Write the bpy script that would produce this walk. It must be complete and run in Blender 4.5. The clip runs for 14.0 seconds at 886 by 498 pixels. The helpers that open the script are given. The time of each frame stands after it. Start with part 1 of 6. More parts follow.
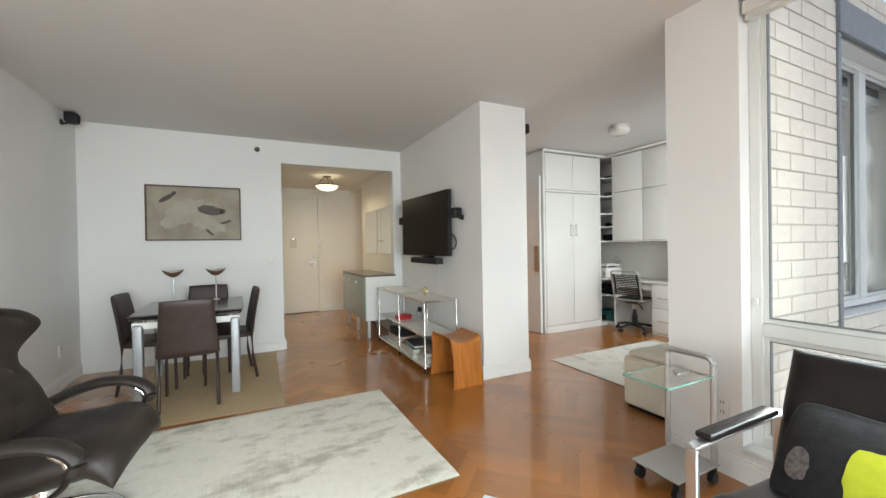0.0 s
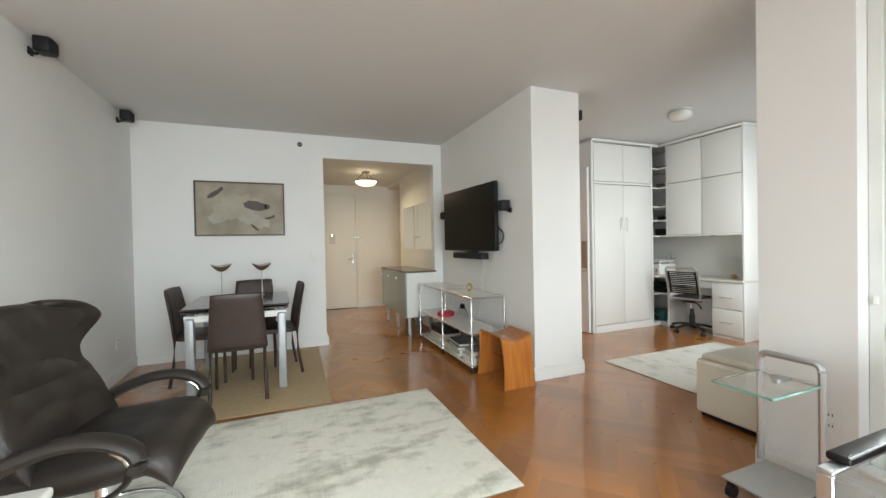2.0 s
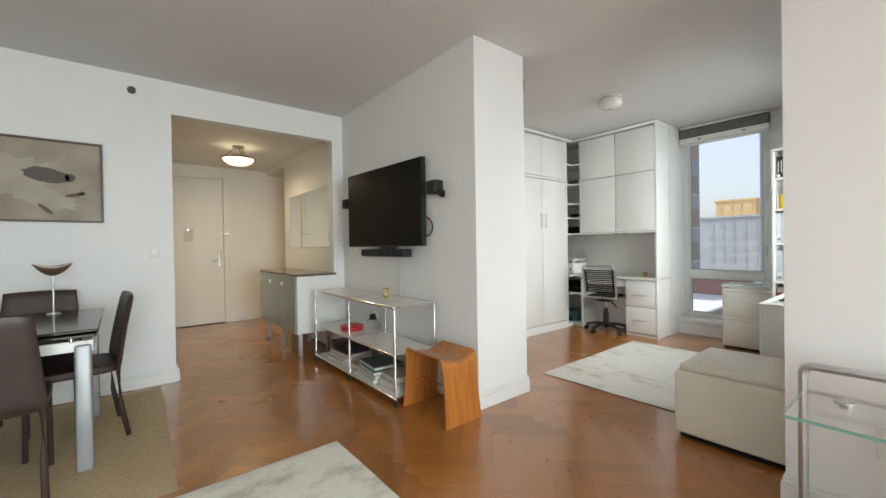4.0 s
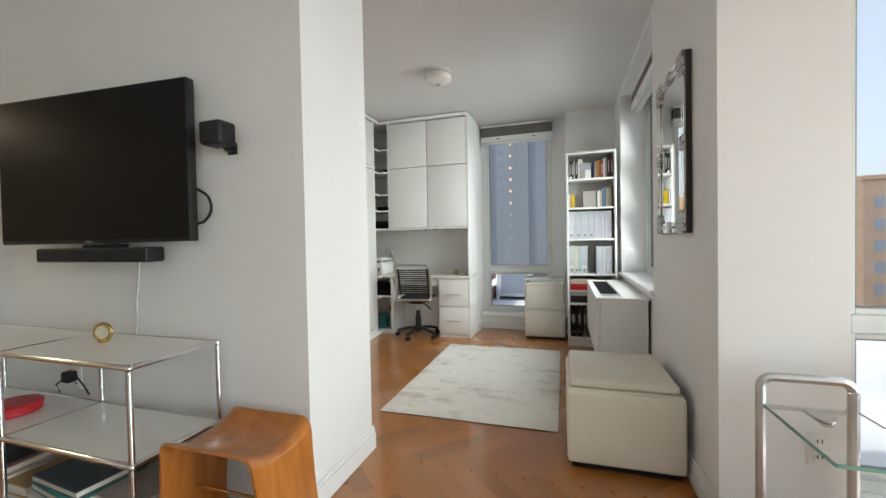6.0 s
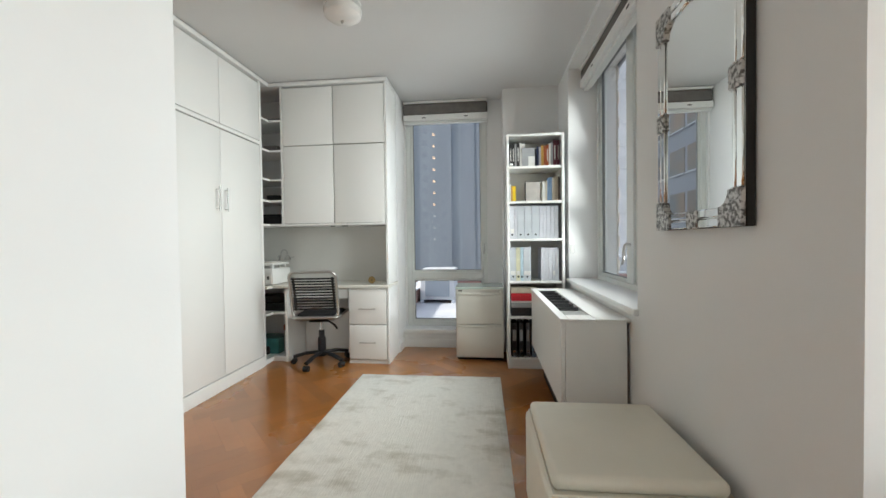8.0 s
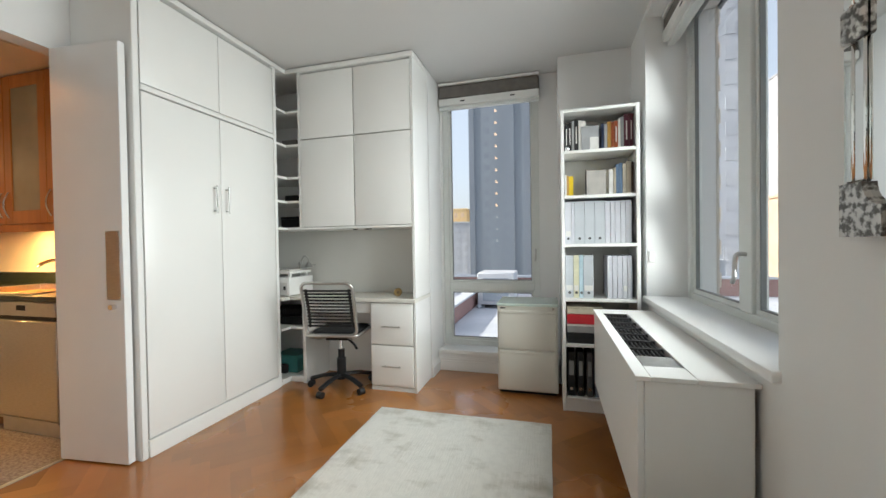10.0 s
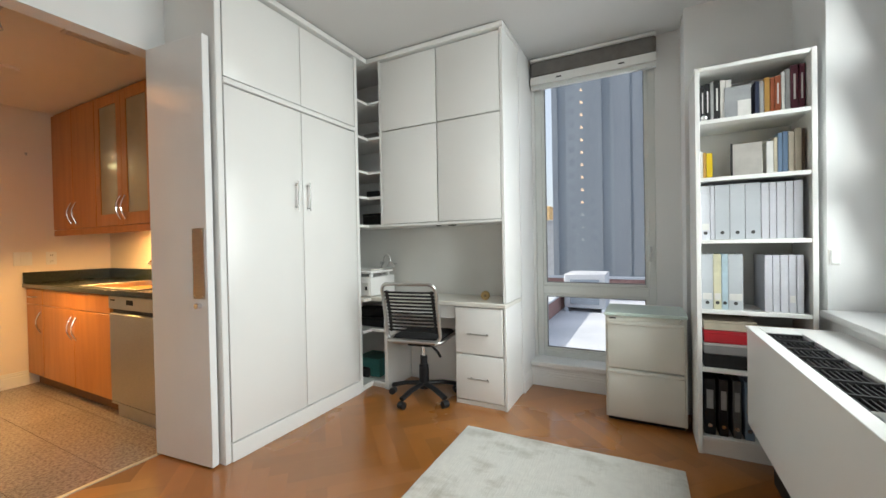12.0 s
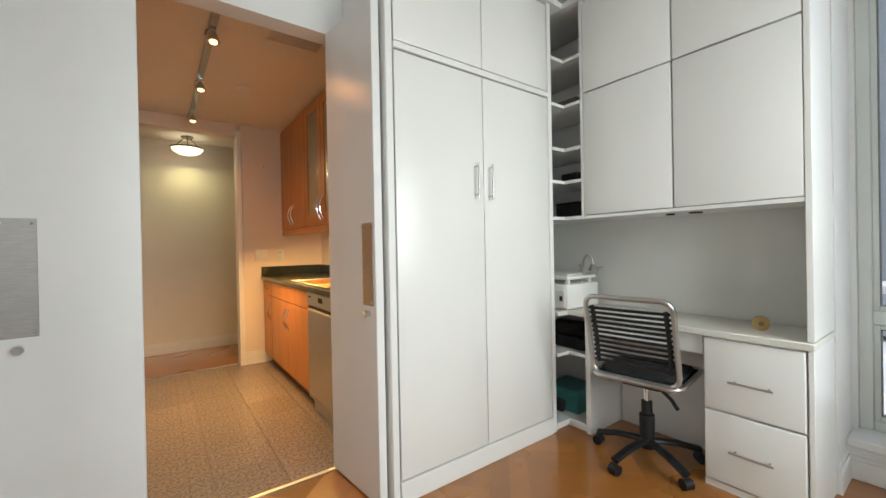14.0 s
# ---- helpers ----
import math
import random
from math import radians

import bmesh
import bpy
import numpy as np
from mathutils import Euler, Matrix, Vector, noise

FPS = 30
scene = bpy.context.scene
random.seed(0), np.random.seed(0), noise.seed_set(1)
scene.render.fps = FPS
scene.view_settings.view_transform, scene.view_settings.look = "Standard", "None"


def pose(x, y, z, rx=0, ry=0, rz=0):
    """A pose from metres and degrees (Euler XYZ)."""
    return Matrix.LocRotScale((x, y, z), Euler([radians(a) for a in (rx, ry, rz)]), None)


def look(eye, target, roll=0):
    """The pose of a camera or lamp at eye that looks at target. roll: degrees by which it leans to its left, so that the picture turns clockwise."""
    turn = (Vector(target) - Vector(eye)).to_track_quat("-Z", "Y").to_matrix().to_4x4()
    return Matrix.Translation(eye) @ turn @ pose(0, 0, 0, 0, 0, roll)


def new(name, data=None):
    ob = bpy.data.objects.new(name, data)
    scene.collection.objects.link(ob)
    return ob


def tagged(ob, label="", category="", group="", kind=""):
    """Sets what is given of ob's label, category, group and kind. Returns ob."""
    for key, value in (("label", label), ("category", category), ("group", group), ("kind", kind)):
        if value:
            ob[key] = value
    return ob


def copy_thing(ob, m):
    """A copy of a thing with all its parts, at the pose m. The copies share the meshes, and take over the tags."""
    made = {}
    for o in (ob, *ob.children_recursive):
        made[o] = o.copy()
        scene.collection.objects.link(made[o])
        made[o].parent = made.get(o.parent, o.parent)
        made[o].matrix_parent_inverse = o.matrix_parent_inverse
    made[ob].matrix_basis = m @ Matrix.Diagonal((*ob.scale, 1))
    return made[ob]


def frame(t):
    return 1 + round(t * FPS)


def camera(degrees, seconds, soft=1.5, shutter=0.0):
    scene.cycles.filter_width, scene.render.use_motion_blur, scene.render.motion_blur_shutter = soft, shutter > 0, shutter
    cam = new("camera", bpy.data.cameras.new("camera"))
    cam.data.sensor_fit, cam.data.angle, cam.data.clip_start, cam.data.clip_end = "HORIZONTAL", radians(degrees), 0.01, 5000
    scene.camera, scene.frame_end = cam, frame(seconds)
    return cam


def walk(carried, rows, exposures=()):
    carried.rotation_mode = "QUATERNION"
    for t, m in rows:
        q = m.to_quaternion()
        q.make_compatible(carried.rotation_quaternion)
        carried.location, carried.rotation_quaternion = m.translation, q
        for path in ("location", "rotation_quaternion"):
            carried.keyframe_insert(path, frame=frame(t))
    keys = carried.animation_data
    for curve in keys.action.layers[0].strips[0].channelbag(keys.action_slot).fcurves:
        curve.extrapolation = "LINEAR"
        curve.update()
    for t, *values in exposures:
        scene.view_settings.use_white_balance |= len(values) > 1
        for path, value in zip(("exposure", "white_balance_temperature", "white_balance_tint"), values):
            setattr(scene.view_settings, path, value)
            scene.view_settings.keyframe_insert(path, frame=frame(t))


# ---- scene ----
cam = camera(97.6, 14.0)
PATH = [
    (0, (0.135, -0.018, 1.267), (1.023, 1.773, 1.251), -1.0),
    (0.5, (0.122, -0.013, 1.261), (0.933, 1.816, 1.246), -1.0),
    (1, (0.099, 0.017, 1.257), (0.864, 1.864, 1.239), -1.0),
    (1.5, (0.063, 0.082, 1.244), (0.81, 1.937, 1.225), -1.0),
    (2, (0.05, 0.188, 1.234), (0.798, 2.042, 1.21), -1.1),
    (2.2, (0.065, 0.246, 1.228), (0.815, 2.1, 1.202), -1.1),
    (4.3, (0.239, 1.278, 1.146), (1.628, 2.717, 1.124), -1.0),
    (4.5, (0.272, 1.383, 1.144), (1.75, 2.73, 1.115), -1.1),
    (5, (0.359, 1.662, 1.14), (2.038, 2.749, 1.107), -1.1),
    (5.5, (0.514, 1.881, 1.12), (2.328, 2.722, 1.085), -1.1),
    (6, (0.719, 2.055, 1.133), (2.626, 2.656, 1.093), -1.1),
    (6.5, (0.94, 2.179, 1.132), (2.9, 2.572, 1.089), -1.1),
    (7, (1.162, 2.25, 1.119), (3.147, 2.485, 1.077), -1.0),
    (7.2, (1.24, 2.27, 1.118), (3.231, 2.461, 1.075), -0.7),
    (9.3, (2.117, 2.13, 1.148), (4.084, 2.489, 1.114), -0.9),
    (9.5, (2.155, 2.131, 1.155), (4.116, 2.524, 1.121), -0.9),
    (10, (2.271, 2.108, 1.15), (4.198, 2.643, 1.121), -0.9),
    (10.5, (2.358, 2.118, 1.14), (4.247, 2.774, 1.115), -1.0),
    (11, (2.437, 2.159, 1.138), (4.293, 2.906, 1.117), -1.0),
    (11.5, (2.493, 2.215, 1.134), (4.314, 3.041, 1.113), -1.0),
    (12, (2.573, 2.284, 1.136), (4.349, 3.203, 1.112), -1.1),
    (12.5, (2.692, 2.348, 1.142), (4.383, 3.416, 1.126), -1.1),
    (13, (2.797, 2.438, 1.133), (4.356, 3.691, 1.12), -1.1),
    (13.5, (2.916, 2.584, 1.129), (4.303, 4.025, 1.119), -1.1),
    (14, (3.023, 2.744, 1.131), (4.207, 4.356, 1.12), -1.1),
]
walk(cam, [(t, look(eye, target, roll)) for t, eye, target, roll in PATH], [(0, 1.1), (14, 1.1)])

# ---- world, sun, window light ----
world = bpy.data.worlds.new("sky")
world.use_nodes = True
scene.world = world
wn = world.node_tree
sky = wn.nodes.new("ShaderNodeTexSky")
sky.sky_type, sky.sun_disc = "NISHITA", False
sky.sun_elevation, sky.sun_rotation = radians(33), radians(352)
sky.air_density, sky.dust_density = 1.0, 4.0
haze = wn.nodes.new("ShaderNodeMix")
haze.data_type = "RGBA"
haze.inputs[0].default_value = 0.65
haze.inputs[7].default_value = (2.5, 2.7, 3.0, 1)
wn.links.new(sky.outputs[0], haze.inputs[6])
wn.links.new(haze.outputs[2], wn.nodes["Background"].inputs[0])
wn.nodes["Background"].inputs[1].default_value = 0.15
sun = new("sun", bpy.data.lights.new("sun", "SUN"))
sun.data.energy, sun.data.angle, sun.data.color = 2.5, radians(1.0), (1.0, 0.93, 0.84)
sun.matrix_world = look((-8, 60, 39), (0, 0, 0))


def area(name, eye, target, w, h, watts, color=(1, 1, 1), spread=115):
    ob = new(name, bpy.data.lights.new(name, "AREA"))
    ob.data.shape, ob.data.size, ob.data.size_y = "RECTANGLE", w, h
    ob.data.energy, ob.data.color, ob.data.spread = watts, color, radians(spread)
    ob.matrix_world = look(eye, target)
    return ob


DAY = (0.90, 1.0, 1.0)
for z in (0.60, 1.20, 1.80):
    area("window_light_living", (2.435, -0.28, z), (0.435, -0.28, z - 0.80), 2.5, 0.42, 12.3, DAY, 110)
area("window_light_living_south", (0.40, -2.45, 1.30), (0.40, 0.5, 0.30), 2.9, 1.8, 50, DAY, 110)
for z in (1.15, 1.65, 2.15):
    area("window_light_study_south", (4.30, 1.35, z), (4.35, 3.35, z - 0.58), 1.4, 0.36, 4.1, (0.94, 1.0, 0.975))

# ---- materials ----


def mat(name, color, rough=0.5, metal=0.0, color2=None, scale=8.0, detail=4.0, bump=0.0, bump_scale=40.0,
        stretch=(1, 1, 1), rand=0.0, island=0.0, spec=0.5, coat=0.0, rough2=None, fine=0.0, lo=0.35, hi=0.65):
    """A surface with noise between two colours, bump, roughness wear and a tint per object or per piece."""
    m = bpy.data.materials.new(name)
    m.use_nodes = True
    nt = m.node_tree
    b = nt.nodes["Principled BSDF"]
    b.inputs["Roughness"].default_value, b.inputs["Metallic"].default_value = rough, metal
    b.inputs["Specular IOR Level"].default_value = spec
    b.inputs["Coat Weight"].default_value = coat
    tc = nt.nodes.new("ShaderNodeTexCoord")
    mp = nt.nodes.new("ShaderNodeMapping")
    mp.inputs["Scale"].default_value = stretch
    nt.links.new(tc.outputs["Object"], mp.inputs[0])
    n1 = nt.nodes.new("ShaderNodeTexNoise")
    n1.inputs["Scale"].default_value, n1.inputs["Detail"].default_value = scale, detail
    nt.links.new(mp.outputs[0], n1.inputs["Vector"])
    c2 = color2 or tuple(c * 0.93 for c in color)
    mix = nt.nodes.new("ShaderNodeMix")
    mix.data_type = "RGBA"
    ramp = nt.nodes.new("ShaderNodeMapRange")
    ramp.inputs[1].default_value, ramp.inputs[2].default_value = lo, hi
    nt.links.new(n1.outputs[0], ramp.inputs[0])
    nt.links.new(ramp.outputs[0], mix.inputs[0])
    mix.inputs[6].default_value, mix.inputs[7].default_value = (*color, 1), (*c2, 1)
    out = mix.outputs[2]
    if rand or island:
        src = nt.nodes.new("ShaderNodeNewGeometry" if island else "ShaderNodeObjectInfo")
        mr = nt.nodes.new("ShaderNodeMapRange")
        k = island or rand
        mr.inputs[3].default_value, mr.inputs[4].default_value = 1 - k, 1 + k
        nt.links.new(src.outputs["Random Per Island" if island else "Random"], mr.inputs[0])
        hs = nt.nodes.new("ShaderNodeHueSaturation")
        nt.links.new(mr.outputs[0], hs.inputs["Value"])
        nt.links.new(out, hs.inputs["Color"])
        out = hs.outputs[0]
    if fine:
        n3 = nt.nodes.new("ShaderNodeTexNoise")
        n3.inputs["Scale"].default_value, n3.inputs["Detail"].default_value = scale * 9, 6
        nt.links.new(mp.outputs[0], n3.inputs["Vector"])
        m3 = nt.nodes.new("ShaderNodeMapRange")
        m3.inputs[1].default_value, m3.inputs[2].default_value = 0.3, 0.7
        m3.inputs[3].default_value, m3.inputs[4].default_value = 1 - fine, 1 + fine * 0.6
        nt.links.new(n3.outputs[0], m3.inputs[0])
        h3 = nt.nodes.new("ShaderNodeHueSaturation")
        nt.links.new(m3.outputs[0], h3.inputs["Value"])
        nt.links.new(out, h3.inputs["Color"])
        out = h3.outputs[0]
    nt.links.new(out, b.inputs["Base Color"])
    if rough2 is not None:
        rr = nt.nodes.new("ShaderNodeMapRange")
        rr.inputs[3].default_value, rr.inputs[4].default_value = rough, rough2
        nt.links.new(ramp.outputs[0], rr.inputs[0])
        nt.links.new(rr.outputs[0], b.inputs["Roughness"])
    if bump:
        n2 = nt.nodes.new("ShaderNodeTexNoise")
        n2.inputs["Scale"].default_value, n2.inputs["Detail"].default_value = bump_scale, 3
        nt.links.new(mp.outputs[0], n2.inputs["Vector"])
        bp = nt.nodes.new("ShaderNodeBump")
        bp.inputs["Strength"].default_value, bp.inputs["Distance"].default_value = bump, 0.004
        nt.links.new(n2.outputs[0], bp.inputs["Height"])
        nt.links.new(bp.outputs[0], b.inputs["Normal"])
    return m


def glow(name, color, power):
    m = bpy.data.materials.new(name)
    m.use_nodes = True
    b = m.node_tree.nodes["Principled BSDF"]
    b.inputs["Base Color"].default_value = (*color, 1)
    b.inputs["Emission Color"].default_value = (*color, 1)
    b.inputs["Emission Strength"].default_value = power
    return m


def glass(name, color=(0.96, 0.98, 0.97), rough=0.0, ior=1.45, alpha=None):
    m = bpy.data.materials.new(name)
    m.use_nodes = True
    b = m.node_tree.nodes["Principled BSDF"]
    b.inputs["Base Color"].default_value = (*color, 1)
    b.inputs["Roughness"].default_value, b.inputs["IOR"].default_value = rough, ior
    b.inputs["Transmission Weight"].default_value = 1.0
    return m


PAINT = mat("wall_paint", (0.80, 0.80, 0.79), 0.55, color2=(0.77, 0.77, 0.765), scale=1.3, bump=0.05, bump_scale=90)
# White ceiling toned below the wall paint; its weaker light is put into the colour.
CEIL = mat("dimmed_ceiling_paint", (0.69, 0.69, 0.685), 0.75, color2=(0.67, 0.67, 0.665), scale=0.9, bump=0.08, bump_scale=80)
HALLPAINT = mat("hall_paint", (0.80, 0.77, 0.70), 0.55, color2=(0.77, 0.74, 0.67), scale=1.2, bump=0.1, bump_scale=90)
KITPAINT = mat("kitchen_paint", (0.80, 0.715, 0.63), 0.5, color2=(0.77, 0.685, 0.60), scale=1.2, bump=0.1, bump_scale=90)
TRIM = mat("trim_paint", (0.82, 0.82, 0.81), 0.32, color2=(0.79, 0.79, 0.78), scale=3, bump=0.05)
LACQ = mat("white_lacquer", (0.82, 0.82, 0.80), 0.28, color2=(0.80, 0.80, 0.78), scale=2, bump=0.03, bump_scale=25)
WOOD = mat("parquet", (0.41, 0.160, 0.034), 0.26, color2=(0.31, 0.112, 0.021), scale=1.1, island=0.17, rough2=0.32, coat=0.7, fine=0.05)
WOODP = mat("parquet_block", (0.41, 0.160, 0.034), 0.26, color2=(0.31, 0.112, 0.021), scale=1.1, rand=0.17, rough2=0.32, coat=0.7, fine=0.05)
for m_ in (WOOD, WOODP):
    m_.node_tree.nodes["Principled BSDF"].inputs["Coat Roughness"].default_value = 0.09
SUBFLOOR = mat("parquet_joint", (0.20, 0.075, 0.02), 0.5)
BRICK = mat("cream_brick", (0.82, 0.75, 0.66), 0.8, color2=(0.76, 0.69, 0.61), scale=12, rand=0.05, bump=0.4, bump_scale=60)
MORTAR = mat("mortar", (0.62, 0.57, 0.50), 0.9, scale=20, bump=0.4)
FRAME = mat("window_frame_metal", (0.72, 0.74, 0.72), 0.35, color2=(0.68, 0.70, 0.68), scale=4)
DARK = mat("black_plastic", (0.010, 0.010, 0.011), 0.45, spec=0.3, color2=(0.018, 0.018, 0.02), scale=20, bump=0.05)
CHROME = mat("chrome", (0.80, 0.80, 0.81), 0.12, 1.0, color2=(0.72, 0.72, 0.73), scale=6)
STEEL = mat("brushed_steel", (0.55, 0.55, 0.54), 0.32, 1.0, color2=(0.47, 0.47, 0.46), scale=30, stretch=(1, 1, 12), bump=0.04)
ALU = mat("satin_aluminium", (0.58, 0.59, 0.60), 0.36, 0.9, color2=(0.52, 0.53, 0.54), scale=12)
GLASS = glass("clear_glass", (0.93, 0.97, 0.955), ior=1.12)
PANE = glass("window_glass", (0.97, 0.985, 0.98), ior=1.15)

# ---- mesh helpers ----


def box(bm, x0, x1, y0, y1, z0, z1, bev=0.0, seg=1):
    r = bmesh.ops.create_cube(bm, size=1.0, matrix=Matrix.Translation(((x0 + x1) / 2, (y0 + y1) / 2, (z0 + z1) / 2))
                              @ Matrix.Diagonal((abs(x1 - x0), abs(y1 - y0), abs(z1 - z0), 1)))
    if bev:
        es = list({e for v in r["verts"] for e in v.link_edges})
        bmesh.ops.bevel(bm, geom=es, offset=bev, segments=seg, affect="EDGES", profile=0.5)
    return bm


def boxes(*rows, bev=0.0, seg=1):
    bm = bmesh.new()
    for r in rows:
        box(bm, *r, bev=bev, seg=seg)
    return bm


def rod(bm, a, b, r, seg=12, r2=None):
    """A round bar from a to b."""
    a, b = Vector(a), Vector(b)
    d = b - a
    m = Matrix.Translation((a + b) / 2) @ d.to_track_quat("Z", "Y").to_matrix().to_4x4()
    bmesh.ops.create_cone(bm, cap_ends=True, segments=seg, radius1=r, radius2=r if r2 is None else r2, depth=d.length, matrix=m)
    return bm


def rods(*rows, seg=12):
    bm = bmesh.new()
    for a, b, r in rows:
        rod(bm, a, b, r, seg)
    return bm


def tube(points, r, seg=10, closed=False, bm=None, flat=1.0):
    """A bar of round or flattened section along points."""
    bm = bm or bmesh.new()
    pts = [Vector(p) for p in points]
    if len(pts) > 3 and not closed and len(pts) < 10:
        q = [pts[0] * 2 - pts[1], *pts, pts[-1] * 2 - pts[-2]]
        pts = [0.5 * (2 * q[i] + (q[i + 1] - q[i - 1]) * t + (2 * q[i - 1] - 5 * q[i] + 4 * q[i + 1] - q[i + 2]) * t * t
                      + (3 * q[i] - q[i - 1] - 3 * q[i + 1] + q[i + 2]) * t ** 3)
               for i in range(1, len(q) - 2) for t in (0, 0.25, 0.5, 0.75)] + [pts[-1]]
    n = len(pts)
    rings = []
    for i, p in enumerate(pts):
        t = (pts[(i + 1) % n] - pts[i - 1]) if closed else (pts[min(i + 1, n - 1)] - pts[max(i - 1, 0)])
        t.normalize()
        side = t.cross(Vector((0, 0, 1)))
        side = side.normalized() if side.length > 0.05 else t.cross(Vector((0, 1, 0))).normalized()
        up = side.cross(t).normalized()
        rings.append([bm.verts.new(p + (math.cos(a) * side * r + math.sin(a) * up * r * flat)) for a in (math.tau * k / seg for k in range(seg))])
    for i in range(n if closed else n - 1):
        a, b = rings[i], rings[(i + 1) % n]
        for k in range(seg):
            bm.faces.new((a[k], a[(k + 1) % seg], b[(k + 1) % seg], b[k]))
    if not closed:
        bm.faces.new(rings[0][::-1])
        bm.faces.new(rings[-1])
    bmesh.ops.recalc_face_normals(bm, faces=bm.faces)
    return bm


def lathe(profile, seg=32, bm=None, at=(0, 0, 0)):
    bm = bm or bmesh.new()
    rings = [[bm.verts.new((at[0] + r * math.cos(math.tau * k / seg), at[1] + r * math.sin(math.tau * k / seg), at[2] + z)) for k in range(seg)] for r, z in profile]
    for a, b in zip(rings, rings[1:]):
        for k in range(seg):
            bm.faces.new((a[k], a[(k + 1) % seg], b[(k + 1) % seg], b[k]))
    bm.faces.new(rings[0][::-1])
    bm.faces.new(rings[-1])
    bmesh.ops.recalc_face_normals(bm, faces=bm.faces)
    return bm


def sheet(f, nu, nv, thick=0.0, bm=None):
    """A surface f(u, v), u and v from 0 to 1, given a thickness along its normals."""
    bm = bm or bmesh.new()
    g = [[bm.verts.new(f(i / nu, j / nv)) for j in range(nv + 1)] for i in range(nu + 1)]
    for i in range(nu):
        for j in range(nv):
            bm.faces.new((g[i][j], g[i + 1][j], g[i + 1][j + 1], g[i][j + 1]))
    bmesh.ops.recalc_face_normals(bm, faces=bm.faces)
    if thick:
        bmesh.ops.solidify(bm, geom=bm.faces[:], thickness=thick)
    return bm


def soft(f, nu, nv, thick, p=4.0):
    """An upholstered body round the surface f(u, v): thickest in the middle, rounded off to its rim."""
    bm = bmesh.new()
    e = 1e-3

    def at(u, v):
        return Vector(f(min(1, max(0, u)), min(1, max(0, v))))

    def rim(u, v):
        a, b = abs(u * 2 - 1), abs(v * 2 - 1)
        return ((1 - a ** p) * (1 - b ** p)) ** 0.5 if a < 1 and b < 1 else 0.0
    us = [0.5 - 0.5 * math.cos(math.pi * i / nu) for i in range(nu + 1)]
    vs = [0.5 - 0.5 * math.cos(math.pi * j / nv) for j in range(nv + 1)]
    front, back = {}, {}
    for i, u in enumerate(us):
        for j, v in enumerate(vs):
            c = at(u, v)
            n = (at(u + e, v) - at(u - e, v)).cross(at(u, v + e) - at(u, v - e)).normalized()
            r = rim(u, v) * thick / 2
            front[i, j] = bm.verts.new(c + n * r)
            back[i, j] = front[i, j] if i in (0, nu) or j in (0, nv) else bm.verts.new(c - n * r)
    for i in range(nu):
        for j in range(nv):
            q = (i, j), (i + 1, j), (i + 1, j + 1), (i, j + 1)
            bm.faces.new([front[k] for k in q])
            bm.faces.new([back[k] for k in q[::-1]])
    bmesh.ops.recalc_face_normals(bm, faces=bm.faces)
    return bm


def link(name, bm, material, smooth=False):
    me = bpy.data.meshes.new(name)
    bm.to_mesh(me)
    bm.free()
    me.materials.append(material)
    if smooth:
        for p in me.polygons:
            p.use_smooth = True
        me.set_sharp_from_angle(angle=radians(38))
    return new(name, me)


def part(name, bm, material, parent, label="", smooth=True):
    ob = link(name, bm, material, smooth)
    ob.parent = parent
    return tagged(ob, label)


def thing(name, label, category, at=(0, 0, 0), turn=0.0, group=""):
    ob = new(name)
    ob.empty_display_size = 0.1
    ob.matrix_world = pose(*at, 0, 0, turn)
    return tagged(ob, label, category, group)


def setting(name, bm, material, label="", category=""):
    return tagged(link(name, bm, material), label, category, kind="structure")


def pillow(w, d, h, puff, nu=12, nv=12, at=(0, 0, 0)):
    """A soft block: a box whose sides and top swell."""
    bm = bmesh.new()
    bmesh.ops.create_cube(bm, size=1.0)
    bmesh.ops.subdivide_edges(bm, edges=bm.edges[:], cuts=nu, use_grid_fill=True)
    for v in bm.verts:
        x, y, z = (2 * c for c in v.co)
        q = 7.0
        k = max(abs(x), abs(y), abs(z)) / ((abs(x) ** q + abs(y) ** q + abs(z) ** q) ** (1 / q))
        bx, by = (1 - x * x), (1 - y * y)
        v.co = Vector((at[0] + x * k * w / 2, at[1] + y * k * d / 2, at[2] + z * k * h / 2 + (puff * bx * by if z > 0 else 0)))
    return bm


# ---- setting: walls, floors, ceilings ----
H = 2.62
setting("floor", boxes((-1.6, 2.61, -2.8, 8.2, -0.12, -0.0012), (2.61, 5.95, 1.1, 4.69, -0.12, -0.0012), (2.61, 4.7, 7.1, 8.2, -0.12, -0.0012)), SUBFLOOR, "dark joints between the parquet blocks", "floor")
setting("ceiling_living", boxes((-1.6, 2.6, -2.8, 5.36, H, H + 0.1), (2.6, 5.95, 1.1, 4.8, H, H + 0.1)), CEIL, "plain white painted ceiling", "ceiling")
setting("ceiling_hall", boxes((-0.1, 2.0, 5.36, 8.2, 2.44, 2.56), (2.0, 4.7, 7.1, 8.2, 2.38, 2.56)), HALLPAINT, "cream painted hall ceiling", "ceiling")
setting("ceiling_kitchen", boxes((2.61, 4.6, 4.8, 7.1, 2.37, 2.56)), KITPAINT, "painted kitchen ceiling", "ceiling")
setting("wall_west", boxes((-1.6, -1.46, -2.8, 5.24, 0, H)), PAINT, "plain white painted wall", "wall")
setting("wall_south", boxes((-1.6, -1.1, -2.94, -2.8, 0, H), (1.9, 2.6, -2.94, -2.8, 0, H), (-1.1, 1.9, -2.94, -2.8, 0, 0.2), (-1.1, 1.9, -2.94, -2.8, 2.5, H)), PAINT, "white wall with a wide window", "wall")
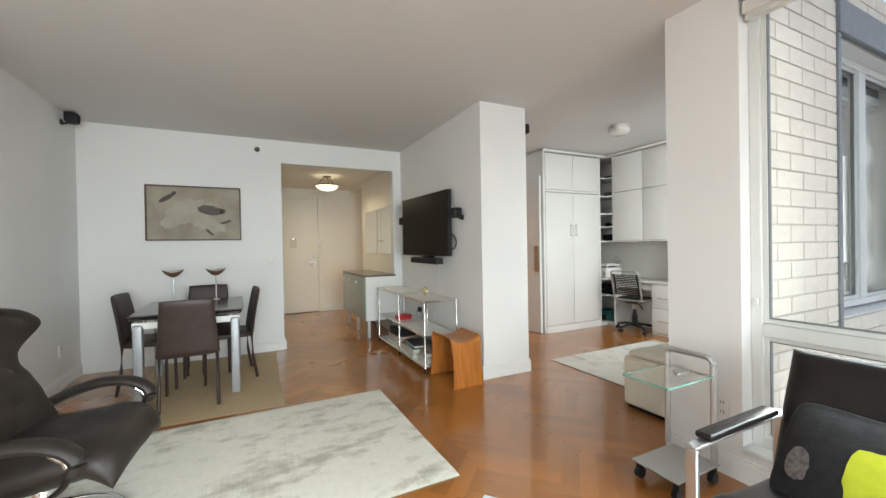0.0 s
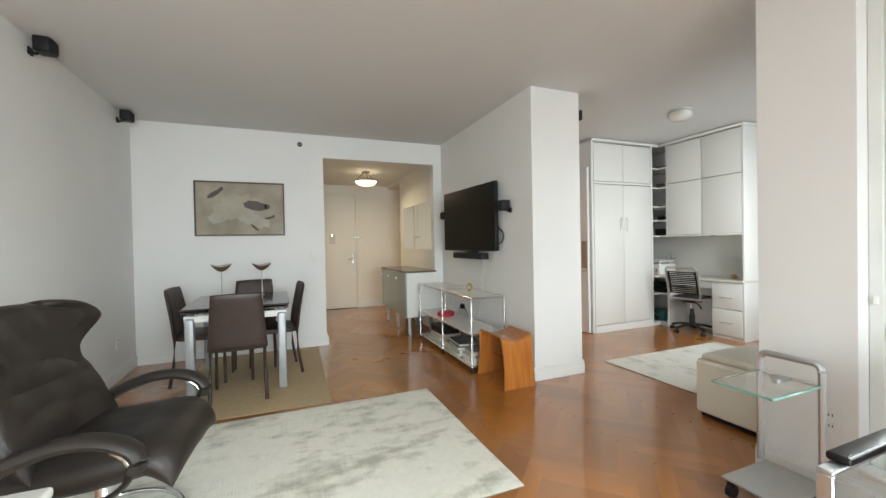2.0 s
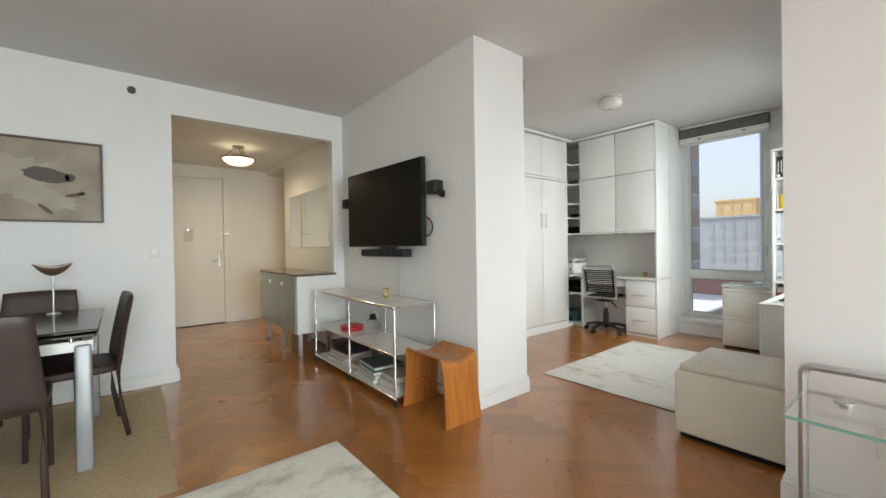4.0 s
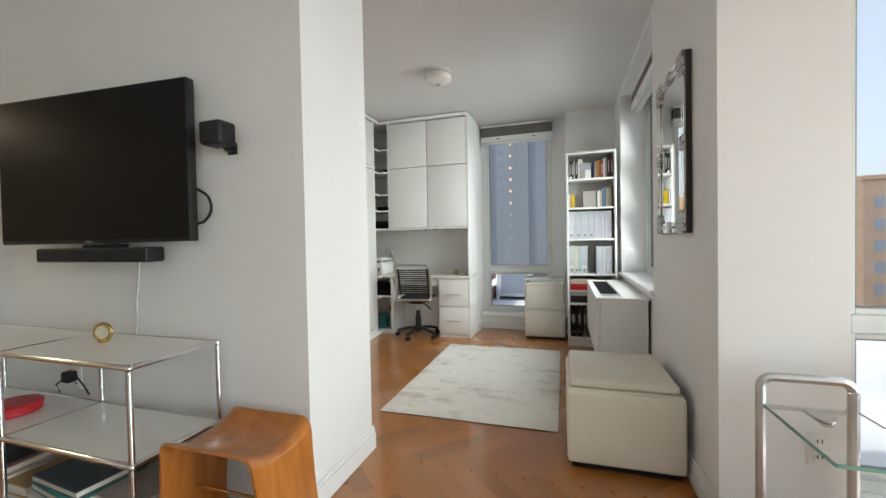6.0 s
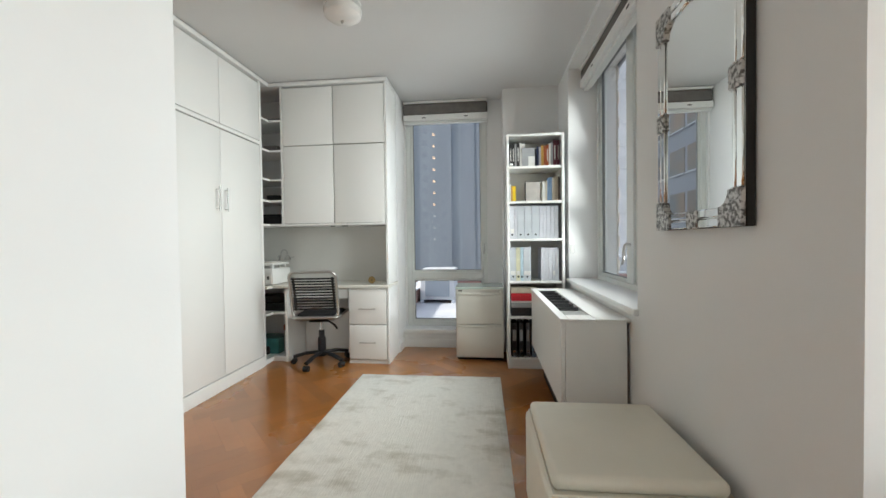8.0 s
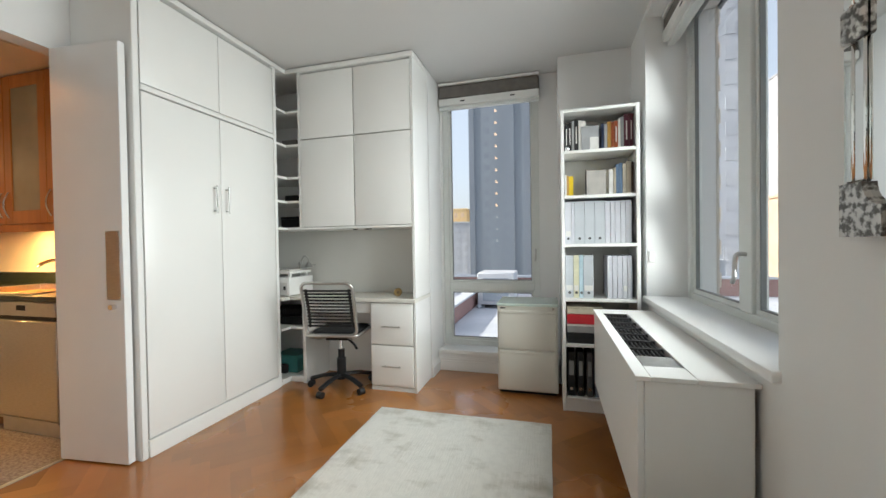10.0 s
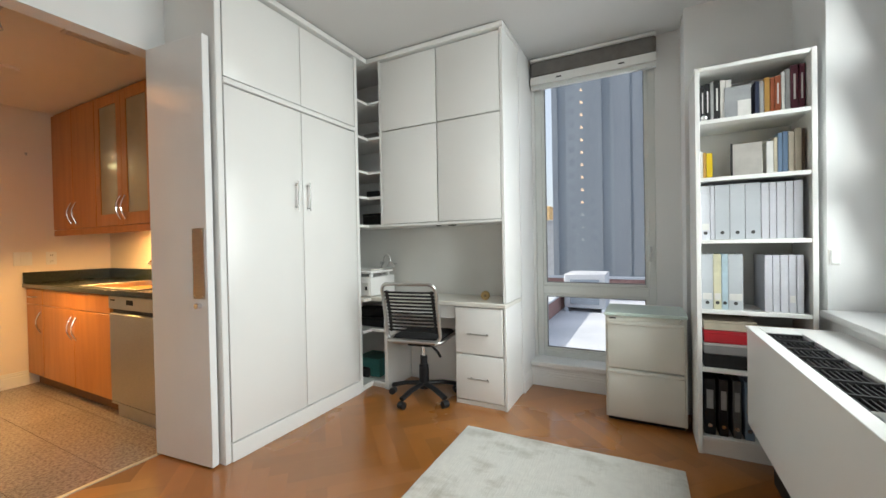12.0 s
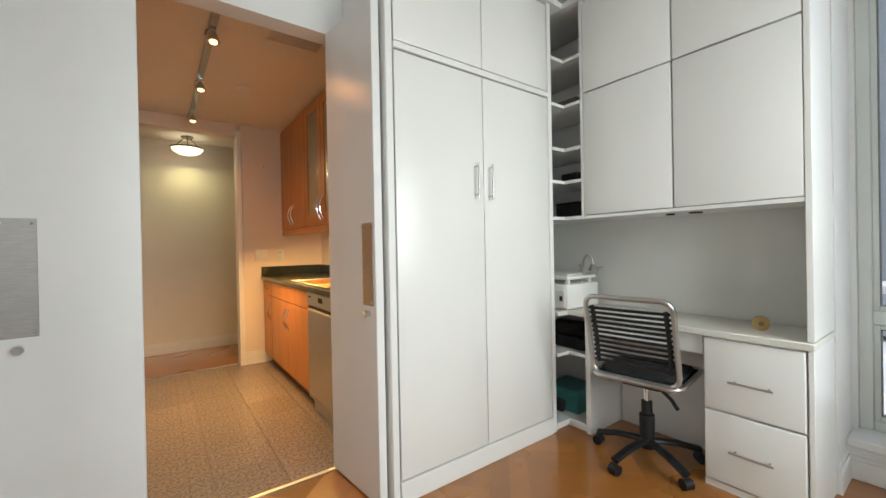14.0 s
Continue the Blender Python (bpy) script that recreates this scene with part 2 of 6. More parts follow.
setting("wall_north", boxes((-1.6, 0.495, 5.24, 5.36, 0, H), (0.495, 1.96, 5.24, 5.36, 2.34, H), (1.96, 2.08, 5.24, 5.36, 0, H)), PAINT, "white wall with an opening to the hall", "wall")
setting("wall_television", boxes((2.08, 2.61, 3.08, 5.36, 0, H)), PAINT, "thick white wall that ends in a pier", "wall")
setting("wall_kitchen_door", boxes((2.61, 2.96, 4.69, 4.8, 0, H), (2.96, 3.83, 4.69, 4.8, 2.23, H), (3.83, 5.95, 4.69, 4.8, 0, H)), PAINT, "white wall with the kitchen doorway", "wall")
setting("wall_east", boxes((5.43, 5.95, 3.10, 4.69, 0, H), (5.80, 5.95, 2.04, 2.20, 0, H), (5.80, 5.95, 3.08, 3.10, 0, H), (5.80, 5.95, 2.20, 3.08, 0, 0.17), (5.80, 5.95, 2.20, 3.08, 2.605, H), (5.66, 5.80, 2.04, 3.10, 0, 0.15)), PAINT, "white wall with a tall window recess", "wall")
setting("column", boxes((5.52, 5.95, 1.10, 2.04, 0, H)), PAINT, "white boxed column", "column")
setting("wall_study_south", boxes((2.43, 3.547, 1.107, 1.504, 0, H), (5.063, 5.52, 1.107, 1.504, 0, H), (3.547, 5.063, 1.107, 1.504, 0, 0.75), (3.547, 5.063, 1.107, 1.504, 2.58, H)), PAINT, "thick white wall with a window recess", "wall")
setting("wall_living_east", boxes((2.43, 2.6, -2.8, -1.7, 0, H), (2.43, 2.6, -1.7, 1.107, 0, 0.16), (2.43, 2.6, -1.7, 1.107, 2.58, H)), PAINT, "white wall under and beside the large window", "wall")
setting("wall_hall", boxes((0.06, 0.2, 5.36, 8.05, 0, 2.44), (2.0, 2.61, 5.36, 7.1, 0, 2.44), (4.6, 4.7, 7.12, 8.05, 0, 2.44), (-0.1, 4.7, 8.05, 8.2, 0, 2.44)), HALLPAINT, "cream painted hall wall", "wall")
setting("wall_kitchen", boxes((4.48, 4.6, 4.8, 7.0, 0, 2.44), (3.70, 4.6, 7.0, 7.12, 0, 2.44)), KITPAINT, "warm white kitchen wall", "wall")


def baseboard(name, x0, y0, x1, y1, nx, ny, material=TRIM, h=0.125):
    """A stepped skirting along a wall from one corner to the other; n points into the room."""
    bm = bmesh.new()
    for t, z0, z1 in ((0.016, 0.0, h * 0.72), (0.011, h * 0.72, h * 0.88), (0.006, h * 0.88, h)):
        box(bm, min(x0, x1, x0 + nx * t, x1 + nx * t), max(x0, x1, x0 + nx * t, x1 + nx * t),
            min(y0, y1, y0 + ny * t, y1 + ny * t), max(y0, y1, y0 + ny * t, y1 + ny * t), z0 + 0.001, z1, bev=0.002)
    return setting(name, bm, material, "white stepped baseboard", "baseboard")


for k, row in enumerate(((-1.46, -2.8, -1.46, 5.24, 1, 0), (-1.444, 5.24, 0.495, 5.24, 0, -1), (2.08, 3.08, 2.08, 5.24, -1, 0), (2.064, 3.08, 2.626, 3.08, 0, -1),
                         (2.61, 3.08, 2.61, 4.69, 1, 0), (2.43, -2.8, 2.43, 1.504, -1, 0), (2.414, 1.504, 3.63, 1.504, 0, 1), (5.43, 3.10, 5.66, 3.10, 0, -1), (5.66, 2.04, 5.66, 3.10, -1, 0),
                         (5.52, 2.04, 5.66, 2.04, 0, 1), (0.495, 5.24, 0.505, 5.36, 1, 0), (0.2, 8.05, 4.6, 8.05, 0, -1), (2.0, 6.65, 2.0, 7.1, -1, 0), (3.70, 7.0, 3.70, 7.12, -1, 0), (3.70, 7.0, 3.88, 7.0, 0, -1), (0.2, 5.36, 0.2, 8.05, 1, 0))):
    baseboard("baseboard", *row)

# ---- windows ----
GASKET = mat("grey_gasket", (0.22, 0.23, 0.23), 0.6, scale=20)


def window(name, label, axis, at, a0, a1, z0, z1, splits_z=(), splits_a=(), depth=0.07, fw=0.05, sill=None):
    """A metal-framed window in a wall across the given axis, with a pane in each field."""
    mw = 0.06 if name == "window_south" else 0.035

    def bx(bm, c0, c1, w0, w1, d0=0.0, d1=None, bev=0.004):
        d1 = depth if d1 is None else d1
        if axis == "x":
            box(bm, at + d0, at + d1, c0, c1, w0, w1, bev)
        else:
            box(bm, c0, c1, at + d0, at + d1, w0, w1, bev)
    top = tagged(new(name), label, "window", kind="structure")
    bm = bmesh.new()
    bx(bm, a0, a0 + fw, z0, z1)
    bx(bm, a1 - fw, a1, z0, z1)
    bx(bm, a0 + fw, a1 - fw, z0, z0 + fw)
    bx(bm, a0 + fw, a1 - fw, z1 - fw, z1)
    fr = part("window_frame", bm, FRAME, top)
    za, aa = [z0 + fw, *splits_z, z1 - fw], [a0 + fw, *splits_a, a1 - fw]
    for s in splits_z:
        bm = bmesh.new()
        bx(bm, a0 + fw, a1 - fw, s - 0.035, s + 0.035, 0.003, depth - 0.003)
        part("transom", bm, FRAME, top)
    for s in splits_a:
        bm = bmesh.new()
        bx(bm, s - mw, s + mw, z0 + fw, z1 - fw, 0.002, depth - 0.002)
        part("mullion", bm, FRAME, top)
    for i in range(len(za) - 1):
        for j in range(len(aa) - 1):
            lo_a, hi_a = aa[j] + (mw if j else 0), aa[j + 1] - (mw if j < len(aa) - 2 else 0)
            lo_z, hi_z = za[i] + (0.035 if i else 0), za[i + 1] - (0.035 if i < len(za) - 2 else 0)
            bm = bmesh.new()
            g = 0.022
            for r in ((lo_a, lo_a + g, lo_z, hi_z), (hi_a - g, hi_a, lo_z, hi_z), (lo_a + g, hi_a - g, lo_z, lo_z + g), (lo_a + g, hi_a - g, hi_z - g, hi_z)):
                bx(bm, *r, 0.018, depth - 0.018, 0.002)
            part("sash", bm, FRAME, top)
            bm = bmesh.new()
            for r in ((lo_a + g, lo_a + g + 0.006, lo_z + g, hi_z - g), (hi_a - g - 0.006, hi_a - g, lo_z + g, hi_z - g), (lo_a + g, hi_a - g, lo_z + g, lo_z + g + 0.006), (lo_a + g, hi_a - g, hi_z - g - 0.006, hi_z - g)):
                bx(bm, *r, 0.024, depth - 0.024, 0)
            part("gasket", bm, GASKET, top, "grey rubber gasket")
            bm = bmesh.new()
            bx(bm, lo_a + g - 0.004, hi_a - g + 0.004, lo_z + g - 0.004, hi_z - g + 0.004, depth / 2 - 0.002, depth / 2 + 0.002, 0)
            p = part("pane", bm, PANE, top, "clear window glass", smooth=False)
            p.visible_shadow = False
    return top


w_east = window("window_east", "tall metal-framed window with a low pane", "x", 5.83, 2.20, 3.08, 0.19, 2.605, splits_z=(0.745,))
w_south = window("window_south", "wide metal-framed window with two casements", "y", 1.20, 3.547, 5.063, 0.77, 2.58, splits_a=(4.31,))
w_liv = window("window_living", "large metal-framed window with a low pane", "x", 2.52, -1.70, 1.107, 0.18, 2.58, splits_z=(0.80,), splits_a=(-0.3,))
w_back = window("window_living_south", "wide metal-framed window of the living room", "y", -2.90, -1.10, 1.90, 0.2, 2.5, splits_a=(0.4,))
part("window_sill", boxes((5.64, 5.83, 2.04, 3.10, 0.15, 0.19), bev=0.006), TRIM, w_east, "white painted sill")
part("window_sill", boxes((3.53, 5.08, 1.27, 1.53, 0.75, 0.785), bev=0.008, seg=2), TRIM, w_south, "white painted sill")
part("window_sill", boxes((2.415, 2.52, -1.70, 1.107, 0.16, 0.185), bev=0.006), TRIM, w_liv, "white painted sill")

part("latch", boxes((2.506, 2.519, 1.070, 1.086, 0.925, 0.965), bev=0.003), TRIM, w_liv, "small white latch")

# ---- more materials ----
BROWN = mat("brown_leather", (0.042, 0.022, 0.017), 0.45, color2=(0.032, 0.017, 0.013), scale=14, bump=0.25, bump_scale=120)
CHARCOAL = mat("charcoal_leather", (0.024, 0.018, 0.015), 0.38, spec=0.42, color2=(0.019, 0.015, 0.013), scale=5, bump=0.3, bump_scale=90, rough2=0.52)
BLACKL = mat("black_leather", (0.009, 0.007, 0.007), 0.30, spec=0.35, color2=(0.014, 0.011, 0.011), scale=9, bump=0.3, bump_scale=110)
CREAM = mat("cream_leather", (0.76, 0.73, 0.63), 0.42, color2=(0.72, 0.69, 0.59), scale=4, bump=0.2, bump_scale=120)


def pile(name, color, worn, lo, hi, seed, along):
    """A viscose pile: pale ground, worn patches broken up by fine streaks, and ribs along one axis."""
    m = mat(name, color, 0.8, color2=tuple(c * 0.93 for c in color), scale=30, detail=6, fine=0.04)
    nt = m.node_tree
    b = nt.nodes["Principled BSDF"]
    b.inputs["Sheen Weight"].default_value = 0.25
    ground = b.inputs["Base Color"].links[0].from_socket
    tc = nt.nodes.new("ShaderNodeTexCoord")

    def field(scale, detail, stretch, shift):
        mp = nt.nodes.new("ShaderNodeMapping")
        mp.inputs["Scale"].default_value, mp.inputs["Location"].default_value = stretch, (seed + shift, shift, 0)
        nt.links.new(tc.outputs["Object"], mp.inputs[0])
        n = nt.nodes.new("ShaderNodeTexNoise")
        n.inputs["Scale"].default_value, n.inputs["Detail"].default_value, n.inputs["Roughness"].default_value = scale, detail, 0.62
        nt.links.new(mp.outputs[0], n.inputs["Vector"])
        return n.outputs[0]

    def join(op, p, q):
        n = nt.nodes.new("ShaderNodeMath")
        n.operation = op
        for k, v in enumerate((p, q)):
            if isinstance(v, float):
                n.inputs[k].default_value = v
            else:
                nt.links.new(v, n.inputs[k])
        return n.outputs[0]
    ribs = (22, 1.2, 1) if along == "y" else (1.2, 22, 1)
    bars = (1.0, 1.7, 1) if along == "y" else (1.7, 1.0, 1)
    patches, blotch, streak = field(1.3, 3, bars, 0.0), field(5.5, 8, bars, 3.0), field(3.0, 4, ribs, 7.0)
    total = join("ADD", join("ADD", join("MULTIPLY", patches, 0.5), join("MULTIPLY", blotch, 0.42)), join("MULTIPLY", streak, 0.08))
    ramp = nt.nodes.new("ShaderNodeMapRange")
    ramp.inputs[1].default_value, ramp.inputs[2].default_value = lo, hi
    nt.links.new(total, ramp.inputs[0])
    mix = nt.nodes.new("ShaderNodeMix")
    mix.data_type = "RGBA"
    nt.links.new(ramp.outputs[0], mix.inputs[0])
    nt.links.new(ground, mix.inputs[6])
    mix.inputs[7].default_value = (*worn, 1)
    nt.links.new(mix.outputs[2], b.inputs["Base Color"])
    bp = nt.nodes.new("ShaderNodeBump")
    bp.inputs["Strength"].default_value, bp.inputs["Distance"].default_value = 0.6, 0.006
    nt.links.new(join("ADD", field(6.0, 3, ribs, 11.0), join("MULTIPLY", total, 0.8)), bp.inputs["Height"])
    nt.links.new(bp.outputs[0], b.inputs["Normal"])
    return m


RUG = pile("silk_rug", (0.78, 0.765, 0.67), (0.42, 0.405, 0.32), 0.50, 0.61, 2.0, "y")
RUG2 = pile("pale_rug", (0.74, 0.735, 0.685), (0.46, 0.445, 0.38), 0.51, 0.62, 5.0, "x")
JUTE = mat("jute_mat", (0.52, 0.405, 0.25), 0.9, color2=(0.45, 0.34, 0.20), scale=60, detail=5, bump=1.0, bump_scale=230)
ESPRESSO = mat("dark_glass_top", (0.03, 0.024, 0.022), 0.16, color2=(0.04, 0.032, 0.03), scale=3)
PLY = mat("teak_plywood", (0.50, 0.185, 0.038), 0.28, color2=(0.38, 0.125, 0.022), scale=4, detail=5, stretch=(6, 6, 0.5), coat=0.3)
MAPLE = mat("maple_veneer", (0.50, 0.205, 0.050), 0.36, color2=(0.42, 0.160, 0.034), scale=3, detail=6, stretch=(6, 6, 0.6), bump=0.04)
GRANITE = mat("dark_granite", (0.012, 0.016, 0.013), 0.18, color2=(0.03, 0.038, 0.03), scale=90, detail=8)
TILE = mat("speckled_granite_tile", (0.33, 0.285, 0.26), 0.20, color2=(0.20, 0.165, 0.15), scale=70, detail=4, rand=0.07, fine=0.10, lo=0.42, hi=0.62)
GROUT = mat("tile_grout", (0.17, 0.145, 0.13), 0.85)
SHELFW = mat("white_metal_panel", (0.80, 0.80, 0.77), 0.22, color2=(0.77, 0.77, 0.74), scale=2)
FILE = mat("cream_enamel", (0.70, 0.69, 0.63), 0.36, color2=(0.67, 0.66, 0.60), scale=3, bump=0.05)
FROST = mat("frosted_cabinet_glass", (0.40, 0.37, 0.26), 0.14, color2=(0.30, 0.27, 0.19), scale=2.5)
GREENG = mat("back_painted_glass", (0.30, 0.36, 0.32), 0.10, color2=(0.27, 0.33, 0.29), scale=2)
MIRROR = mat("mirror_silver", (0.90, 0.92, 0.91), 0.015, 1.0, color2=(0.89, 0.91, 0.90), scale=1)
PEWTER = mat("embossed_pewter", (0.62, 0.60, 0.57), 0.3, 0.9, color2=(0.14, 0.13, 0.12), scale=75, detail=3, bump=1.0, bump_scale=75, lo=0.42, hi=0.58)
SCREEN = mat("black_screen", (0.006, 0.005, 0.005), 0.34, spec=0.12, color2=(0.008, 0.007, 0.006), scale=2)
FABRIC = mat("grey_blind_fabric", (0.17, 0.155, 0.145), 0.85, color2=(0.14, 0.13, 0.12), scale=20, bump=0.3, bump_scale=200)
RED = mat("red_lacquer", (0.50, 0.02, 0.03), 0.4, color2=(0.42, 0.015, 0.025), scale=8)
SILVER = mat("silver_paint", (0.36, 0.37, 0.385), 0.42, 0.35, color2=(0.32, 0.33, 0.345), scale=10)
GOLD = mat("brass", (0.72, 0.50, 0.20), 0.25, 1.0, color2=(0.62, 0.42, 0.16), scale=10)
WHITEP = mat("white_plastic", (0.80, 0.80, 0.78), 0.35, color2=(0.77, 0.77, 0.75), scale=6)
TEAL = mat("teal_card", (0.06, 0.26, 0.25), 0.5, color2=(0.05, 0.21, 0.20), scale=7)
YELLOWG = mat("lime_cloth", (0.52, 0.58, 0.03), 0.85, color2=(0.44, 0.50, 0.02), scale=18, bump=0.5, bump_scale=140)
BLACKC = mat("black_cloth", (0.010, 0.010, 0.012), 0.9, color2=(0.018, 0.018, 0.02), scale=25, bump=0.5, bump_scale=140)
GREYC = mat("grey_print", (0.20, 0.18, 0.18), 0.8, color2=(0.10, 0.09, 0.09), scale=60)
BOWL = glow("lamp_bowl_glass", (1.0, 0.88, 0.62), 0.75)
OPAL = mat("opal_glass", (0.80, 0.79, 0.76), 0.25, color2=(0.78, 0.77, 0.74), scale=3)
HALOGEN = glow("halogen_bulb", (1.0, 0.60, 0.22), 2.6)


def paint(name, c, rough=0.55):
    return mat(name, c, rough, color2=tuple(v * 0.82 for v in c), scale=14, bump=0.05)


# ---- living room ----


def rug(name, label, cat, x0, x1, y0, y1, material, h=0.012, turn=0.0, hem=None):
    cx, cy = (x0 + x1) / 2, (y0 + y1) / 2
    w, d = (x1 - x0) / 2, (y1 - y0) / 2
    top = thing(name, label, cat, (cx, cy, 0.0), turn)

    def f(u, v):
        x, y = (u * 2 - 1) * w, (v * 2 - 1) * d
        wob = 0.004 * noise.noise((x * 3, y * 3, 1.0))
        e = min(1.0, min(1 - abs(u * 2 - 1), 1 - abs(v * 2 - 1)) * 30)
        return (x + wob, y + wob, 0.003 + (h - 0.003) * (0.35 + 0.65 * e) + 0.0015 * noise.noise((x * 9, y * 9, 4.0)))
    bm = sheet(f, 40, 40)
    part("woven_surface", bm, material, top)
    part("backing", boxes((-w, w, -d, d, 0.0006, 0.0036)), hem or material, top)
    return top


rug("area_rug", "pale grey-green viscose rug with worn patches", "rug", -1.15, 1.137, 1.84, 3.30, RUG, 0.014, 0.4, paint("rug_backing", (0.30, 0.22, 0.13)))
rug("jute_mat", "flat tan jute mat under the dining table", "mat", -0.82, 0.372, 3.375, 5.17, JUTE, 0.008, -1.0)
rug("study_rug", "pale ivory viscose rug on the study floor", "rug", 3.05, 4.77, 2.11, 3.26, RUG2, 0.014, 0.3, paint("rug_backing_brown", (0.20, 0.14, 0.09)))


def dining_chair(at, turn):
    """Leather-covered chair that faces +y."""
    top = thing("dining_chair", "dark brown leather dining chair with slim covered legs", "chair", at, turn, "chairs round the dining table")
    w = 0.205

    def back(u, v):
        x = (u * 2 - 1) * (w + 0.012 - 0.038 * v)
        z = 0.42 + 0.448 * v + 0.006 * (1 - (u * 2 - 1) ** 2) * v
        return (x, -0.205 - 0.075 * v ** 1.3 - 0.012 * (1 - (u * 2 - 1) ** 2), z)
    bm = soft(back, 14, 16, 0.034, 14)
    part("backrest", bm, BROWN, top)
    part("seat", pillow(2 * w + 0.01, 0.43, 0.055, 0.008, at=(0, 0.0, 0.43)), BROWN, top)
    for sx in (-1, 1):
        bm = tube([(sx * (w - 0.012), -0.205, 0.43), (sx * (w - 0.008), -0.215, 0.2), (sx * (w - 0.004), -0.25, 0.0)], 0.014, 8)
        part("leg", bm, BROWN, top)
        bm = tube([(sx * (w - 0.016), 0.185, 0.42), (sx * (w - 0.012), 0.19, 0.0)], 0.013, 8)
        part("leg", bm, BROWN, top)
    return top


first_chair = dining_chair((-0.335, 3.87, 0.009), 3)
for at, turn in (((-0.10, 4.40, 0.009), 97), ((-0.66, 4.42, 0.009), -96), ((-0.28, 4.70, 0.009), 182)):
    copy_thing(first_chair, pose(*at, 0, 0, turn))

table = thing("dining_table", "extending dining table with a dark glass top and aluminium legs", "table", (-0.355, 4.31, 0.008), 1.0)
part("tabletop", boxes((-0.41, 0.41, -0.49, 0.49, 0.728, 0.742), bev=0.004), ESPRESSO, table, "dark brown glass top")
part("extension_leaf", boxes((-0.40, 0.40, -0.47, 0.47, 0.700, 0.716), bev=0.004), ESPRESSO, table)
part("apron", boxes((-0.36, 0.36, -0.44, -0.415, 0.625, 0.68), (-0.36, 0.36, 0.415, 0.44, 0.625, 0.68), (-0.385, -0.36, -0.44, 0.44, 0.625, 0.68), (0.36, 0.385, -0.44, 0.44, 0.625, 0.68), bev=0.003), SHELFW, table, "white aluminium rail")
for sx in (-1, 1):
    for sy in (-1, 1):
        part("leg", boxes((sx * 0.345 - 0.034, sx * 0.345 + 0.034, sy * 0.43 - 0.034, sy * 0.43 + 0.034, 0, 0.66), bev=0.012, seg=3), SILVER, table)
        part("clamp", rods(((sx * 0.30, sy * 0.43, 0.675), (sx * 0.30, sy * 0.43, 0.703), 0.012)), CHROME, table)


def boat_goblet(at, turn):
    top = thing("goblet_vase", "boat-shaped two-tone bowl on a thin stem on the dining table", "vase", at, turn, "goblets on the table")
    part("stem", lathe([(0.035, 0), (0.034, 0.006), (0.006, 0.012), (0.005, 0.25)], 20), STEEL, top)

    def f(u, v):
        a = (u - 0.5) * 2
        half = 0.05 * math.sqrt(max(0.0, 1 - a * a)) + 0.002
        b = math.pi * v
        depth = 0.058 * (1 - a * a) + 0.004
        return (a * 0.095, -math.cos(b) * half, 0.31 + 0.018 * a * a - math.sin(b) * depth)
    part("bowl", sheet(f, 22, 14, 0.004), paint("goblet_brown", (0.13, 0.075, 0.05), 0.35), top, "brown glazed bowl")

    def g(u, v):
        a = (u - 0.5) * 2
        half = 0.051 * math.sqrt(max(0.0, 1 - a * a)) + 0.003
        b = math.pi * v
        s = math.sin(b) * (0.70 - 0.45 * (a + 1) / 2)
        depth = 0.059 * (1 - a * a) + 0.005
        return (a * 0.0955, -math.cos(b) * half * 1.03, 0.3105 + 0.018 * a * a - s * depth)
    part("glaze_band", sheet(g, 22, 14, 0.003), paint("goblet_cream", (0.62, 0.58, 0.50), 0.3), top, "cream upper band")
    return top


v1 = boat_goblet((-0.565, 4.66, 0.751), 18)
copy_thing(v1, pose(-0.195, 4.66, 0.751, 0, 0, 18))

# picture on the north wall
pic = thing("framed_picture", "framed sepia print of dark oval shapes in a thin brown frame", "picture", (-0.427, 5.24, 1.688))
part("frame", boxes((-0.465, -0.450, -0.032, -0.001, -0.31, 0.31), (0.450, 0.465, -0.032, -0.001, -0.31, 0.31), (-0.450, 0.450, -0.032, -0.001, 0.295, 0.31), (-0.450, 0.450, -0.032, -0.001, -0.31, -0.295), bev=0.002), paint("frame_brown", (0.10, 0.055, 0.04), 0.4), pic, "thin dark brown frame")
PRINT = mat("sepia_paper", (0.40, 0.355, 0.28), 0.5, color2=(0.27, 0.235, 0.18), scale=3.2, detail=3, spec=0.3)
part("print", boxes((-0.450, 0.450, -0.012, -0.003, -0.295, 0.295)), PRINT, pic, "mottled beige paper")
PALE = mat("print_pale", (0.43, 0.395, 0.325), 0.5, color2=(0.36, 0.325, 0.26), scale=5, spec=0.3)
INK = paint("print_ink", (0.10, 0.076, 0.062))


def oval_patch(cx, cz, rx, rz, turn, y=-0.0135, n=28, wob=0.0):
    bm = bmesh.new()
    c, s = math.cos(turn), math.sin(turn)
    vs = []
    for k in range(n):
        a = math.tau * k / n
        r = 1 + wob * noise.noise((3 * math.cos(a), 3 * math.sin(a), cx * 7))
        px, pz = rx * r * math.cos(a), rz * r * math.sin(a)
        vs.append(bm.verts.new((cx + c * px - s * pz, y, cz + s * px + c * pz)))
    mid = bm.verts.new((cx, y, cz))
    for k in range(n):
        bm.faces.new((vs[k], vs[(k + 1) % n], mid))
    return bm


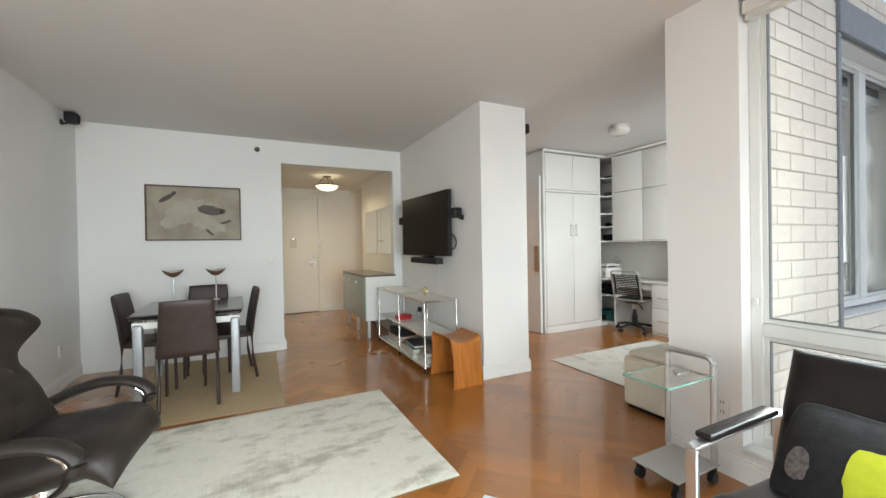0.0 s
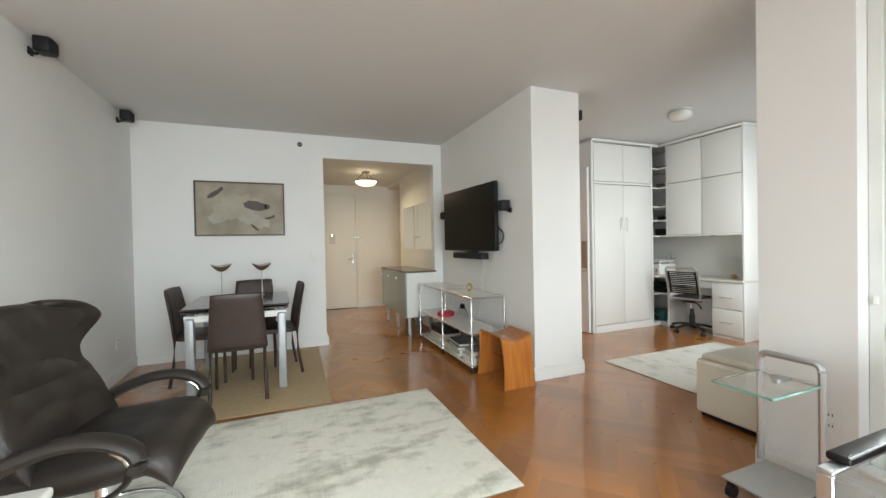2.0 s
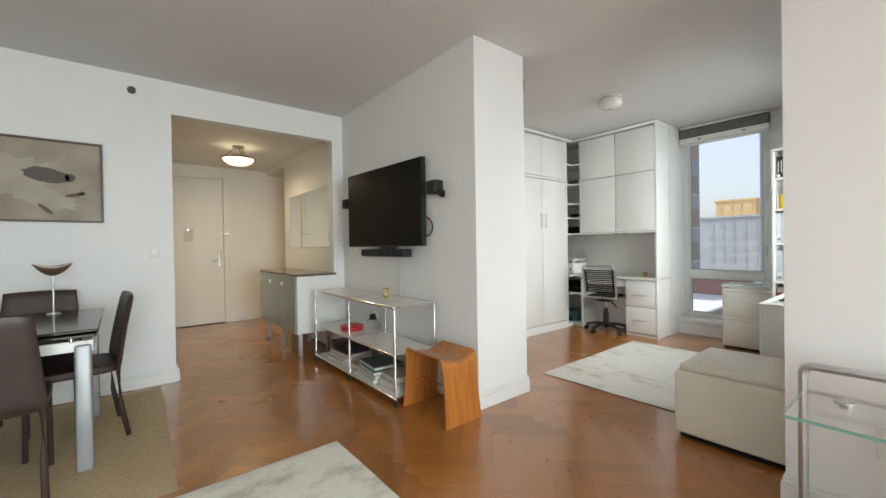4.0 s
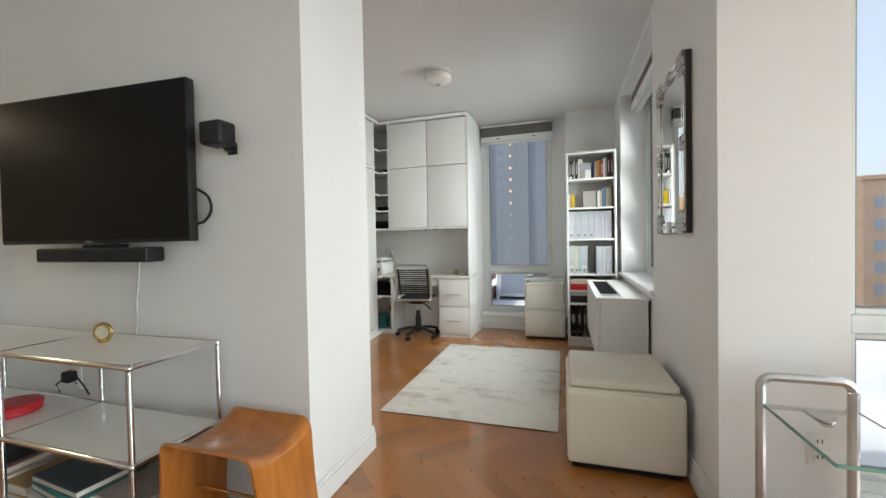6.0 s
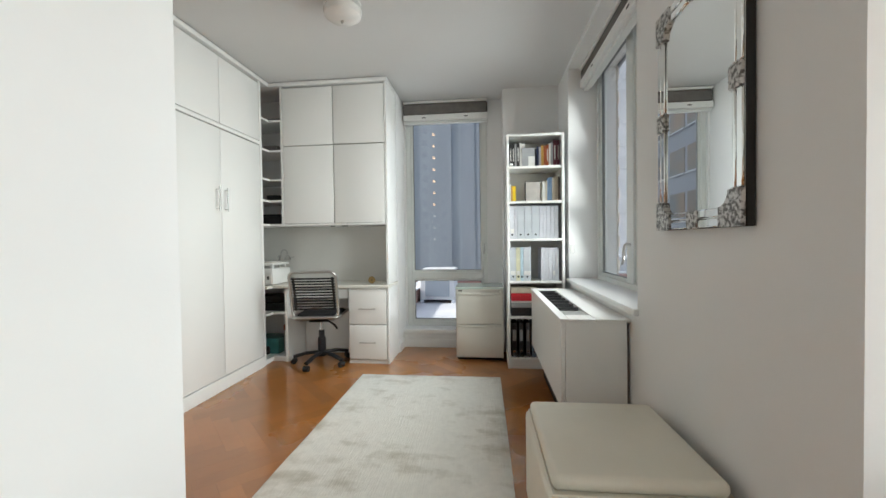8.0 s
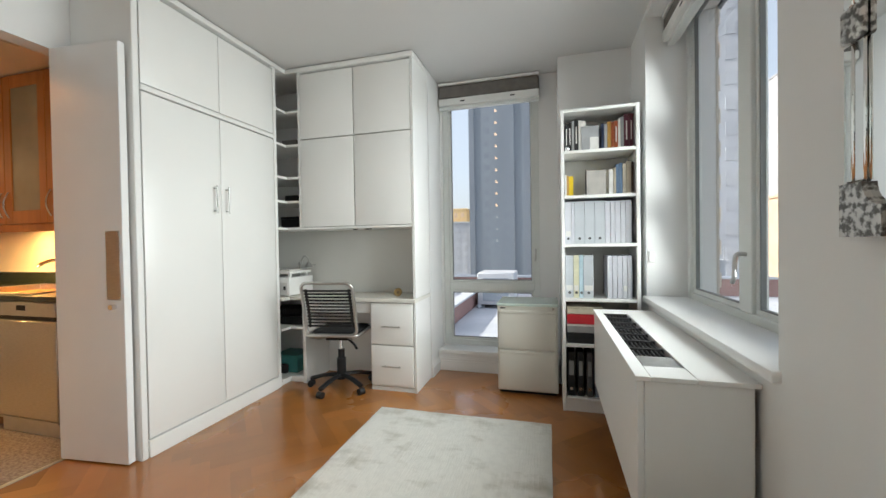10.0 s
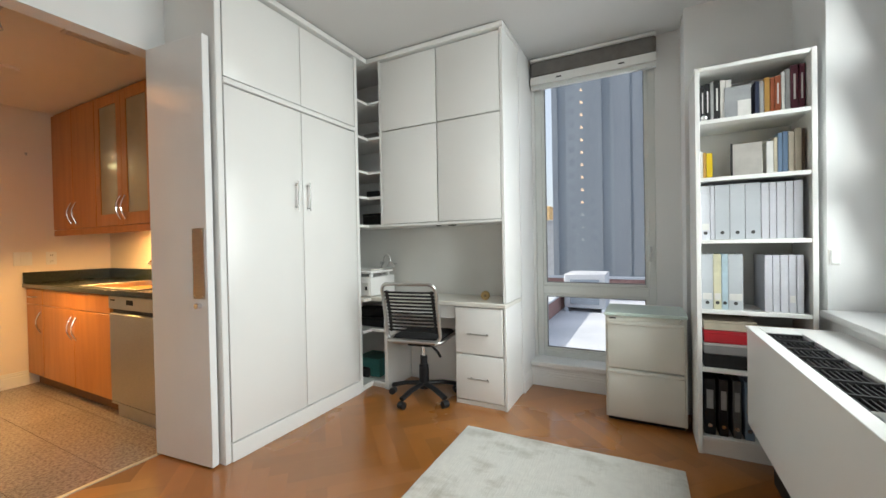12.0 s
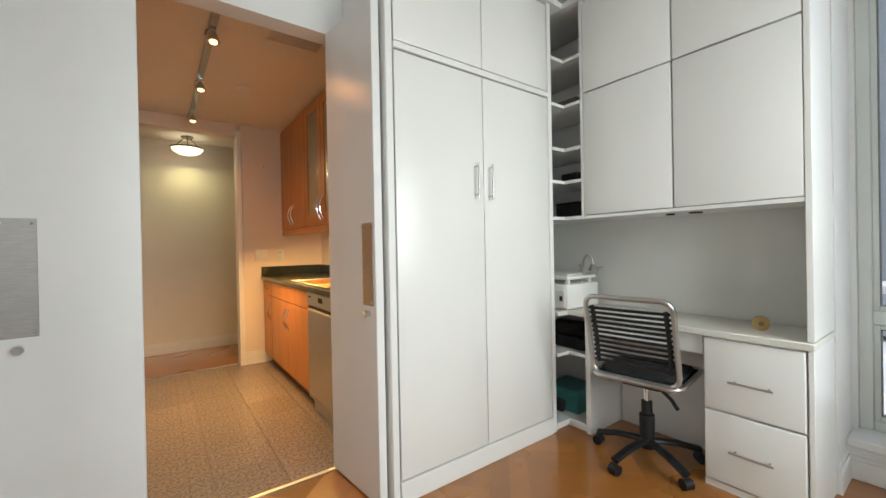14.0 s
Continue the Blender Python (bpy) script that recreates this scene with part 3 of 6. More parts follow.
for layer, (cx, cz, rx, rz, tn) in enumerate(((-0.05, 0.03, 0.24, 0.13, 0.2), (0.12, -0.12, 0.2, 0.07, -0.3), (-0.22, -0.1, 0.12, 0.06, 0.4))):
    part("pale_patch", oval_patch(cx, cz, rx, rz, tn, -0.0140 - 0.0010 * layer, 40, 0.5), PALE, pic, smooth=False)
for cx, cz, rx, rz, tn in ((0.15, 0.04, 0.125, 0.055, -0.12), (0.275, 0.03, 0.03, 0.03, 0.4), (-0.27, 0.165, 0.085, 0.025, 0.6), (-0.20, 0.22, 0.03, 0.02, 0.9),
                           (0.14, -0.215, 0.055, 0.014, -0.75), (0.30, -0.10, 0.055, 0.013, 0.25), (0.34, -0.085, 0.02, 0.015, 0.2)):
    part("dark_oval", oval_patch(cx, cz, rx, rz, tn, -0.0185, 30, 0.2), INK, pic, "dark printed oval", smooth=False)


def wall_plate(name, label, at, axis, w=0.07, h=0.115, outlet=True):
    """A plate on a wall; axis points out of the wall."""
    turn = {"-y": 0, "+x": 90, "+y": 180, "-x": -90}[axis]
    top = thing(name, label, "outlet" if outlet else "switch", at, turn)
    part("plate", boxes((-w / 2, w / 2, -0.008, -0.0005, -h / 2, h / 2), bev=0.003, seg=2), WHITEP, top)
    for dz in ((-0.026, 0.026) if outlet else (0.0,)):
        part("socket" if outlet else "rocker", boxes((-0.017, 0.017, -0.011, -0.006, dz - 0.016, dz + 0.016) if outlet else (-0.016, 0.016, -0.012, -0.006, -0.033, 0.033), bev=0.003), WHITEP, top)
        if outlet:
            part("slots", boxes((-0.008, -0.005, -0.0125, -0.010, dz - 0.006, dz + 0.007), (0.005, 0.008, -0.0125, -0.010, dz - 0.006, dz + 0.007)), DARK, top)
    return top


wall_plate("light_switch", "white rocker switch on the picture wall", (0.354, 5.24, 1.138), "-y", outlet=False)
wall_plate("wall_outlet", "white double outlet above the baseboard", (2.43, 1.20, 0.365), "-x")
wall_plate("wall_outlet", "white outlet on the west wall", (-1.46, 4.75, 0.36), "+x")
wall_plate("light_switch", "small white plate on the window reveal", (5.063, 1.478, 1.04), "-x", 0.035, 0.075, False)
spr = thing("sprinkler_head", "small steel wall sprinkler near the ceiling", "sprinkler", (0.228, 5.24, 2.485), 0)
BRONZE = paint("dull_bronze", (0.10, 0.09, 0.08), 0.4)
part("escutcheon", tube([(0, -0.001, 0), (0, -0.012, 0)], 0.03, 18), BRONZE, spr)
part("nozzle", tube([(0, -0.012, 0), (0, -0.05, 0)], 0.012, 12), BRONZE, spr)


def cube_speaker(at, turn, tilt=0):
    """Small satellite speaker on a ball bracket; the wall is at local +y."""
    top = thing("wall_speaker", "small black satellite speaker on a wall bracket", "speaker", at, turn, "surround speakers")
    bm = boxes((-0.055, 0.055, -0.125, -0.035, -0.05, 0.05), bev=0.014, seg=3)
    bmesh.ops.rotate(bm, verts=bm.verts[:], cent=(0, -0.08, 0), matrix=Matrix.Rotation(radians(tilt), 3, "X"))
    part("cabinet", bm, DARK, top)
    part("grille", boxes((-0.046, 0.046, -0.131, -0.123, -0.042, 0.042), bev=0.004), BLACKC, top, "black cloth grille")
    part("bracket", tube([(0, -0.06, -0.02), (0, -0.04, -0.052), (0, -0.02, -0.052), (0, -0.001, -0.045)], 0.010, 8), DARK, top)
    part("wall_foot", boxes((-0.025, 0.025, -0.012, -0.0005, -0.07, -0.02), bev=0.003), DARK, top)
    return top


cube_speaker((-1.46, 4.90, 2.555), 90, 0)
cube_speaker((-1.46, 3.51, 2.575), 90, 0)
cube_speaker((2.08, 3.44, 1.60), -90)
cube_speaker((2.08, 4.93, 1.61), -90)
cube_speaker((2.61, 3.22, 2.46), 90)

# television, sound bar and the chrome shelf
tv = thing("television", "black flat television on a wall mount", "television", (1.985, 4.197, 1.512), -86.5)
part("bezel", boxes((-0.588, 0.588, -0.022, 0.022, -0.356, 0.356), bev=0.006, seg=2), DARK, tv)
part("screen", boxes((-0.579, 0.579, -0.0255, -0.020, -0.342, 0.348), bev=0.001), SCREEN, tv, "glossy black screen")
part("badge", boxes((-0.018, 0.018, -0.0265, -0.0215, -0.352, -0.346)), ALU, tv)
part("wall_mount", boxes((-0.2, 0.2, 0.022, 0.055, -0.15, 0.15), (-0.06, 0.06, 0.055, 0.075, -0.12, 0.12), bev=0.004), DARK, tv, "black steel wall mount")
part("side_cable", tube([(0.57, 0.03, -0.12), (0.63, 0.035, -0.16), (0.64, 0.04, -0.22), (0.60, 0.04, -0.27), (0.55, 0.03, -0.28)], 0.006, 8), DARK, tv)
bar = thing("sound_bar", "long black sound bar mounted below the television", "speaker", (2.03, 4.175, 1.10), -90)
part("body", boxes((-0.375, 0.375, -0.09, 0.0, -0.034, 0.034), bev=0.01, seg=2), DARK, bar)
part("grille", boxes((-0.36, 0.36, -0.094, -0.088, -0.026, 0.026), bev=0.003), BLACKC, bar)
part("bracket", boxes((-0.15, 0.15, 0.0, 0.0495, -0.02, 0.02), (-0.10, 0.10, -0.05, 0.03, 0.034, 0.05), bev=0.003), DARK, bar)
cable = thing("power_cable", "white cable hanging down the wall to the outlet", "cable", (2.07, 4.02, 0))
# The lead is white; its shade is put into the colour as grey.
part("lead", tube([(-0.004, 0, 1.068), (-0.003, 0.012, 0.98), (-0.003, 0.03, 0.86), (-0.003, 0.03, 0.78), (-0.002, 0.045, 0.70), (-0.002, 0.08, 0.58), (-0.002, 0.12, 0.47), (-0.002, 0.13, 0.42)], 0.0045, 8), paint("cable_white_shaded", (0.55, 0.55, 0.54)), cable)

cs = thing("chrome_shelf", "low modular shelf of chrome tubes with white metal panels", "shelf", (1.845, 4.27, 0))
ys, zs = (-0.765, -0.02, 0.765), (0.055, 0.365, 0.712)
for x in (-0.18, 0.18):
    for y in ys:
        for z0, z1 in zip(zs, zs[1:]):
            part("upright_tube", rods(((x, y, z0 + 0.012), (x, y, z1 - 0.012), 0.0105)), CHROME, cs)
        for z in zs:
            bm = bmesh.new()
            bmesh.ops.create_uvsphere(bm, u_segments=12, v_segments=8, radius=0.0145, matrix=Matrix.Translation((x, y, z)))
            part("ball_joint", bm, CHROME, cs)
        part("foot", rods(((x, y, 0.001), (x, y, 0.045), 0.012)), DARK, cs, "black adjustable foot")
    for z in zs:
        for y0, y1 in zip(ys, ys[1:]):
            part("long_tube", rods(((x, y0 + 0.012, z), (x, y1 - 0.012, z), 0.0105)), CHROME, cs)
for y in ys:
    for z in zs:
        part("cross_tube", rods(((-0.168, y, z), (0.168, y, z), 0.0105)), CHROME, cs)
for z in zs:
    for y0, y1 in zip(ys, ys[1:]):
        part("panel", boxes((-0.172, 0.172, y0 + 0.008, y1 - 0.008, z - 0.004, z + 0.008), bev=0.002), SHELFW, cs, "white enamelled metal panel")


def stack_book(name, label, at, w, d, h, material, turn=0.0, pages=True, cat="book"):
    top = thing(name, label, cat, at, turn)
    part("cover", boxes((-w / 2, w / 2, -d / 2, d / 2, 0, h * 0.14), (-w / 2, w / 2, -d / 2, d / 2, h * 0.86, h), (w / 2 - 0.004, w / 2, -d / 2, d / 2, h * 0.14, h * 0.86), bev=0.0008), material, top)
    part("page_block", boxes((-w / 2 + 0.003, w / 2 - 0.0045, -d / 2 + 0.003, d / 2 - 0.003, h * 0.145, h * 0.855)), PAPER, top)
    return top


PAPER = paint("page_paper", (0.72, 0.69, 0.62), 0.8)
zb = 0.0635
PINK, TAN, OCHRE, NAVY, LGREY = (paint("pink_cover", (0.52, 0.30, 0.24)), paint("tan_cover", (0.50, 0.44, 0.34)), paint("ochre_cover", (0.50, 0.33, 0.16)), paint("slate_cover", (0.05, 0.07, 0.09), 0.3), paint("pale_grey_cover", (0.62, 0.60, 0.56)))
stack_book("large_book", "pale cardboard-covered book on the low shelf", (1.84, 4.62, zb), 0.27, 0.40, 0.035, TAN, 4)
stack_book("large_book", "cream book lying in a stack", (1.84, 4.61, zb + 0.036), 0.26, 0.38, 0.030, LGREY, -3)
stack_book("large_book", "pink-spined book lying under the player", (1.85, 4.62, zb + 0.067), 0.25, 0.36, 0.03, PINK, 2)
player = thing("media_player", "black media player box on a stack of books", "electronics", (1.85, 4.63, zb + 0.0985), 1)
part("case", boxes((-0.12, 0.12, -0.17, 0.17, 0.004, 0.085), bev=0.008, seg=2), DARK, player)
part("display", boxes((-0.1225, -0.1195, -0.06, 0.08, 0.03, 0.06)), SCREEN, player)
stack_book("large_book", "ochre picture book on the low shelf", (1.86, 4.36, zb), 0.24, 0.18, 0.05, OCHRE, 0)
stack_book("large_book", "teal photo book on the bottom panel", (1.83, 4.02, zb), 0.28, 0.36, 0.035, paint("mint_cover", (0.42, 0.55, 0.50)), -6)
stack_book("large_book", "white book with a green edge in the stack", (1.83, 4.01, zb + 0.036), 0.27, 0.34, 0.03, LGREY, -2)
stack_book("large_book", "blue-green magazine on the stack", (1.83, 4.00, zb + 0.067), 0.27, 0.35, 0.03, TEAL, -8)
stack_book("large_book", "dark glossy album on top of the stack", (1.84, 4.02, zb + 0.098), 0.26, 0.33, 0.028, NAVY, -5)
stack_book("magazine_pile", "grey magazines in a pile", (1.84, 3.70, zb), 0.26, 0.24, 0.06, LGREY, 3)
stack_book("magazine_pile", "worn magazines on the pile", (1.85, 3.70, zb + 0.061), 0.25, 0.23, 0.045, paint("mag", (0.42, 0.38, 0.36)), -4)
tray = thing("round_box", "round flat red lacquer box on the shelf", "box", (1.82, 4.52, 0.374))
part("base", lathe([(0.098, 0), (0.104, 0.006), (0.104, 0.024), (0.102, 0.026)], 36), RED, tray)
part("lid", lathe([(0.107, 0.0265), (0.108, 0.040), (0.100, 0.047), (0.02, 0.049)], 36), RED, tray)
clk = thing("desk_clock", "small round brass clock standing on the shelf", "clock", (1.88, 3.985, 0.7205), -70)
part("rim", tube([(0.034 * math.cos(a), 0, 0.045 + 0.034 * math.sin(a)) for a in np.linspace(0, math.tau, 28, endpoint=False)], 0.009, 10, True), GOLD, clk, "brass rim")
part("dial", tube([(0, -0.006, 0.045), (0, 0.006, 0.045)], 0.031, 28), paint("dial_face", (0.66, 0.60, 0.45)), clk)
part("base", boxes((-0.018, 0.018, -0.012, 0.012, 0, 0.009), bev=0.003), GOLD, clk)
wall_plate("wall_outlet", "white outlet with black plugs behind the shelf", (2.08, 4.52, 0.45), "-x")
plug = thing("plug_adapter", "black plug adapter with looping leads", "plug", (2.066, 4.52, 0.46), -90)
part("block", boxes((-0.025, 0.025, -0.05, -0.001, -0.02, 0.035), bev=0.006), DARK, plug)
part("lead", tube([(0.02, -0.04, 0.02), (0.05, -0.06, 0.05), (0.09, -0.05, 0.03), (0.12, -0.03, -0.03), (0.14, -0.02, -0.075)], 0.004, 8), DARK, plug)
part("lead", tube([(-0.02, -0.03, 0.0), (-0.06, -0.05, -0.03), (-0.05, -0.04, -0.075)], 0.004, 8), DARK, plug)

# bent plywood stool
stool = thing("plywood_stool", "bent teak plywood stool with a dipped seat", "stool", (1.865, 3.235, 0))
prof = []
for k in range(9):
    prof.append((-0.245 + 0.035 * (k / 8) ** 1.2, 0.40 * k / 8))
for k in range(1, 7):
    a = math.pi - (math.pi / 2) * k / 6
    prof.append((-0.165 + 0.045 * math.cos(a), 0.40 + 0.045 * math.sin(a)))
for k in range(1, 8):
    s = k / 8
    prof.append((-0.165 + 0.33 * s, 0.445))
left = [(-p, z) for p, z in prof[:15]][::-1]
prof = prof[:15] + prof[15:] + left


def stool_surface(u, v):
    k = u * (len(prof) - 1)
    i = min(int(k), len(prof) - 2)
    (a0, b0), (a1, b1) = prof[i], prof[i + 1]
    t = k - i
    y, z = a0 + (a1 - a0) * t, b0 + (b1 - b0) * t
    w = 0.155 - 0.012 * math.sin(math.pi * min(1, z / 0.45))
    x = (v * 2 - 1) * w
    dip = 0.052 * (x / w) ** 2 - 0.020 if z > 0.40 else 0.0
    return (x, y, 0.93 * (z + dip * (min(1, max(0, (z - 0.40) / 0.045)))))


for half in (0.0, 0.5):
    part("bent_shell", sheet(lambda u, v: stool_surface(half + 0.4985 * u, v), 36, 12, 0.011), PLY, stool)
part("stretcher", rods(((0, -0.218, 0.19), (0, 0.218, 0.19), 0.006)), GOLD, stool, "thin brass rod")

# ---- seating and small tables in the living room ----
rc = thing("recliner", "charcoal leather swivel recliner with padded loop arms", "armchair", (-0.70, 2.28, 0.016), -6)


def rc_back(u, v):
    s = u * 2 - 1
    w = 0.30 + 0.05 * math.sin(math.pi * min(1, v / 0.6)) * 0.4 + (0.125 * math.exp(-((v - 0.85) / 0.13) ** 2)) - 0.05 * math.exp(-((v - 0.62) / 0.10) ** 2)
    w *= 1 - 0.25 * max(0, (v - 0.93) / 0.07) ** 2
    wing = 0.10 * (abs(s) ** 2.4) * (0.5 + 0.7 * math.exp(-((v - 0.86) / 0.2) ** 2))
    x = -0.15 - 0.22 * v - 0.03 * math.sin(3 * v) + wing + 0.012 * noise.noise((s * 2.5, v * 6, 2.0))
    x += 0.007 * math.sin(s * 13) * math.exp(-((v - 0.84) / 0.10) ** 2) + 0.006 * math.sin(v * 40 + s * 2) * math.exp(-((v - 0.45) / 0.22) ** 2) * (1 - s * s)
    return (x + 0.035, s * w, 0.385 + 0.615 * v - 0.02 * s * s * v)


bm = soft(rc_back, 30, 44, 0.13, 5)
part("backrest", bm, CHARCOAL, rc)


def rc_seat(u, v):
    s = v * 2 - 1
    x = -0.28 + 0.635 * u
    roll = 0.10 * max(0, (u - 0.82) / 0.18) ** 2
    return (x, s * (0.285 + 0.02 * math.sin(math.pi * u)), 0.385 + 0.045 * u - roll - 0.03 * abs(s) ** 4 - 0.03 * math.sin(math.pi * u) * (1 - s * s) + 0.006 * noise.noise((u * 5, s * 3, 7.0)))


bm = soft(rc_seat, 28, 24, 0.17, 6)
part("seat", bm, CHARCOAL, rc)
for s in (-1, 1):
    y = s * 0.375
    pts = [(-0.32, s * 0.33, 0.462), (-0.25, s * 0.36, 0.450), (-0.18, y, 0.465), (-0.06, y, 0.520), (0.06, y, 0.555), (0.17, y, 0.552), (0.25, y, 0.520), (0.285, y, 0.475), (0.275, y, 0.435)]
    part("arm_pad", tube(pts, 0.043, 14, flat=0.62), CHARCOAL, rc)
    part("arm_bracket", tube([(0.262, y, 0.45), (0.235, y * 0.97, 0.38), (0.13, y * 0.86, 0.31), (-0.05, y * 0.8, 0.29)], 0.018, 10, flat=0.6), BLACKL, rc, "black leather arm strap")
    part("arm_cap", tube([(0.205, y, 0.512), (0.245, y, 0.482), (0.262, y, 0.44)], 0.012, 10), CHROME, rc)
part("column", lathe([(0.045, 0.03), (0.04, 0.05), (0.032, 0.24), (0.09, 0.26)], 24), CHROME, rc)
part("base_ring", tube([(0.28 * math.cos(a), 0.28 * math.sin(a), 0.014) for a in np.linspace(0, math.tau, 48, endpoint=False)], 0.014, 10, True), CHROME, rc, "chrome floor ring")
part("base_spoke", tube([(0, 0, 0.032), (0.14, 0, 0.028), (0.28, 0, 0.016)], 0.016, 10), CHROME, rc)
part("base_spoke", tube([(0, 0, 0.032), (-0.14, 0.0, 0.028), (-0.28, 0, 0.016)], 0.016, 10), CHROME, rc)

sd = thing("side_table", "white lacquered side table beside the recliner", "table", (-0.86, 1.50, 0.0))
part("tabletop", boxes((-0.22, 0.235, -0.25, 0.235, 0.485, 0.52), bev=0.012, seg=3), SHELFW, sd)
for sx in (-1, 1):
    for sy in (-1, 1):
        part("leg", boxes((sx * 0.19 - 0.018, sx * 0.19 + 0.018, sy * 0.20 - 0.018, sy * 0.20 + 0.018, 0.0, 0.486), bev=0.003), SHELFW, sd)
ct = thing("coffee_table", "low glass coffee table on chrome legs", "table", (0.80, 0.72, 0.0), 42)
part("tabletop", boxes((-0.25, 0.25, -0.25, 0.25, 0.40, 0.412), bev=0.003), GLASS, ct, "clear glass top")
for sx in (-1, 1):
    for sy in (-1, 1):
        part("leg", rods(((sx * 0.22, sy * 0.22, 0.0), (sx * 0.22, sy * 0.22, 0.40), 0.012)), CHROME, ct)
stack_book("magazine", "pale blue magazine lying on the coffee table", (0.83, 0.97, 0.413), 0.15, 0.20, 0.012, paint("pale_blue_cover", (0.55, 0.62, 0.70)), 38)

# steel and leather armchair
ac = thing("leather_armchair", "black leather armchair on a flat steel frame", "armchair", (1.905, 0.495, 0.0), 180)
for s in (-1, 1):
    y = s * 0.355
    bm = boxes((0.325, 0.345, y - 0.022, y + 0.022, 0.0, 0.508), (-0.30, -0.28, y - 0.022, y + 0.022, 0.0, 0.508), (-0.30, 0.345, y - 0.022, y + 0.022, 0.508, 0.523), (-0.28, 0.325, y - 0.022, y + 0.022, 0.0, 0.016), bev=0.004)
    part("side_frame", bm, ALU, ac, "flat satin steel loop")
    part("arm_pad", boxes((-0.22, 0.27, y - 0.032, y + 0.032, 0.524, 0.551), bev=0.010, seg=3), BLACKL, ac)


def ac_seat(u, v):
    s = v * 2 - 1
    return (-0.27 + 0.63 * u, s * 0.325, 0.27 + 0.06 * u - 0.02 * math.sin(math.pi * u) + 0.012 * (1 - s * s) - 0.05 * max(0, (u - 0.85) / 0.15) ** 2 + 0.004 * noise.noise((u * 6, s * 4, 3.0)))


bm = soft(ac_seat, 22, 20, 0.10, 8)
part("seat", bm, BLACKL, ac)


def ac_back(u, v):
    s = u * 2 - 1
    return (-0.17 - 0.19 * v + 0.015 * s * s + 0.005 * noise.noise((s * 4, v * 5, 9.0)), s * 0.325, 0.30 + 0.49 * v)


bm = soft(ac_back, 20, 20, 0.09, 10)
part("backrest", bm, BLACKL, ac)
part("cross_bar", rods(((-0.28, -0.34, 0.30), (-0.28, 0.34, 0.30), 0.012)), ALU, ac)
part("cross_bar", rods(((0.30, -0.34, 0.27), (0.30, 0.34, 0.27), 0.012)), ALU, ac)
cu = new("throw_pillow")
cu.matrix_world = pose(1.975, 0.555, 0.46, 0, -56, -6)
tagged(cu, "black throw pillow with lime patch and grey leaf print", "pillow")
bm = pillow(0.40, 0.40, 0.05, 0.055, nu=16)
for v in bm.verts:
    if v.co.z < 0:
        v.co.z -= 0.045 * max(0, 1 - (v.co.x / 0.2) ** 2) * max(0, 1 - (v.co.y / 0.2) ** 2)
part("cover", bm, BLACKC, cu)


def on_pillow(cx, cy, rx, ry, wob, seed):
    def f(u, v):
        a = math.tau * u
        r = v * (1 + wob * noise.noise((2 * math.cos(a), 2 * math.sin(a), seed)))
        x, y = cx + rx * r * math.cos(a), cy + ry * r * math.sin(a)
        x, y = max(-0.19, min(0.19, x)), max(-0.19, min(0.19, y))
        return (x, y, 0.028 + 0.055 * max(0, 1 - (x / 0.2) ** 2) * max(0, 1 - (y / 0.2) ** 2))
    return sheet(f, 32, 10)


part("lime_patch", on_pillow(-0.05, -0.115, 0.14, 0.10, 0.35, 1.0), YELLOWG, cu, "lime green printed patch")
part("leaf_print", on_pillow(-0.05, 0.115, 0.06, 0.04, 0.2, 5.0), GREYC, cu, "grey leaf print")

# glass trolley
tr = thing("glass_trolley", "steel side trolley with a glass top on casters", "side table", (2.295, 1.30, 0.0))
arc = [(0, 0.125, 0.10), (0, 0.125, 0.618)]
arc += [(0, 0.125 - 0.035 + 0.035 * math.cos(a), 0.618 + 0.035 * math.sin(a)) for a in np.linspace(0.2, math.pi / 2, 6)]
arc += [(0, -p[1], p[2]) for p in arc[::-1]]
bm = tube([(p[0], p[1], p[2]) for p in arc], 0.016, 8)
part("hoop", bm, ALU, tr, "satin steel hoop handle")
part("glass_top", boxes((-0.38, 0.005, -0.13, 0.12, 0.553, 0.563)), glass("trolley_glass", (0.965, 0.99, 0.98), 0.0, 1.12), tr, "green-edged glass top")
part("glass_edge", boxes((-0.3828, -0.3803, -0.13, 0.12, 0.5535, 0.5625), (-0.38, 0.005, -0.1328, -0.1303, 0.5535, 0.5625), (-0.38, 0.005, 0.1203, 0.1228, 0.5535, 0.5625)), mat("green_glass_edge", (0.15, 0.34, 0.28), 0.15, scale=5), tr, "green polished glass edge")
part("clip", tube([(-0.10, 0.0, 0.5635), (-0.10, 0.0, 0.569)], 0.028, 18), STEEL, tr)
part("support_arm", boxes((-0.12, 0.0, -0.012, 0.012, 0.541, 0.5525), (-0.008, 0.006, -0.11, 0.11, 0.541, 0.5525), bev=0.002), ALU, tr)
part("lower_plate", boxes((-0.34, 0.012, -0.15, 0.11, 0.092, 0.102), bev=0.004), mat("satin_plate", (0.48, 0.48, 0.47), 0.28, 0.8, scale=5), tr, "satin grey lower plate")
for cx, cy in ((-0.30, 0.085), (-0.31, -0.125), (-0.015, 0.085), (-0.015, -0.125)):
    wheel = part("caster", tube([(cx, cy - 0.014, 0.03), (cx, cy + 0.014, 0.03)], 0.029, 18), DARK, tr, "black twin caster")
    part("fork", boxes((cx - 0.012, cx + 0.012, cy - 0.018, cy + 0.018, 0.05, 0.092), bev=0.004), DARK, tr)

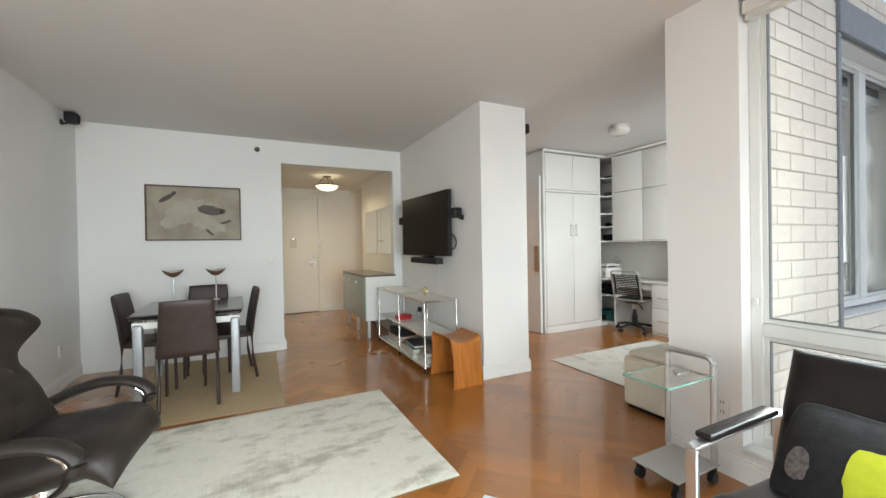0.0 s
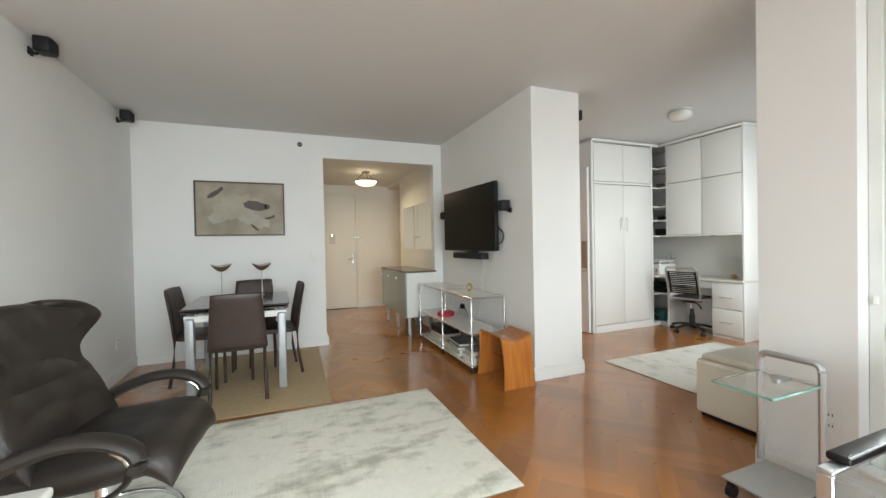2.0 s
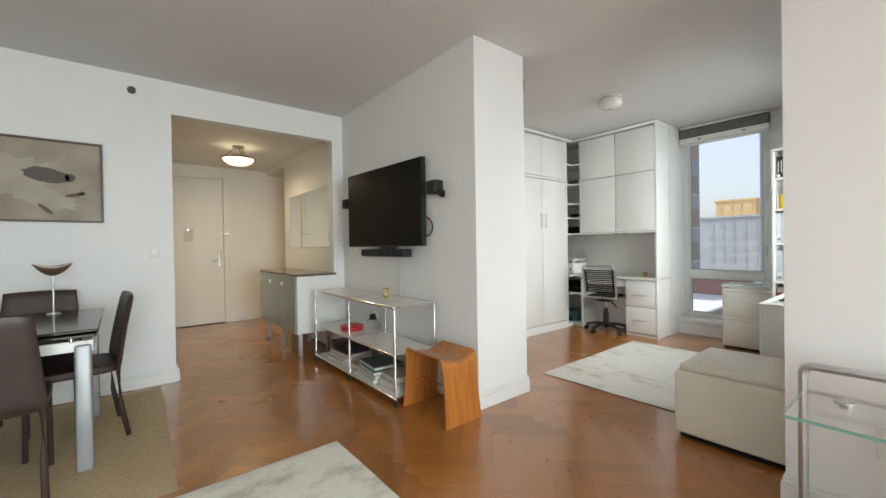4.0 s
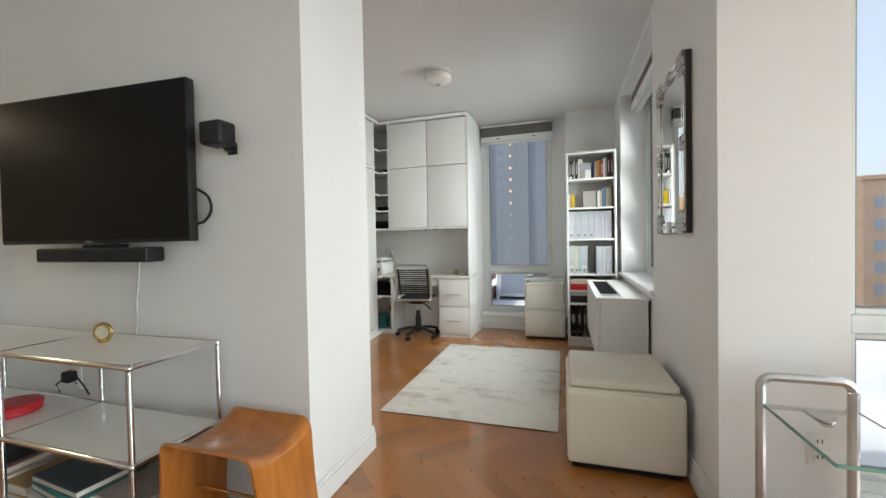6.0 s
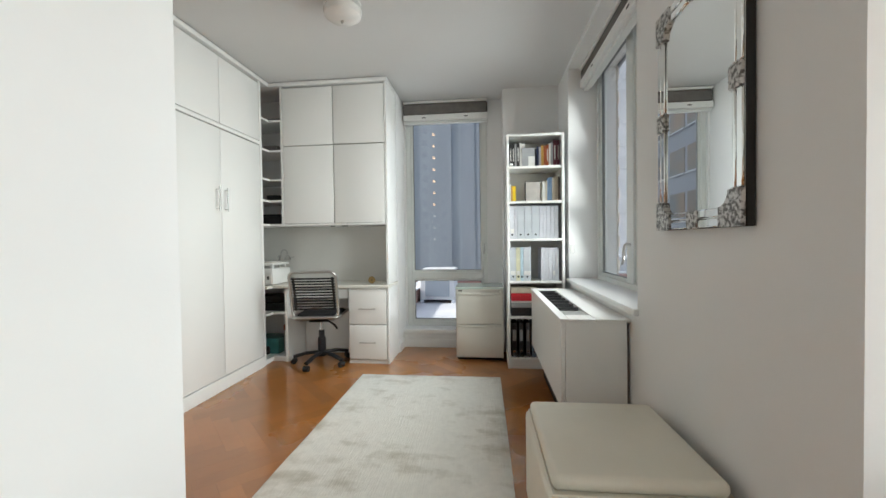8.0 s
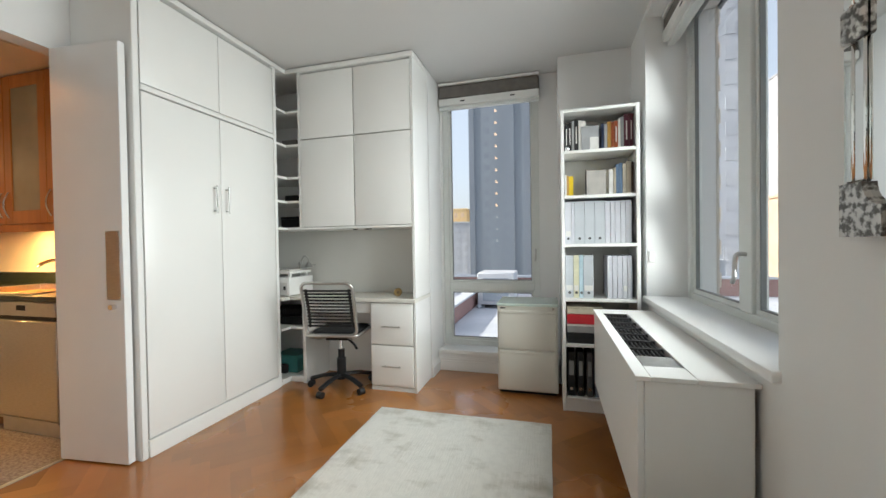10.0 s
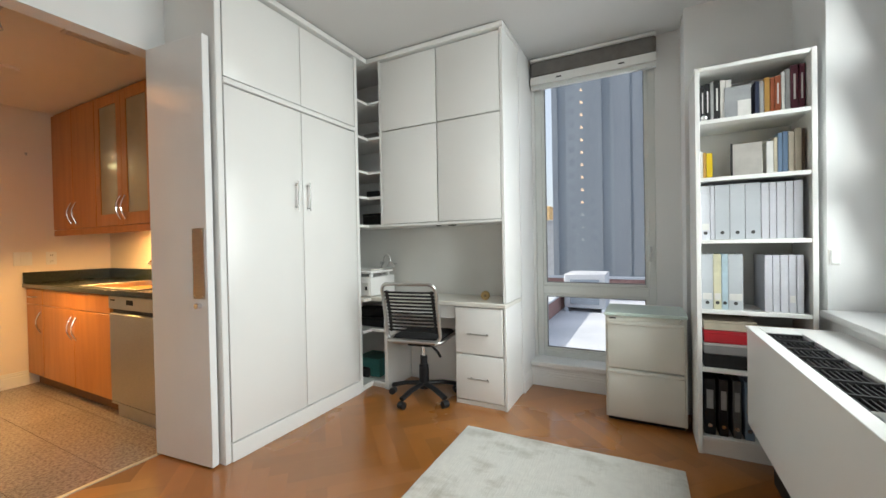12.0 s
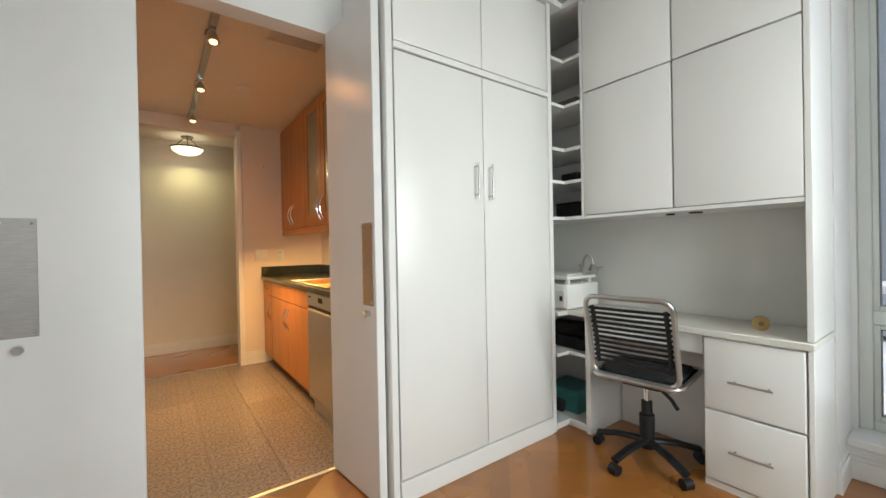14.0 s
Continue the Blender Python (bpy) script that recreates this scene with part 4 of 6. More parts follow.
# ottoman
ot = thing("storage_ottoman", "cream leather storage ottoman with a tray lid", "ottoman", (3.003, 1.797, 0.0), 0.5)
bm = boxes((-0.296, 0.296, -0.262, 0.262, 0.030, 0.392), bev=0.020, seg=4)
part("body", bm, CREAM, ot)
part("lid", boxes((-0.262, 0.280, -0.245, 0.245, 0.389, 0.438), bev=0.022, seg=5), CREAM, ot)
part("piping", tube([(sx * 0.280, sy * 0.247, 0.394) for sx, sy in ((-1, -1), (-1, 0), (-1, 1), (0, 1), (1, 1), (1, 0), (1, -1), (0, -1))], 0.005, 8, True), CREAM, ot)
part("plinth", boxes((-0.270, 0.270, -0.240, 0.240, 0.0, 0.031), bev=0.004), DARK, ot, "black recessed plinth")

# beveled mirror on the study wall
mr = thing("ornate_mirror", "silver wall mirror with pewter corner ornaments", "mirror", (2.985, 1.494, 1.562), 180)
HW, HH = 0.258, 0.412
part("backboard", boxes((-HW, HW, -0.036, -0.0125, -HH, HH), bev=0.002), paint("dark_back", (0.02, 0.017, 0.016)), mr, "black wooden back")
part("mirror_glass", boxes((-HW + 0.004, HW - 0.004, -0.0385, -0.0362, -HH + 0.004, HH - 0.004), bev=0.0005), MIRROR, mr, "silvered mirror glass")
for sx in (-1, 1):
    for z0, z1 in ((-HH + 0.105, -0.035), (0.035, HH - 0.105)):
        for k in (0, 1):
            a, b = HW - 0.030 - 0.030 * k, HW - 0.001 - 0.030 * k
            bm = boxes((min(sx * a, sx * b) + 0.001, max(sx * a, sx * b) - 0.001, -0.046, -0.0387, z0, z1), bev=0.0035)
            part("bevelled_strip", bm, MIRROR, mr)
    part("side_boss", boxes((min(sx * (HW - 0.06), sx * HW), max(sx * (HW - 0.06), sx * HW), -0.051, -0.0387, -0.034, 0.034), bev=0.006, seg=2), PEWTER, mr, "embossed pewter boss")
for sz in (-1, 1):
    for x0, x1 in ((-HW + 0.105, -0.035), (0.035, HW - 0.105)):
        for k in (0, 1):
            a, b = HH - 0.030 - 0.030 * k, HH - 0.001 - 0.030 * k
            bm = boxes((x0, x1, -0.046, -0.0387, min(sz * a, sz * b) + 0.001, max(sz * a, sz * b) - 0.001), bev=0.0035)
            part("bevelled_strip", bm, MIRROR, mr)
    part("end_boss", boxes((-0.034, 0.034, -0.051, -0.0387, min(sz * (HH - 0.06), sz * HH), max(sz * (HH - 0.06), sz * HH)), bev=0.006, seg=2), PEWTER, mr, "embossed pewter boss")
    for sx in (-1, 1):
        bm = bmesh.new()
        outline = [(HW, HH), (HW - 0.104, HH), (HW - 0.104, HH - 0.058)]
        outline += [(HW - 0.104 + 0.046 * math.sin(a), HH - 0.104 + 0.046 * math.cos(a)) for a in np.linspace(0.15, math.pi / 2 - 0.15, 6)]
        outline += [(HW - 0.058, HH - 0.104), (HW, HH - 0.104)]
        vs = [bm.verts.new((sx * x, -0.051, sz * z)) for x, z in outline]
        f = bm.faces.new(vs)
        r = bmesh.ops.extrude_face_region(bm, geom=[f])
        bmesh.ops.translate(bm, verts=[g for g in r["geom"] if isinstance(g, bmesh.types.BMVert)], vec=(0, 0.0123, 0))
        bmesh.ops.recalc_face_normals(bm, faces=bm.faces)
        part("corner_plate", bm, PEWTER, mr, "embossed pewter corner", smooth=False)

# ---- study ----


def bar_handle(parent, a, b, out, r=0.005, stand=0.028, material=STEEL):
    """A bar pull from a to b on two posts; out is the way off the door."""
    a, b, o = Vector(a), Vector(b), Vector(out)
    d = (b - a).normalized() * 0.018
    bm = rods((a + o * stand - d, b + o * stand + d, r), (a, a + o * stand, r * 0.8), (b, b + o * stand, r * 0.8), seg=10)
    return part("handle", bm, material, parent, "brushed steel bar handle")


bed = thing("wall_bed", "tall white fold-away wall bed with two closed doors", "wall bed", (0, 0, 0))
part("side_panel", boxes((3.826, 3.862, 4.232, 4.688, 0.0, 2.60), bev=0.004), LACQ, bed)
part("side_panel", boxes((4.912, 4.948, 4.232, 4.688, 0.0, 2.60), bev=0.004), LACQ, bed)
part("plinth", boxes((3.863, 4.911, 4.226, 4.30, 0.0, 0.098), bev=0.003), LACQ, bed)
part("rail", boxes((3.863, 4.911, 4.226, 4.30, 2.008, 2.040), bev=0.004), LACQ, bed)
# Carcass coloured dark grey to paint the shade in the door gaps.
part("carcass", boxes((3.863, 4.911, 4.256, 4.688, 0.098, 2.006), (3.863, 4.911, 4.256, 4.688, 2.042, 2.56)), mat("shadow_gap", (0.35, 0.35, 0.34), 0.6), bed)
part("cornice", boxes((3.826, 4.960, 4.215, 4.688, 2.575, 2.612), bev=0.008, seg=2), LACQ, bed)
for x0, x1, hx in ((3.868, 4.385, 4.328), (4.389, 4.906, 4.424)):
    dr = part("door", boxes((x0, x1, 4.232, 4.255, 0.104, 2.002), bev=0.004, seg=2), LACQ, bed)
    bar_handle(dr, (hx, 4.232, 1.388), (hx, 4.232, 1.535), (0, -1, 0), 0.0055)
    part("upper_door", boxes((x0, x1, 4.232, 4.255, 2.046, 2.556), bev=0.004, seg=2), LACQ, bed)

desk = thing("built_in_desk", "white built-in desk with drawers and corner shelves", "desk", (0, 0, 0))
part("worktop", boxes((5.045, 5.428, 3.10, 4.118, 0.698, 0.728), (5.045, 5.428, 4.118, 4.688, 0.698, 0.728), (4.952, 5.045, 4.212, 4.688, 0.698, 0.728), bev=0.004), mat("cream_laminate", (0.72, 0.70, 0.64), 0.3, scale=3), desk, "cream laminate top")
part("pedestal", boxes((5.085, 5.42, 3.125, 3.49, 0.03, 0.696), bev=0.002), LACQ, desk)
part("side_panel", boxes((5.062, 5.428, 3.105, 3.123, 0.0, 0.697), bev=0.002), LACQ, desk)
part("plinth", boxes((5.075, 5.42, 3.125, 3.49, 0.0, 0.03)), LACQ, desk)
for z0, z1, hz in ((0.365, 0.690, 0.51), (0.04, 0.357, 0.20)):
    dw = part("drawer", boxes((5.060, 5.084, 3.130, 3.486, z0, z1), bev=0.007, seg=3), LACQ, desk)
    bar_handle(dw, (5.060, 3.245, hz), (5.060, 3.365, hz), (-1, 0, 0), 0.005)
part("pencil_drawer", boxes((5.085, 5.40, 3.495, 4.06, 0.60, 0.692), bev=0.004), LACQ, desk)
part("knee_panel", boxes((5.405, 5.427, 3.492, 4.075, 0.0, 0.60)), LACQ, desk)
part("corner_panel", boxes((5.066, 5.428, 4.080, 4.112, 0.0, 0.697), bev=0.002), LACQ, desk)
for z in (0.03, 0.45):
    part("corner_shelf", boxes((5.066, 5.428, 4.113, 4.688, z, z + 0.022), (4.952, 5.066, 4.225, 4.688, z, z + 0.022), bev=0.002), LACQ, desk)
part("corner_plinth", boxes((5.085, 5.11, 4.113, 4.25, 0.0, 0.03), (4.952, 5.10, 4.25, 4.27, 0.0, 0.03)), LACQ, desk)
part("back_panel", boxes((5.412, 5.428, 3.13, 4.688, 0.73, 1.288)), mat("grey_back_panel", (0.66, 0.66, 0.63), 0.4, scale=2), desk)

cab = thing("wall_cabinet", "white wall cabinet with four plain doors over the desk", "cabinet", (0, 0, 0))
part("side_panel", boxes((5.066, 5.428, 3.105, 3.127, 0.730, 2.60), bev=0.002), LACQ, cab)
# Shade between the doors is painted as this dark carcass colour.
part("carcass", boxes((5.090, 5.428, 3.128, 4.10, 1.302, 2.56)), mat("cabinet_gap_shade", (0.30, 0.30, 0.29), 0.6), cab)
part("bottom", boxes((5.068, 5.428, 3.128, 4.10, 1.282, 1.300), bev=0.002), LACQ, cab)
part("divider", boxes((5.068, 5.428, 4.102, 4.122, 1.282, 2.575), bev=0.002), LACQ, cab)
for y0, y1 in ((3.130, 3.605), (3.613, 4.100)):
    for z0, z1 in ((1.304, 2.020), (2.028, 2.560)):
        part("door", boxes((5.066, 5.089, y0, y1, z0, z1), bev=0.004, seg=2), LACQ, cab)
for z in (1.282, 1.505, 1.705, 1.975, 2.255):
    part("corner_shelf", boxes((5.068, 5.428, 4.123, 4.688, z, z + 0.020), (4.950, 5.068, 4.236, 4.688, z, z + 0.020), bev=0.002), LACQ, cab)
part("cornice", boxes((5.050, 5.428, 3.095, 4.688, 2.576, 2.612), (4.962, 5.050, 4.218, 4.688, 2.576, 2.612), bev=0.006, seg=2), LACQ, cab)
part("cable_cap", tube([(5.20, 3.56, 1.2755), (5.20, 3.56, 1.2815)], 0.03, 16), DARK, cab)
part("cable_cap", tube([(5.20, 3.68, 1.2755), (5.20, 3.68, 1.2815)], 0.02, 16), DARK, cab)


def small_box(name, label, cat, x0, x1, y0, y1, z0, z1, material, lid=None, turn=0.0, bev=0.003):
    top = thing(name, label, cat, ((x0 + x1) / 2, (y0 + y1) / 2, z0), turn)
    w, d, h = (x1 - x0) / 2, (y1 - y0) / 2, z1 - z0
    cut = h * (0.78 if lid else 1.0)
    part("body", boxes((-w, w, -d, d, 0, cut), bev=bev), material, top)
    if lid:
        part("lid", boxes((-w - 0.002, w + 0.002, -d - 0.002, d + 0.002, cut + 0.0005, h), bev=bev), lid, top)
    return top


small_box("camera_case", "black case on a corner shelf", "case", 5.14, 5.34, 4.17, 4.36, 1.3025, 1.40, DARK, DARK)
small_box("black_box", "small black box on a corner shelf", "box", 5.12, 5.22, 4.18, 4.30, 1.5255, 1.58, DARK, None)
small_box("black_box", "flat black box on a corner shelf", "box", 5.24, 5.38, 4.16, 4.34, 1.5255, 1.565, DARK, None)
small_box("grey_box", "small grey box on the high corner shelf", "box", 5.15, 5.26, 4.20, 4.34, 1.9955, 2.06, paint("dull_grey", (0.2, 0.19, 0.18)), None)
small_box("notebook_pile", "dark notebooks on the top corner shelf", "book", 5.14, 5.36, 4.17, 4.36, 2.2755, 2.31, paint("dark_books", (0.05, 0.045, 0.04)), paint("mid_books", (0.12, 0.11, 0.1)))
small_box("black_tray", "black tray of cables on the low shelf", "tray", 5.12, 5.38, 4.15, 4.50, 0.4725, 0.54, DARK, None)
small_box("camera_bag", "black bag on the low shelf", "bag", 5.14, 5.30, 4.20, 4.45, 0.5405, 0.62, BLACKC, None, 8, 0.02)
small_box("teal_box", "teal storage box on the bottom shelf", "box", 5.14, 5.36, 4.22, 4.46, 0.0525, 0.20, TEAL, TEAL)
small_box("file_box", "grey file box with a red edge on the bottom shelf", "box", 5.22, 5.38, 4.13, 4.21, 0.0525, 0.32, paint("file_grey", (0.45, 0.46, 0.45)), paint("file_red", (0.35, 0.10, 0.06)))
small_box("black_pouch", "black pouch beside the teal box", "pouch", 5.09, 5.135, 4.30, 4.42, 0.0525, 0.13, BLACKC, None, 0, 0.012)

pr = thing("printer", "compact white printer in the desk corner", "printer", (5.13, 4.36, 0.7285), 0)
part("body", boxes((-0.11, 0.22, -0.165, 0.20, 0.006, 0.155), bev=0.008, seg=2), WHITEP, pr)
part("front_panel", boxes((-0.114, -0.109, -0.15, 0.19, 0.02, 0.12), bev=0.002), WHITEP, pr)
part("badge", tube([(-0.1165, -0.02, 0.085), (-0.113, -0.02, 0.085)], 0.012, 16), ALU, pr)
part("button", boxes((-0.116, -0.113, -0.13, -0.11, 0.055, 0.085)), DARK, pr)
part("scanner_lid", boxes((-0.09, 0.21, -0.155, 0.19, 0.185, 0.205), bev=0.004), WHITEP, pr)
for px_ in (-0.07, 0.155):
    part("lid_post", boxes((px_, px_ + 0.022, -0.14, -0.12, 0.155, 0.186)), WHITEP, pr)
stack_book("paper_stack", "white paper sheets on the printer lid", (5.16, 4.38, 0.934), 0.21, 0.28, 0.012, WHITEP, 6, cat="paper")
dl = thing("desk_lamp", "bent chrome clip lamp behind the printer", "lamp", (5.26, 4.265, 0.7285))
part("post", tube([(0, 0.02, 0.006), (0, 0.010, 0.13), (0, -0.006, 0.262)], 0.008, 10), STEEL, dl)
part("joint", tube([(-0.014, -0.006, 0.262), (0.014, -0.006, 0.262)], 0.013, 14), STEEL, dl)
part("arch", tube([(0, -0.020, 0.262), (0, -0.026, 0.305), (0, -0.052, 0.330), (0, -0.082, 0.312), (0, -0.090, 0.270)], 0.006, 10), STEEL, dl)
part("shade", lathe([(0.014, 0.040), (0.020, 0.032), (0.036, 0.0), (0.033, -0.004)], 20, at=(0, -0.090, 0.232)), STEEL, dl)
part("knob", tube([(0, -0.118, 0.250), (0, -0.158, 0.256)], 0.005, 8), STEEL, dl)
part("base", lathe([(0.045, 0), (0.045, 0.010), (0.012, 0.016)], 24), CHROME, dl)
yo = thing("wooden_roll", "small round ochre wooden roll on the desk", "ornament", (5.20, 3.305, 0.7285), 15)
part("disc", tube([(-0.014, 0, 0.032), (0.014, 0, 0.032)], 0.032, 28), paint("ochre_wood", (0.45, 0.30, 0.11)), yo)
part("core", tube([(-0.0175, 0, 0.032), (0.0175, 0, 0.032)], 0.010, 16), paint("dark_core", (0.2, 0.12, 0.05)), yo)

# task chair with cord slats
oc = thing("office_chair", "swivel chair with black cord slats on a steel frame", "chair", (5.06, 3.75, 0.0), 8)
for k in range(5):
    a = math.tau * k / 5 + 0.35
    c, s = math.cos(a), math.sin(a)
    part("base_arm", tube([(0.03 * c, 0.03 * s, 0.105), (0.15 * c, 0.15 * s, 0.095), (0.255 * c, 0.255 * s, 0.068)], 0.022, 10, flat=0.7), DARK, oc)
    cs2 = part("caster", tube([(0.255 * c - 0.022 * s, 0.255 * s + 0.022 * c, 0.026), (0.255 * c + 0.022 * s, 0.255 * s - 0.022 * c, 0.026)], 0.0255, 16), DARK, oc)
part("gas_column", lathe([(0.036, 0.07), (0.036, 0.24), (0.026, 0.245), (0.026, 0.31), (0.014, 0.312), (0.014, 0.41)], 20), DARK, oc)
part("steel_stem", rods(((0, 0, 0.312), (0, 0, 0.405), 0.0145)), CHROME, oc)
part("under_plate", boxes((-0.09, 0.09, -0.09, 0.09, 0.40, 0.415), bev=0.004), DARK, oc)
part("tilt_lever", tube([(-0.02, -0.06, 0.405), (-0.08, -0.14, 0.37), (-0.10, -0.17, 0.34)], 0.009, 8), DARK, oc)


def loop(cx, w, h, n=6, r=0.05):
    pts = []
    for sx, sy, a0 in ((1, 1, 0), (-1, 1, 90), (-1, -1, 180), (1, -1, 270)):
        for k in range(n):
            a = radians(a0 + 90 * k / (n - 1))
            pts.append((sx * (w - r) + r * math.cos(a), sy * (h - r) + r * math.sin(a)))
    return pts


def back_point(y, h):
    z = 0.46 + h
    return (-0.175 - 0.10 * (h / 0.42) + 0.02 * math.sin(math.pi * h / 0.42), y, z)


part("back_frame", tube([back_point(p, q + 0.205) for p, q in loop(0, 0.20, 0.205)], 0.0125, 10, True), STEEL, oc, "satin steel loop")
for k in range(12):
    h = 0.075 + 0.275 * k / 11
    p0, p1 = back_point(-0.185, h), back_point(0.185, h)
    part("cord", tube([p0, (p0[0] - 0.006, 0, p0[2]), p1], 0.0075, 8), DARK, oc, "black elastic cord")
for s in (-1, 1):
    part("cord_rail", tube([back_point(s * 0.168, h) for h in (0.065, 0.15, 0.25, 0.36)], 0.011, 8), DARK, oc)
part("seat_frame", tube([(p * 1.05 + 0.02, q * 1.0, 0.455 + 0.01 * math.cos(p * 6)) for p, q in loop(0, 0.205, 0.205)], 0.0125, 10, True), STEEL, oc, "satin steel loop")
for k in range(15):
    x = -0.165 + 0.36 * k / 14
    part("seat_cord", tube([(x, -0.195, 0.457), (x, 0, 0.447), (x, 0.195, 0.457)], 0.0085, 8), DARK, oc, "black elastic cord")
part("seat_pad", pillow(0.36, 0.37, 0.02, 0.004, nu=6, at=(0.02, 0, 0.474)), BLACKC, oc)
for s in (-1, 1):
    part("yoke", tube([(-0.19, s * 0.17, 0.45), (-0.12, s * 0.14, 0.42), (-0.02, s * 0.06, 0.412)], 0.010, 8), STEEL, oc)

# filing cabinet
fc = thing("filing_cabinet", "cream two-drawer metal filing cabinet with a glass top", "cabinet", (5.41, 2.285, 0.0), 0)
part("body", boxes((-0.175, 0.19, -0.222, 0.222, 0.025, 0.668), bev=0.003), FILE, fc)
part("plinth", boxes((-0.15, 0.18, -0.21, 0.21, 0.0, 0.026)), DARK, fc)
part("glass_sheet", boxes((-0.19, 0.19, -0.226, 0.226, 0.6685, 0.688), bev=0.003), mat("pale_glass_sheet", (0.62, 0.74, 0.69), 0.08, scale=2), fc, "pale green glass top")
for z0, z1 in ((0.038, 0.335), (0.345, 0.636)):
    d = part("drawer", boxes((-0.195, -0.174, -0.205, 0.205, z0, z1), bev=0.004, seg=2), FILE, fc)
    part("pull_lip", boxes((-0.203, -0.194, -0.205, 0.205, z1 - 0.022, z1 - 0.004), bev=0.003), FILE, d)
part("lock", tube([(-0.179, -0.19, 0.652), (-0.172, -0.19, 0.652)], 0.008, 12), CHROME, fc)
part("label", boxes((-0.1775, -0.1745, 0.16, 0.20, 0.648, 0.656)), DARK, fc)

# bookcase
bc = thing("bookcase", "narrow white bookcase filled with books and files", "bookcase", (0, 0, 0))
Y0, Y1, X0, X1 = 1.55, 2.037, 5.012, 5.30
part("side_panel", boxes((X0, X1, Y0, Y0 + 0.022, 0, 2.034), bev=0.002), LACQ, bc)
part("side_panel", boxes((X0, X1, Y1 - 0.022, Y1, 0, 2.034), bev=0.002), LACQ, bc)
part("back_panel", boxes((X1 - 0.006, X1, Y0 + 0.023, Y1 - 0.023, 0.06, 2.01)), mat("bookcase_back", (0.62, 0.61, 0.58), 0.5, scale=3), bc)
LEV = (0.075, 0.437, 0.745, 1.112, 1.437, 1.737, 2.012)
for z in LEV:
    part("shelf", boxes((X0 + 0.002, X1 - 0.007, Y0 + 0.0225, Y1 - 0.0225, z, z + 0.021), bev=0.002), LACQ, bc)
part("plinth", boxes((X0 + 0.01, X0 + 0.028, Y0 + 0.0225, Y1 - 0.0225, 0, 0.074)), LACQ, bc)

COVERS = [paint("cover_" + n, c, 0.4) for n, c in (("black", (0.012, 0.012, 0.013)), ("white", (0.70, 0.69, 0.66)), ("maroon", (0.10, 0.012, 0.03)), ("ochre", (0.40, 0.22, 0.05)),
          ("rust", (0.30, 0.07, 0.02)), ("navy", (0.02, 0.03, 0.07)), ("blue", (0.14, 0.22, 0.34)), ("cream", (0.55, 0.49, 0.38)), ("yellow", (0.65, 0.45, 0.01)), ("brown", (0.10, 0.06, 0.04)), ("grey", (0.32, 0.32, 0.32)))]
NAMES = ("black", "white", "maroon", "ochre", "rust", "navy", "blue", "cream", "yellow", "brown", "grey")


def upright_book(y, z, thick, h, c, depth=0.16, lean=0.0):
    top = thing("book", NAMES[c] + " hardback book standing on the shelf", "book", (X0 + 0.055, y, z), 0)
    top.matrix_world = pose(X0 + 0.055, y, z, lean, 0, 0)
    t = thick
    part("cover", boxes((0, depth, 0, 0.0022, 0, h), (0, depth, t - 0.0022, t, 0, h), (0, 0.003, 0.0022, t - 0.0022, 0, h), bev=0.0006), COVERS[c], top)
    part("page_block", boxes((0.0035, depth - 0.003, 0.0024, t - 0.0024, 0.003, h - 0.003)), PAPER, top)
    if c in (0, 2, 4, 5) and t > 0.018:
        part("spine_bar", boxes((-0.0006, 0.0004, t * 0.35, t * 0.62, h * 0.25, h * 0.8)), COVERS[1], top, "pale bar of lettering")
    return top


rnd = random.Random(4)
# top shelf, from the window side
y, z = Y1 - 0.03, LEV[5] + 0.0215
for c, t, h in ((0, 0.020, 0.20), (0, 0.022, 0.205), (10, 0.014, 0.21), (0, 0.026, 0.215), (1, 0.022, 0.21), (1, 0.024, 0.205)):
    y -= t + 0.0015
    upright_book(y, z, t, h, c)
y = Y0 + 0.028
for c, t, h in ((2, 0.024, 0.225), (2, 0.03, 0.225), (10, 0.018, 0.21), (1, 0.014, 0.20), (4, 0.024, 0.185), (4, 0.016, 0.18), (3, 0.022, 0.185), (10, 0.018, 0.17), (5, 0.016, 0.175)):
    upright_book(y, z, t, h, c)
    y += t + 0.0015
fl = thing("photo_card", "grey photo card leaning among the books", "picture", (X0 + 0.05, 1.845, z), 0)
part("card", boxes((0, 0.004, -0.055, 0.055, 0, 0.165)), paint("photo_grey", (0.35, 0.36, 0.37), 0.25), fl)
part("pale_corner", boxes((-0.001, 0.0, -0.055, 0.0, 0.0, 0.09)), COVERS[1], fl)
bl = thing("glass_ball", "small silver ball on the top shelf", "ornament", (X0 + 0.03, Y1 - 0.045, z))
bm = bmesh.new()
bmesh.ops.create_uvsphere(bm, u_segments=20, v_segments=12, radius=0.016, matrix=Matrix.Translation((0, 0, 0.0165)))
part("ball", bm, CHROME, bl)
# second shelf
y, z = Y1 - 0.028, LEV[4] + 0.0215
for c, t, h in ((1, 0.010, 0.15), (3, 0.014, 0.14), (8, 0.026, 0.135)):
    y -= t + 0.0015
    upright_book(y, z, t, h, c)
y = Y0 + 0.03
for c, t, h in ((9, 0.012, 0.21), (7, 0.026, 0.215), (7, 0.022, 0.20), (6, 0.020, 0.205), (6, 0.018, 0.20), (7, 0.014, 0.18), (1, 0.028, 0.165)):
    upright_book(y, z, t, h, c)
    y += t + 0.0015
ph = thing("framed_photo", "grey framed photo leaning on the second shelf", "picture", (X0 + 0.04, 1.81, z), 0)
part("card", boxes((0, 0.006, -0.062, 0.062, 0, 0.165), bev=0.001), paint("frame_grey", (0.42, 0.40, 0.37), 0.3), ph)
